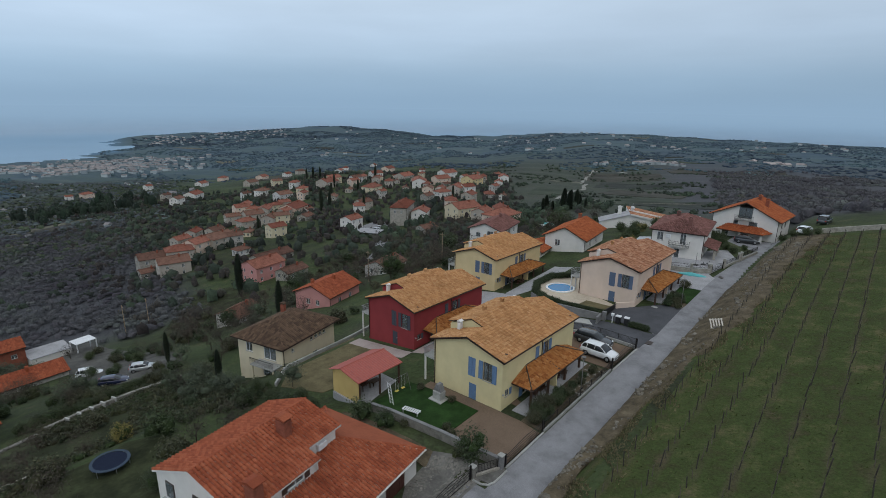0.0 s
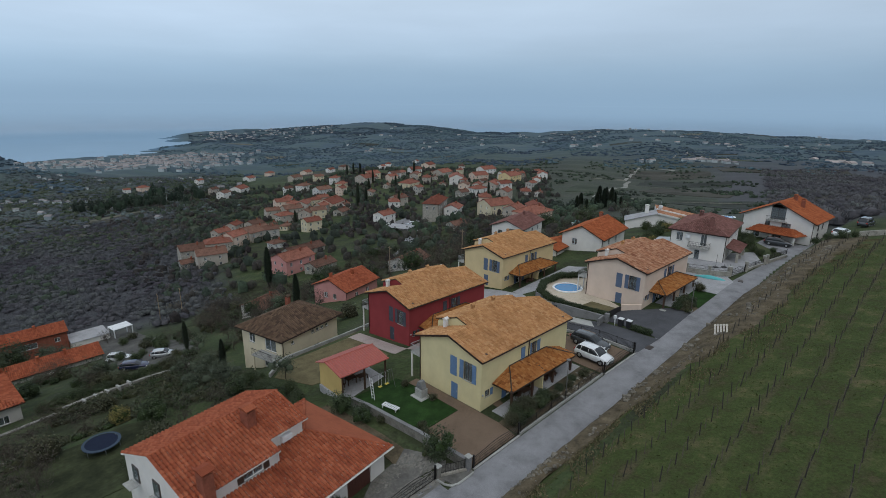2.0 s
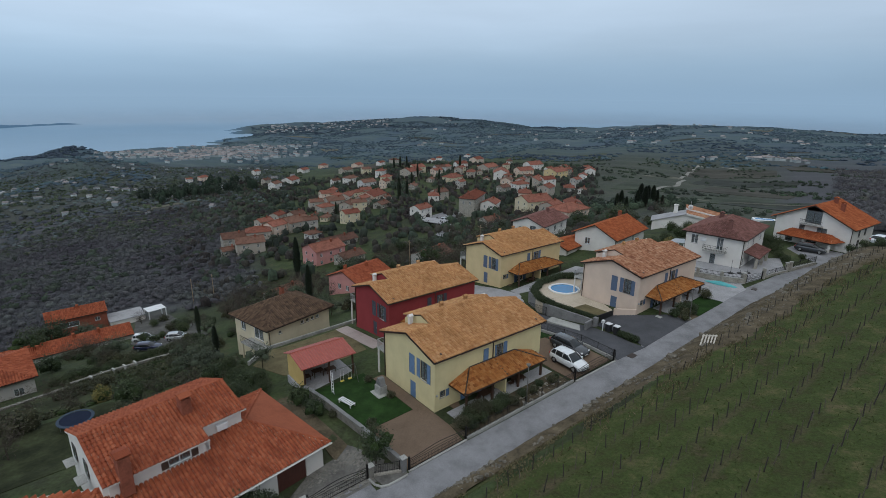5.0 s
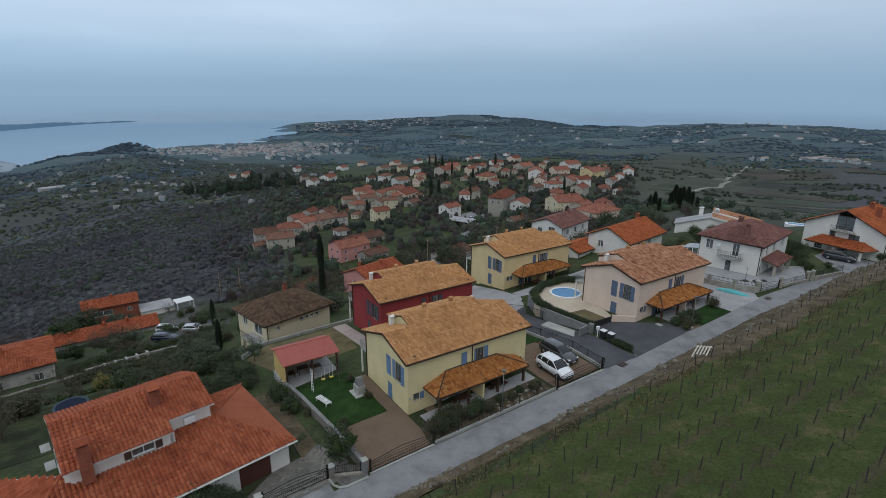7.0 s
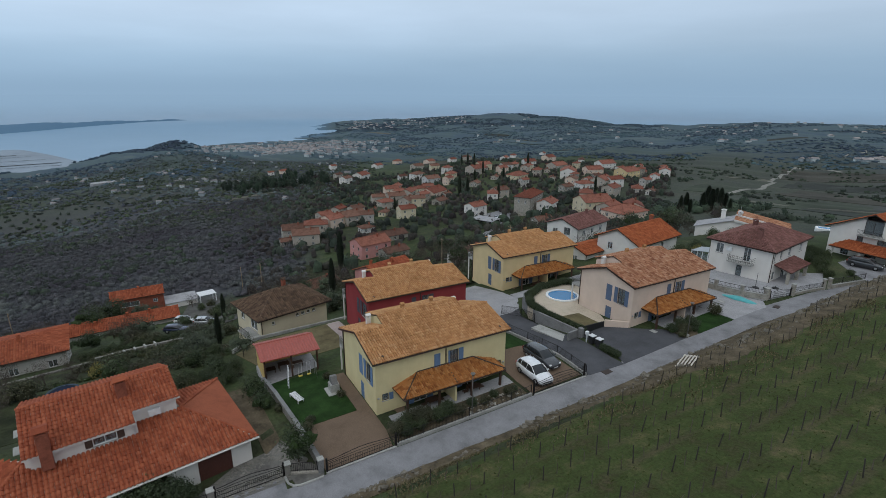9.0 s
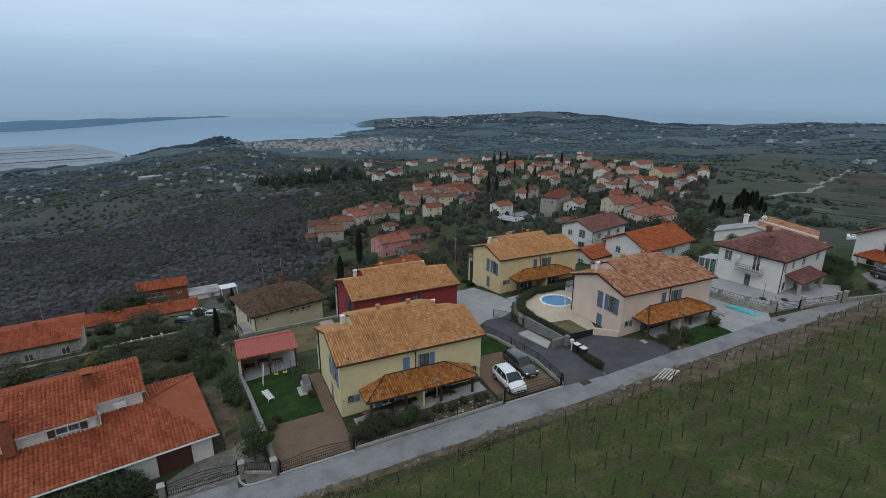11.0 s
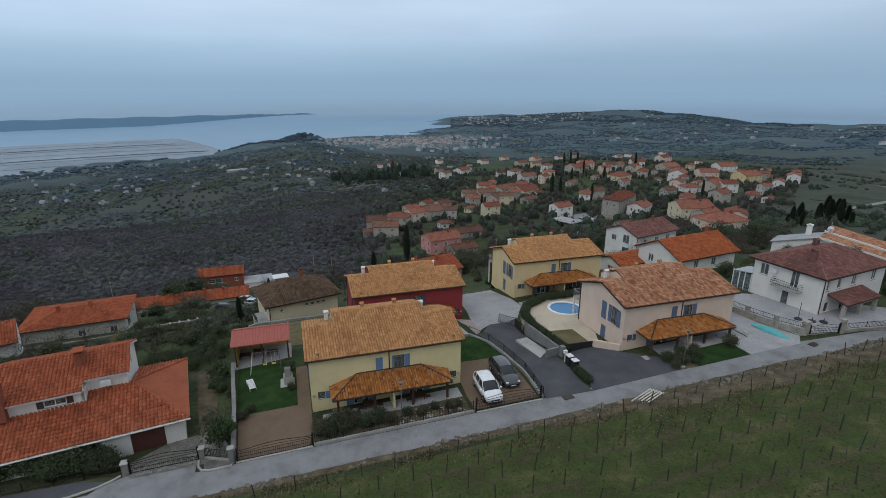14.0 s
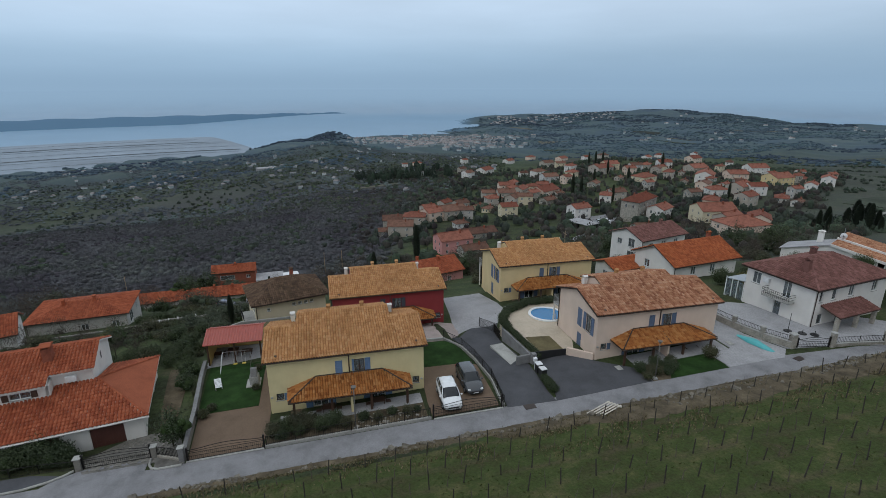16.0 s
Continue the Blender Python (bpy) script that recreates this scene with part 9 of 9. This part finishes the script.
PROTO = {
    "bare": make_tree("bare_tree", "leafless winter tree with a grey twig crown", "tree", 7.0, 5.6, M["twig"], 2.2, 850, .6, 3, .8, .09),
    "bare2": make_tree("bare_tree", "small leafless fruit tree on the slope", "tree", 4.6, 4.2, M["twig"], 1.3, 750, .42, 3, .7, .09),
    "olive": make_tree("olive_tree", "grey-green olive tree on the slope", "tree", 4.4, 4.2, M["leaf_olive"], 1.4, 1050, .23, 2, .3, .5, "core_olive"),
    "ever": make_tree("evergreen_tree", "dark broad evergreen tree", "tree", 7.5, 6.2, M["leaf"], 1.8, 1500, .36, 2, .3, .6, "core_leaf"),
    "shrub": make_shrub("shrub", "dark green garden shrub", 1.3, 1.5, M["leaf"], 2200, .085),
    "shrub2": make_shrub("shrub", "mixed olive-brown garden shrub", 1.5, 1.8, M["ivy"], 2200, .09, core="core_ivy"),
    "scrub": make_shrub("scrub_bush", "tangled winter scrub bush", 2.6, 3.6, M["ivy"], 850, .22, core="core_ivy"),
    "scrub2": make_shrub("scrub_bush", "dark evergreen scrub bush", 2.8, 3.4, M["leaf"], 850, .21),
    "yellow": make_shrub("yellow_shrub", "yellow-flowering evergreen garden shrub", 2.6, 2.8, M["leaf_yellow"], 1200, .16),
    "cypress": make_cypress(10.0, 1.7),
    "bush": make_shrub("garden_bush", "dense green garden bush", 2.6, 3.0, M["leaf_bush"], 3600, .12, category="bush"),
}


def plant(kind, x, y, s=1.0, z=None, tall=1.0):
    if z is None:
        z = gz(x, y)
    return copy_thing(PROTO[kind], pose(x, y, z, 0, 0, random.uniform(0, 360)) @ Matrix.Diagonal((s, s, s * tall, 1)))


# garden planting before the porches
for x, y, k, s in ((3.2, 0.9, "shrub2", .9), (2.9, 1.9, "shrub", 1.1), (3.5, 2.9, "shrub", .8), (2.9, 3.8, "shrub2", 1.0), (3.3, 4.9, "shrub", 1.0), (3.0, 6.0, "shrub", 1.05), (3.6, 6.9, "shrub2", .7), (3.1, 8.6, "shrub", .7), (3.5, 9.8, "shrub2", .6), (3.0, 11.2, "shrub", .6), (3.4, 12.6, "shrub2", .65), (3.2, 13.5, "shrub", .5), (2.6, 2.6, "shrub2", 1.1), (3.7, 1.5, "shrub", .8),
                   (3.6, 36.3, "shrub", .9), (4.6, 37.4, "shrub2", .8), (3.4, 38.2, "shrub", 1.0), (4.3, 39.2, "shrub", 1.0), (3.2, 40.1, "shrub2", .7), (5.0, 36.2, "shrub2", .6), (3.5, 44.6, "shrub2", .9), (4.9, 38.6, "shrub", .6)):
    plant(k, x, y, s)
# hedges
for i in range(7):
    plant("shrub", 2.2 + i * .32, 26.62 + .02 * i, .62)
HEDGE = ((-9.0, 26.8), (-11.0, 26.95), (-13.6, 28.5), (-15.4, 32.0), (-15.3, 36.5), (-12.6, 40.0))
for (ax, ay), (bx, by) in zip(HEDGE, HEDGE[1:]):
    n = int(math.hypot(bx - ax, by - ay) / .55)
    for i in range(n):
        plant("shrub", ax + (bx - ax) * i / n + random.uniform(-.1, .1), ay + (by - ay) * i / n, random.uniform(.7, .85), 1.2)
for i in range(16):
    plant("shrub", -8.4 + i * .42, 26.95 + i * .05, .55, 1.3)
for x, y, s in ((1.0, -16.8, 1.7), (0.6, -18.4, 1.9), (1.2, -20.0, 1.6), (0.2, -22.0, 1.8), (1.4, -15.7, 1.1), (0.8, -24.0, 1.6), (0.4, -26.5, 1.7)):
    plant("shrub", x, y, s)
for x, y, s in ((0.6, -7.3, 0.55), (-7.5, -8.5, 1.0), (-10.6, -8.9, 1.2)):
    plant("scrub" if x > -1 else "scrub2", x, y, s * .62)
for x, y, s in ((-2.6, -5.3, .5), (-1.5, -5.8, .6), (-9.3, -1.6, .5), (-5.2, -1.5, .5), (-6.0, -7.4, .5)):
    plant("shrub2", x, y, s)
plant("ever", 2.1, -7.55, .42, tall=1.15)
# trees and hedges by the corner and head houses
for x, y, k, s in ((3.0, 71.0, "bush", .55), (4.6, 69.4, "bush", .5), (1.4, 74.0, "bush", .75), (-1.0, 75.0, "bush", .7), (5.6, 73.6, "bush", .4), (-12.5, 63.5, "yellow", .8), (-14.0, 61.0, "bush", .9), (-14.5, 66.0, "bush", .95), (-17.0, 76.0, "bush", 1.0), (-12.5, 79.0, "bush", 1.0), (-18.0, 84.0, "yellow", .9), (-20.5, 86.5, "bush", .9), (-16.5, 90.0, "bush", 1.0), (-23.0, 84.0, "bush", .9), (14.6, 77.2, "bush", .6), (16.2, 77.6, "bush", .5), (12.6, 77.0, "bush", .5), (11.0, 76.8, "bush", .5), (-36.0, 73.0, "bush", .9), (-40.0, 66.0, "bush", .9), (-44.0, 72.0, "bush", .8), (-39.0, 52.0, "bush", .8), (-36.5, 47.5, "bush", .7)):
    plant(k, x, y, s)
for i in range(9):
    plant("bush", -7.5 + i * 1.05, 79.0 - i * .3, .5, tall=1.9)
for x, y, s in ((-68, 17, .9), (-126, 37.7, 1.4), (-33, 20, .6), (-68, -6, .6), (-355, 240, 1.3), (-350, 246, 1.2), (-262, 168, 1.5), (-258, 172, 1.3), (-246, 112, .9), (-430, 280, 1.4), (-425, 285, 1.3), (-436, 276, 1.3), (-230, 178, 1.1), (-300, 205, 1.2), (-310, 240, 1.2), (-205, 238, 1.0),  (-376, 318, 1.5)):
    plant("cypress", x, y, s)
for x, y, k in ((-101, 182, 1.00), (-102, 187, 1.25), (-93, 177, 0.90), (-89, 179, 1.20), (-93, 188, 1.50), (-86, 180, 1.45), (-90, 189, 1.20), (-83, 181, 1.30), (-84, 186, 1.00), (-97, 175, 0.80), (-77, 178, 0.80)):
    plant("cypress", x, y, 1.15 * k, tall=random.uniform(.52, .66))
plant("cypress", -40.0, -9.4, .55)
for x, y, k, z in ((-80, -3, "scrub2", .8), (-84, -6, "bush", .9), (-100, -6, "scrub", .9), (-106, -4, "scrub2", .8), (-113, -8, "bush", .8), (-118, -5, "scrub", .8), (-88, -13.5, "bush", .8), (-76, -13, "scrub2", .7), (-64, -5, "olive", .8), (-60, -8, "scrub2", .8), (-122, -10, "bare2", .9), (-96, -2, "bare2", .9), (-74, -4, "bare2", .8), (-66, -8.5, "scrub", .6), (-82, -10.5, "bush", .6)):
    plant(k, x, y, z)
# slope below the houses
def clear_of_houses(x, y):
    for hx, hy, r in ((-5, 7.5, 11), (-23, 14, 11), (-27, 38, 12), (-5, 41, 12), (-37, 0, 8.5), (-8, -18, 13), (-14.7, -4.5, 5.5), (-70, 31, 9.5), (-61, 28, 8), (-98, -26, 8), (-98, -18, 8), (-98, -34, 8), (-134, -24, 10), (-131, -12, 6), (-62, -40, 13.0), (-44, -47, 11), (-25, 63, 9), (-29, 55, 6), (-27, 97, 8), (-33, 94, 8), (-58, 80, 10), (-3, 65, 9), (-24.6, -27.3, 6.0), (-18, -29, 5.0), (-5, -4, 9), (-14, 27, 6), (-68, -14, 6), (-62, -14, 4), (-77, -9, 8), (-70, -8, 6), (-97, -15, 7), (-88, -12, 9), (-108, -8, 11), (-124, -9, 11), (-139, -8, 11)):
        if (x - hx) ** 2 + (y - hy) ** 2 < r * r:
            return False
    return True


random.seed(5)
made = 0
while made < 560:
    x, y = random.uniform(-122, -14), random.uniform(-75, 130)
    if not clear_of_houses(x, y) or x > -16 - max(0, (y - 0)) * .25 and y > -9:
        continue
    n = noise.noise((x * .045, y * .045, 2.0))
    if -47 < x < -12 and -11 < y < 34:
        continue
    if n < -.30 or (-56 < x < -20 and -60 < y < -10 and random.random() < .86):
        continue
    k = random.choices(("bare", "bare2", "olive", "scrub", "scrub2", "ever"), (3, 4, 2.4, 4, 4.5, .5))[0]
    plant(k, x, y, random.uniform(.6, 1.15))
    made += 1
for x, y, k, s in ((-16.5, -10.5, "bush", .6), (-18.5, -12.5, "bush", .7), (-20.0, -9.5, "bush", .6), (-22.5, -11.5, "bush", .7), (-25.0, -13.5, "scrub2", .8), (-17.0, -15.0, "scrub", .8), (-20.0, -17.0, "bare2", .9), (-24.0, -8.0, "olive", .7), (-27.0, -11.0, "bush", .6), (-30.0, -13.0, "olive", .7), (-33.0, -16.0, "scrub2", .6), (-14.5, -12.0, "bush", .6), (-22.0, -32.0, "bare2", 1.0), (-28.0, -31.0, "scrub", .9), (-27.0, -21.5, "scrub2", 1.0), (-21.0, -22.5, "scrub", .9), (-31.0, -24.0, "yellow", .8)):
    plant(k, x, y, s)
for i in range(15):
    plant("bush", -57.2 - .12 * i + random.uniform(-.3, .3), -29 + 1.35 * i, random.uniform(.45, .6))
for i in range(7):
    plant("bush", -17.2 + random.uniform(-.6, .6), -12.5 - 2.1 * i, random.uniform(.65, .95))
for x, y, k in ((-40, -12.5, .8), (-43, -10.5, .85), (-37, -14.5, .7), (-36, -11.5, .75), (-46, -13, .8), (-48, -9, .7)):
    plant("olive", x, y, k)
for x, y, k in ((-30, -33, .8), (-33, -27, .75), (-39, -31, .9), (-43, -36, 1.0), (-37, -38, .9), (-46, -29, .8), (-29, -40, .9)):
    plant("bare2", x, y, k)
for i in range(46):
    k = random.choices(("scrub", "scrub2", "olive", "bare2"), (4, 4, 3, 2))[0]
    x, y = random.uniform(-66, -55), random.uniform(-56, -19)
    if clear_of_houses(x, y):
        plant(k, x, y, random.uniform(.35, .6))
for i in range(34):
    plant(random.choice(("scrub", "scrub2", "olive", "scrub2")), random.uniform(-94, -78), random.uniform(-46, -21), random.uniform(.35, .55))
for ob in PROTO.values():
    for o in list(ob.children_recursive) + [ob]:
        bpy.data.objects.remove(o)


def tree_field(name, label, count, where, hgt, wid, per, size, mat, core, aspect=.5, up=.3, seed=1, fill=.8):
    """Uncounted trees, joined: a lumpy mass for each crown, broken by patches of twigs or leaves."""
    rng = np.random.default_rng(seed)
    x, y = where(rng, count)
    z = land_z(x, y)
    n = len(x)
    h = rng.uniform(*hgt, n)
    w = rng.uniform(*wid, n)
    d = rng.normal(size=(n, per, 3))
    d[..., 2] = np.abs(d[..., 2]) * 1.1 - .25
    d /= np.linalg.norm(d, axis=2)[..., None]
    q = rng.uniform(.62, 1.12, (n, per))
    rad = np.stack((w / 2 * rng.uniform(.75, 1.3, n), w / 2 * rng.uniform(.75, 1.3, n), h * .62), 1)
    mid = np.stack((x, y, z + h * .3), 1)
    c = (d * q[..., None] * rad[:, None] + mid[:, None]).reshape(-1, 3)
    t = rng.normal(size=(n * per, 3))
    t[:, 2] += up
    t /= np.linalg.norm(t, axis=1)[:, None]
    b = np.cross(t, rng.normal(size=(n * per, 3)))
    b /= np.linalg.norm(b, axis=1)[:, None]
    s = (np.repeat(w, per) * size * rng.uniform(.6, 1.4, n * per))[:, None]
    tagged(new(name, blade_mesh(name, [(c, t * s, b * s)], M[mat], aspect, (mid, rad * fill), M[core], seed)), label, "woodland", kind="stuff")


def sector(a0, a1, r0, r1, keep=-.05, scale=.012, inner=True):
    def f(rng, n):
        a = np.radians(rng.uniform(a0, a1, n * 2))
        r = np.sqrt(rng.uniform(r0 * r0, r1 * r1, n * 2))
        x, y = HUB[0] + r * np.cos(a), HUB[1] + r * np.sin(a)
        m = np.array([noise.noise((u * scale, v * scale, 5.0)) > keep for u, v in zip(x, y)])
        m &= (r > 330) | np.array([clear_of_houses(u, v) for u, v in zip(x, y)])
        return x[m][:n], y[m][:n]
    return f


tree_field("valley_woods", "dense leafless woodland on the valley side", 7600, sector(166, 215, 158, 480, -.75), (2.2, 4.0), (4.4, 7.6), 52, .15, "twig_far", "core_wood", .075, 2.2, 1, .36)
tree_field("valley_woods", "dense leafless woodland on the valley side", 9000, sector(160, 215, 440, 1300, -.50, .006), (2.2, 4.2), (7, 12), 24, .15, "twig_haze", "core_wood_haze", .09, 1.8, 2, .45)
tree_field("slope_scrub", "mixed evergreen scrub on the hillside", 3400, sector(158, 213, 200, 1150, -.12, .02), (1.8, 3.6), (3.0, 5.5), 20, .17, "leaf_far", "core_far_leaf", .6, .3, 3)
tree_field("olive_groves", "grey-green olive groves on the hillside", 3000, sector(158, 192, 300, 1150, -.05, .011), (1.8, 3.2), (3, 5), 12, .24, "leaf_olive", "core_olive", .6, .2, 13)
tree_field("plateau_woods", "brown leafless woodland on the plateau", 4200, sector(78, 105, 125, 900, -.22, .01), (2.4, 4.8), (4, 7.5), 26, .28, "twig_far", "core_wood", .13, 1.2, 4, .66)
tree_field("plateau_hedges", "dark hedges and copses between fields", 1500, sector(100, 138, 190, 900, .14, .02), (1.2, 3.0), (2.6, 5.2), 22, .2, "leaf_far", "core_far_leaf", .6, .3, 5)
tree_field("far_woods", "distant wooded hills", 13500, sector(88, 165, 850, 2700, -.14, .005), (1.4, 3.8), (6, 10.5), 7, .22, "far_leaf_haze", "core_far", .8, .1, 6, .95)
tree_field("far_woods", "distant wooded headland", 3000, sector(128, 162, 2600, 3500, -.15, .003), (2, 4), (16, 30), 4, .2, "far_leaf_haze", "core_far", .8, .1, 7, .95)
tree_field("village_trees", "garden trees between the village houses", 1600, sector(126, 172, 150, 600, -.25, .03), (3, 5.5), (3.0, 5.5), 34, .14, "twig", "core_twig", .28, .8, 8, .72)
tree_field("village_trees", "evergreen garden trees between the village houses", 1400, sector(126, 170, 170, 620, -.05, .04), (3, 6), (3.0, 5.5), 26, .17, "leaf_far", "core_far_leaf", .6, .3, 9, .85)
tree_field("copse", "dark copse of evergreens behind the white house", 150, lambda rng, n: (-102 + rng.normal(0, 16, n), 186 + rng.normal(0, 13, n)), (2.5, 5), (3, 5.5), 34, .16, "leaf_far", "core_far_leaf", .6, .3, 31, .85)
tree_field("copse", "bare brown copse at the village edge", 110, lambda rng, n: (-112 + rng.normal(0, 14, n), 140 + rng.normal(0, 16, n)), (3, 5.5), (3, 5.5), 60, .26, "twig", "core_twig", .1, 1.2, 32, .5)
tree_field("pine_grove", "dark pine grove on the hillside", 70, lambda rng, n: (rng.normal(-505, 26, n), rng.normal(95, 26, n)), (10, 16), (6, 9), 40, .2, "leaf_dark", "core_dark", .6, .3, 10)
tree_field("knoll_woods", "dark wooded ridge above the bay", 700, lambda rng, n: (rng.normal(-1860, 60, n), rng.normal(-45, 80, n)), (4, 7), (10, 18), 6, .2, "far_leaf_haze", "core_far", .8, .2, 11, .95)
tree_field("coast_trees", "trees along the valley floor and coast", 1500, sector(172, 212, 900, 1620, .0, .006), (2.5, 5), (7, 13), 4, .22, "far_leaf_haze", "core_far", .8, .2, 12, .95)


def meadow_spots(rng, n):
    x, y = rng.uniform(-60, -14.5, n), rng.uniform(-66, -9, n)
    m = np.array([clear_of_houses(u, v) and noise.noise((u * .11, v * .11, 8.0)) > -.08 for u, v in zip(x, y)])
    return x[m], y[m]


tree_field("rough_scrub", "low brambles and rough grass on the meadow", 2600, meadow_spots, (.35, 1.0), (.7, 2.0), 40, .2, "ivy", "core_ivy", .4, 1.0, 21, .7)
tree_field("rough_scrub", "low green brambles on the meadow", 1500, meadow_spots, (.3, .9), (.6, 1.8), 40, .18, "leaf_bush", "core_leaf", .4, 1.0, 22, .7)
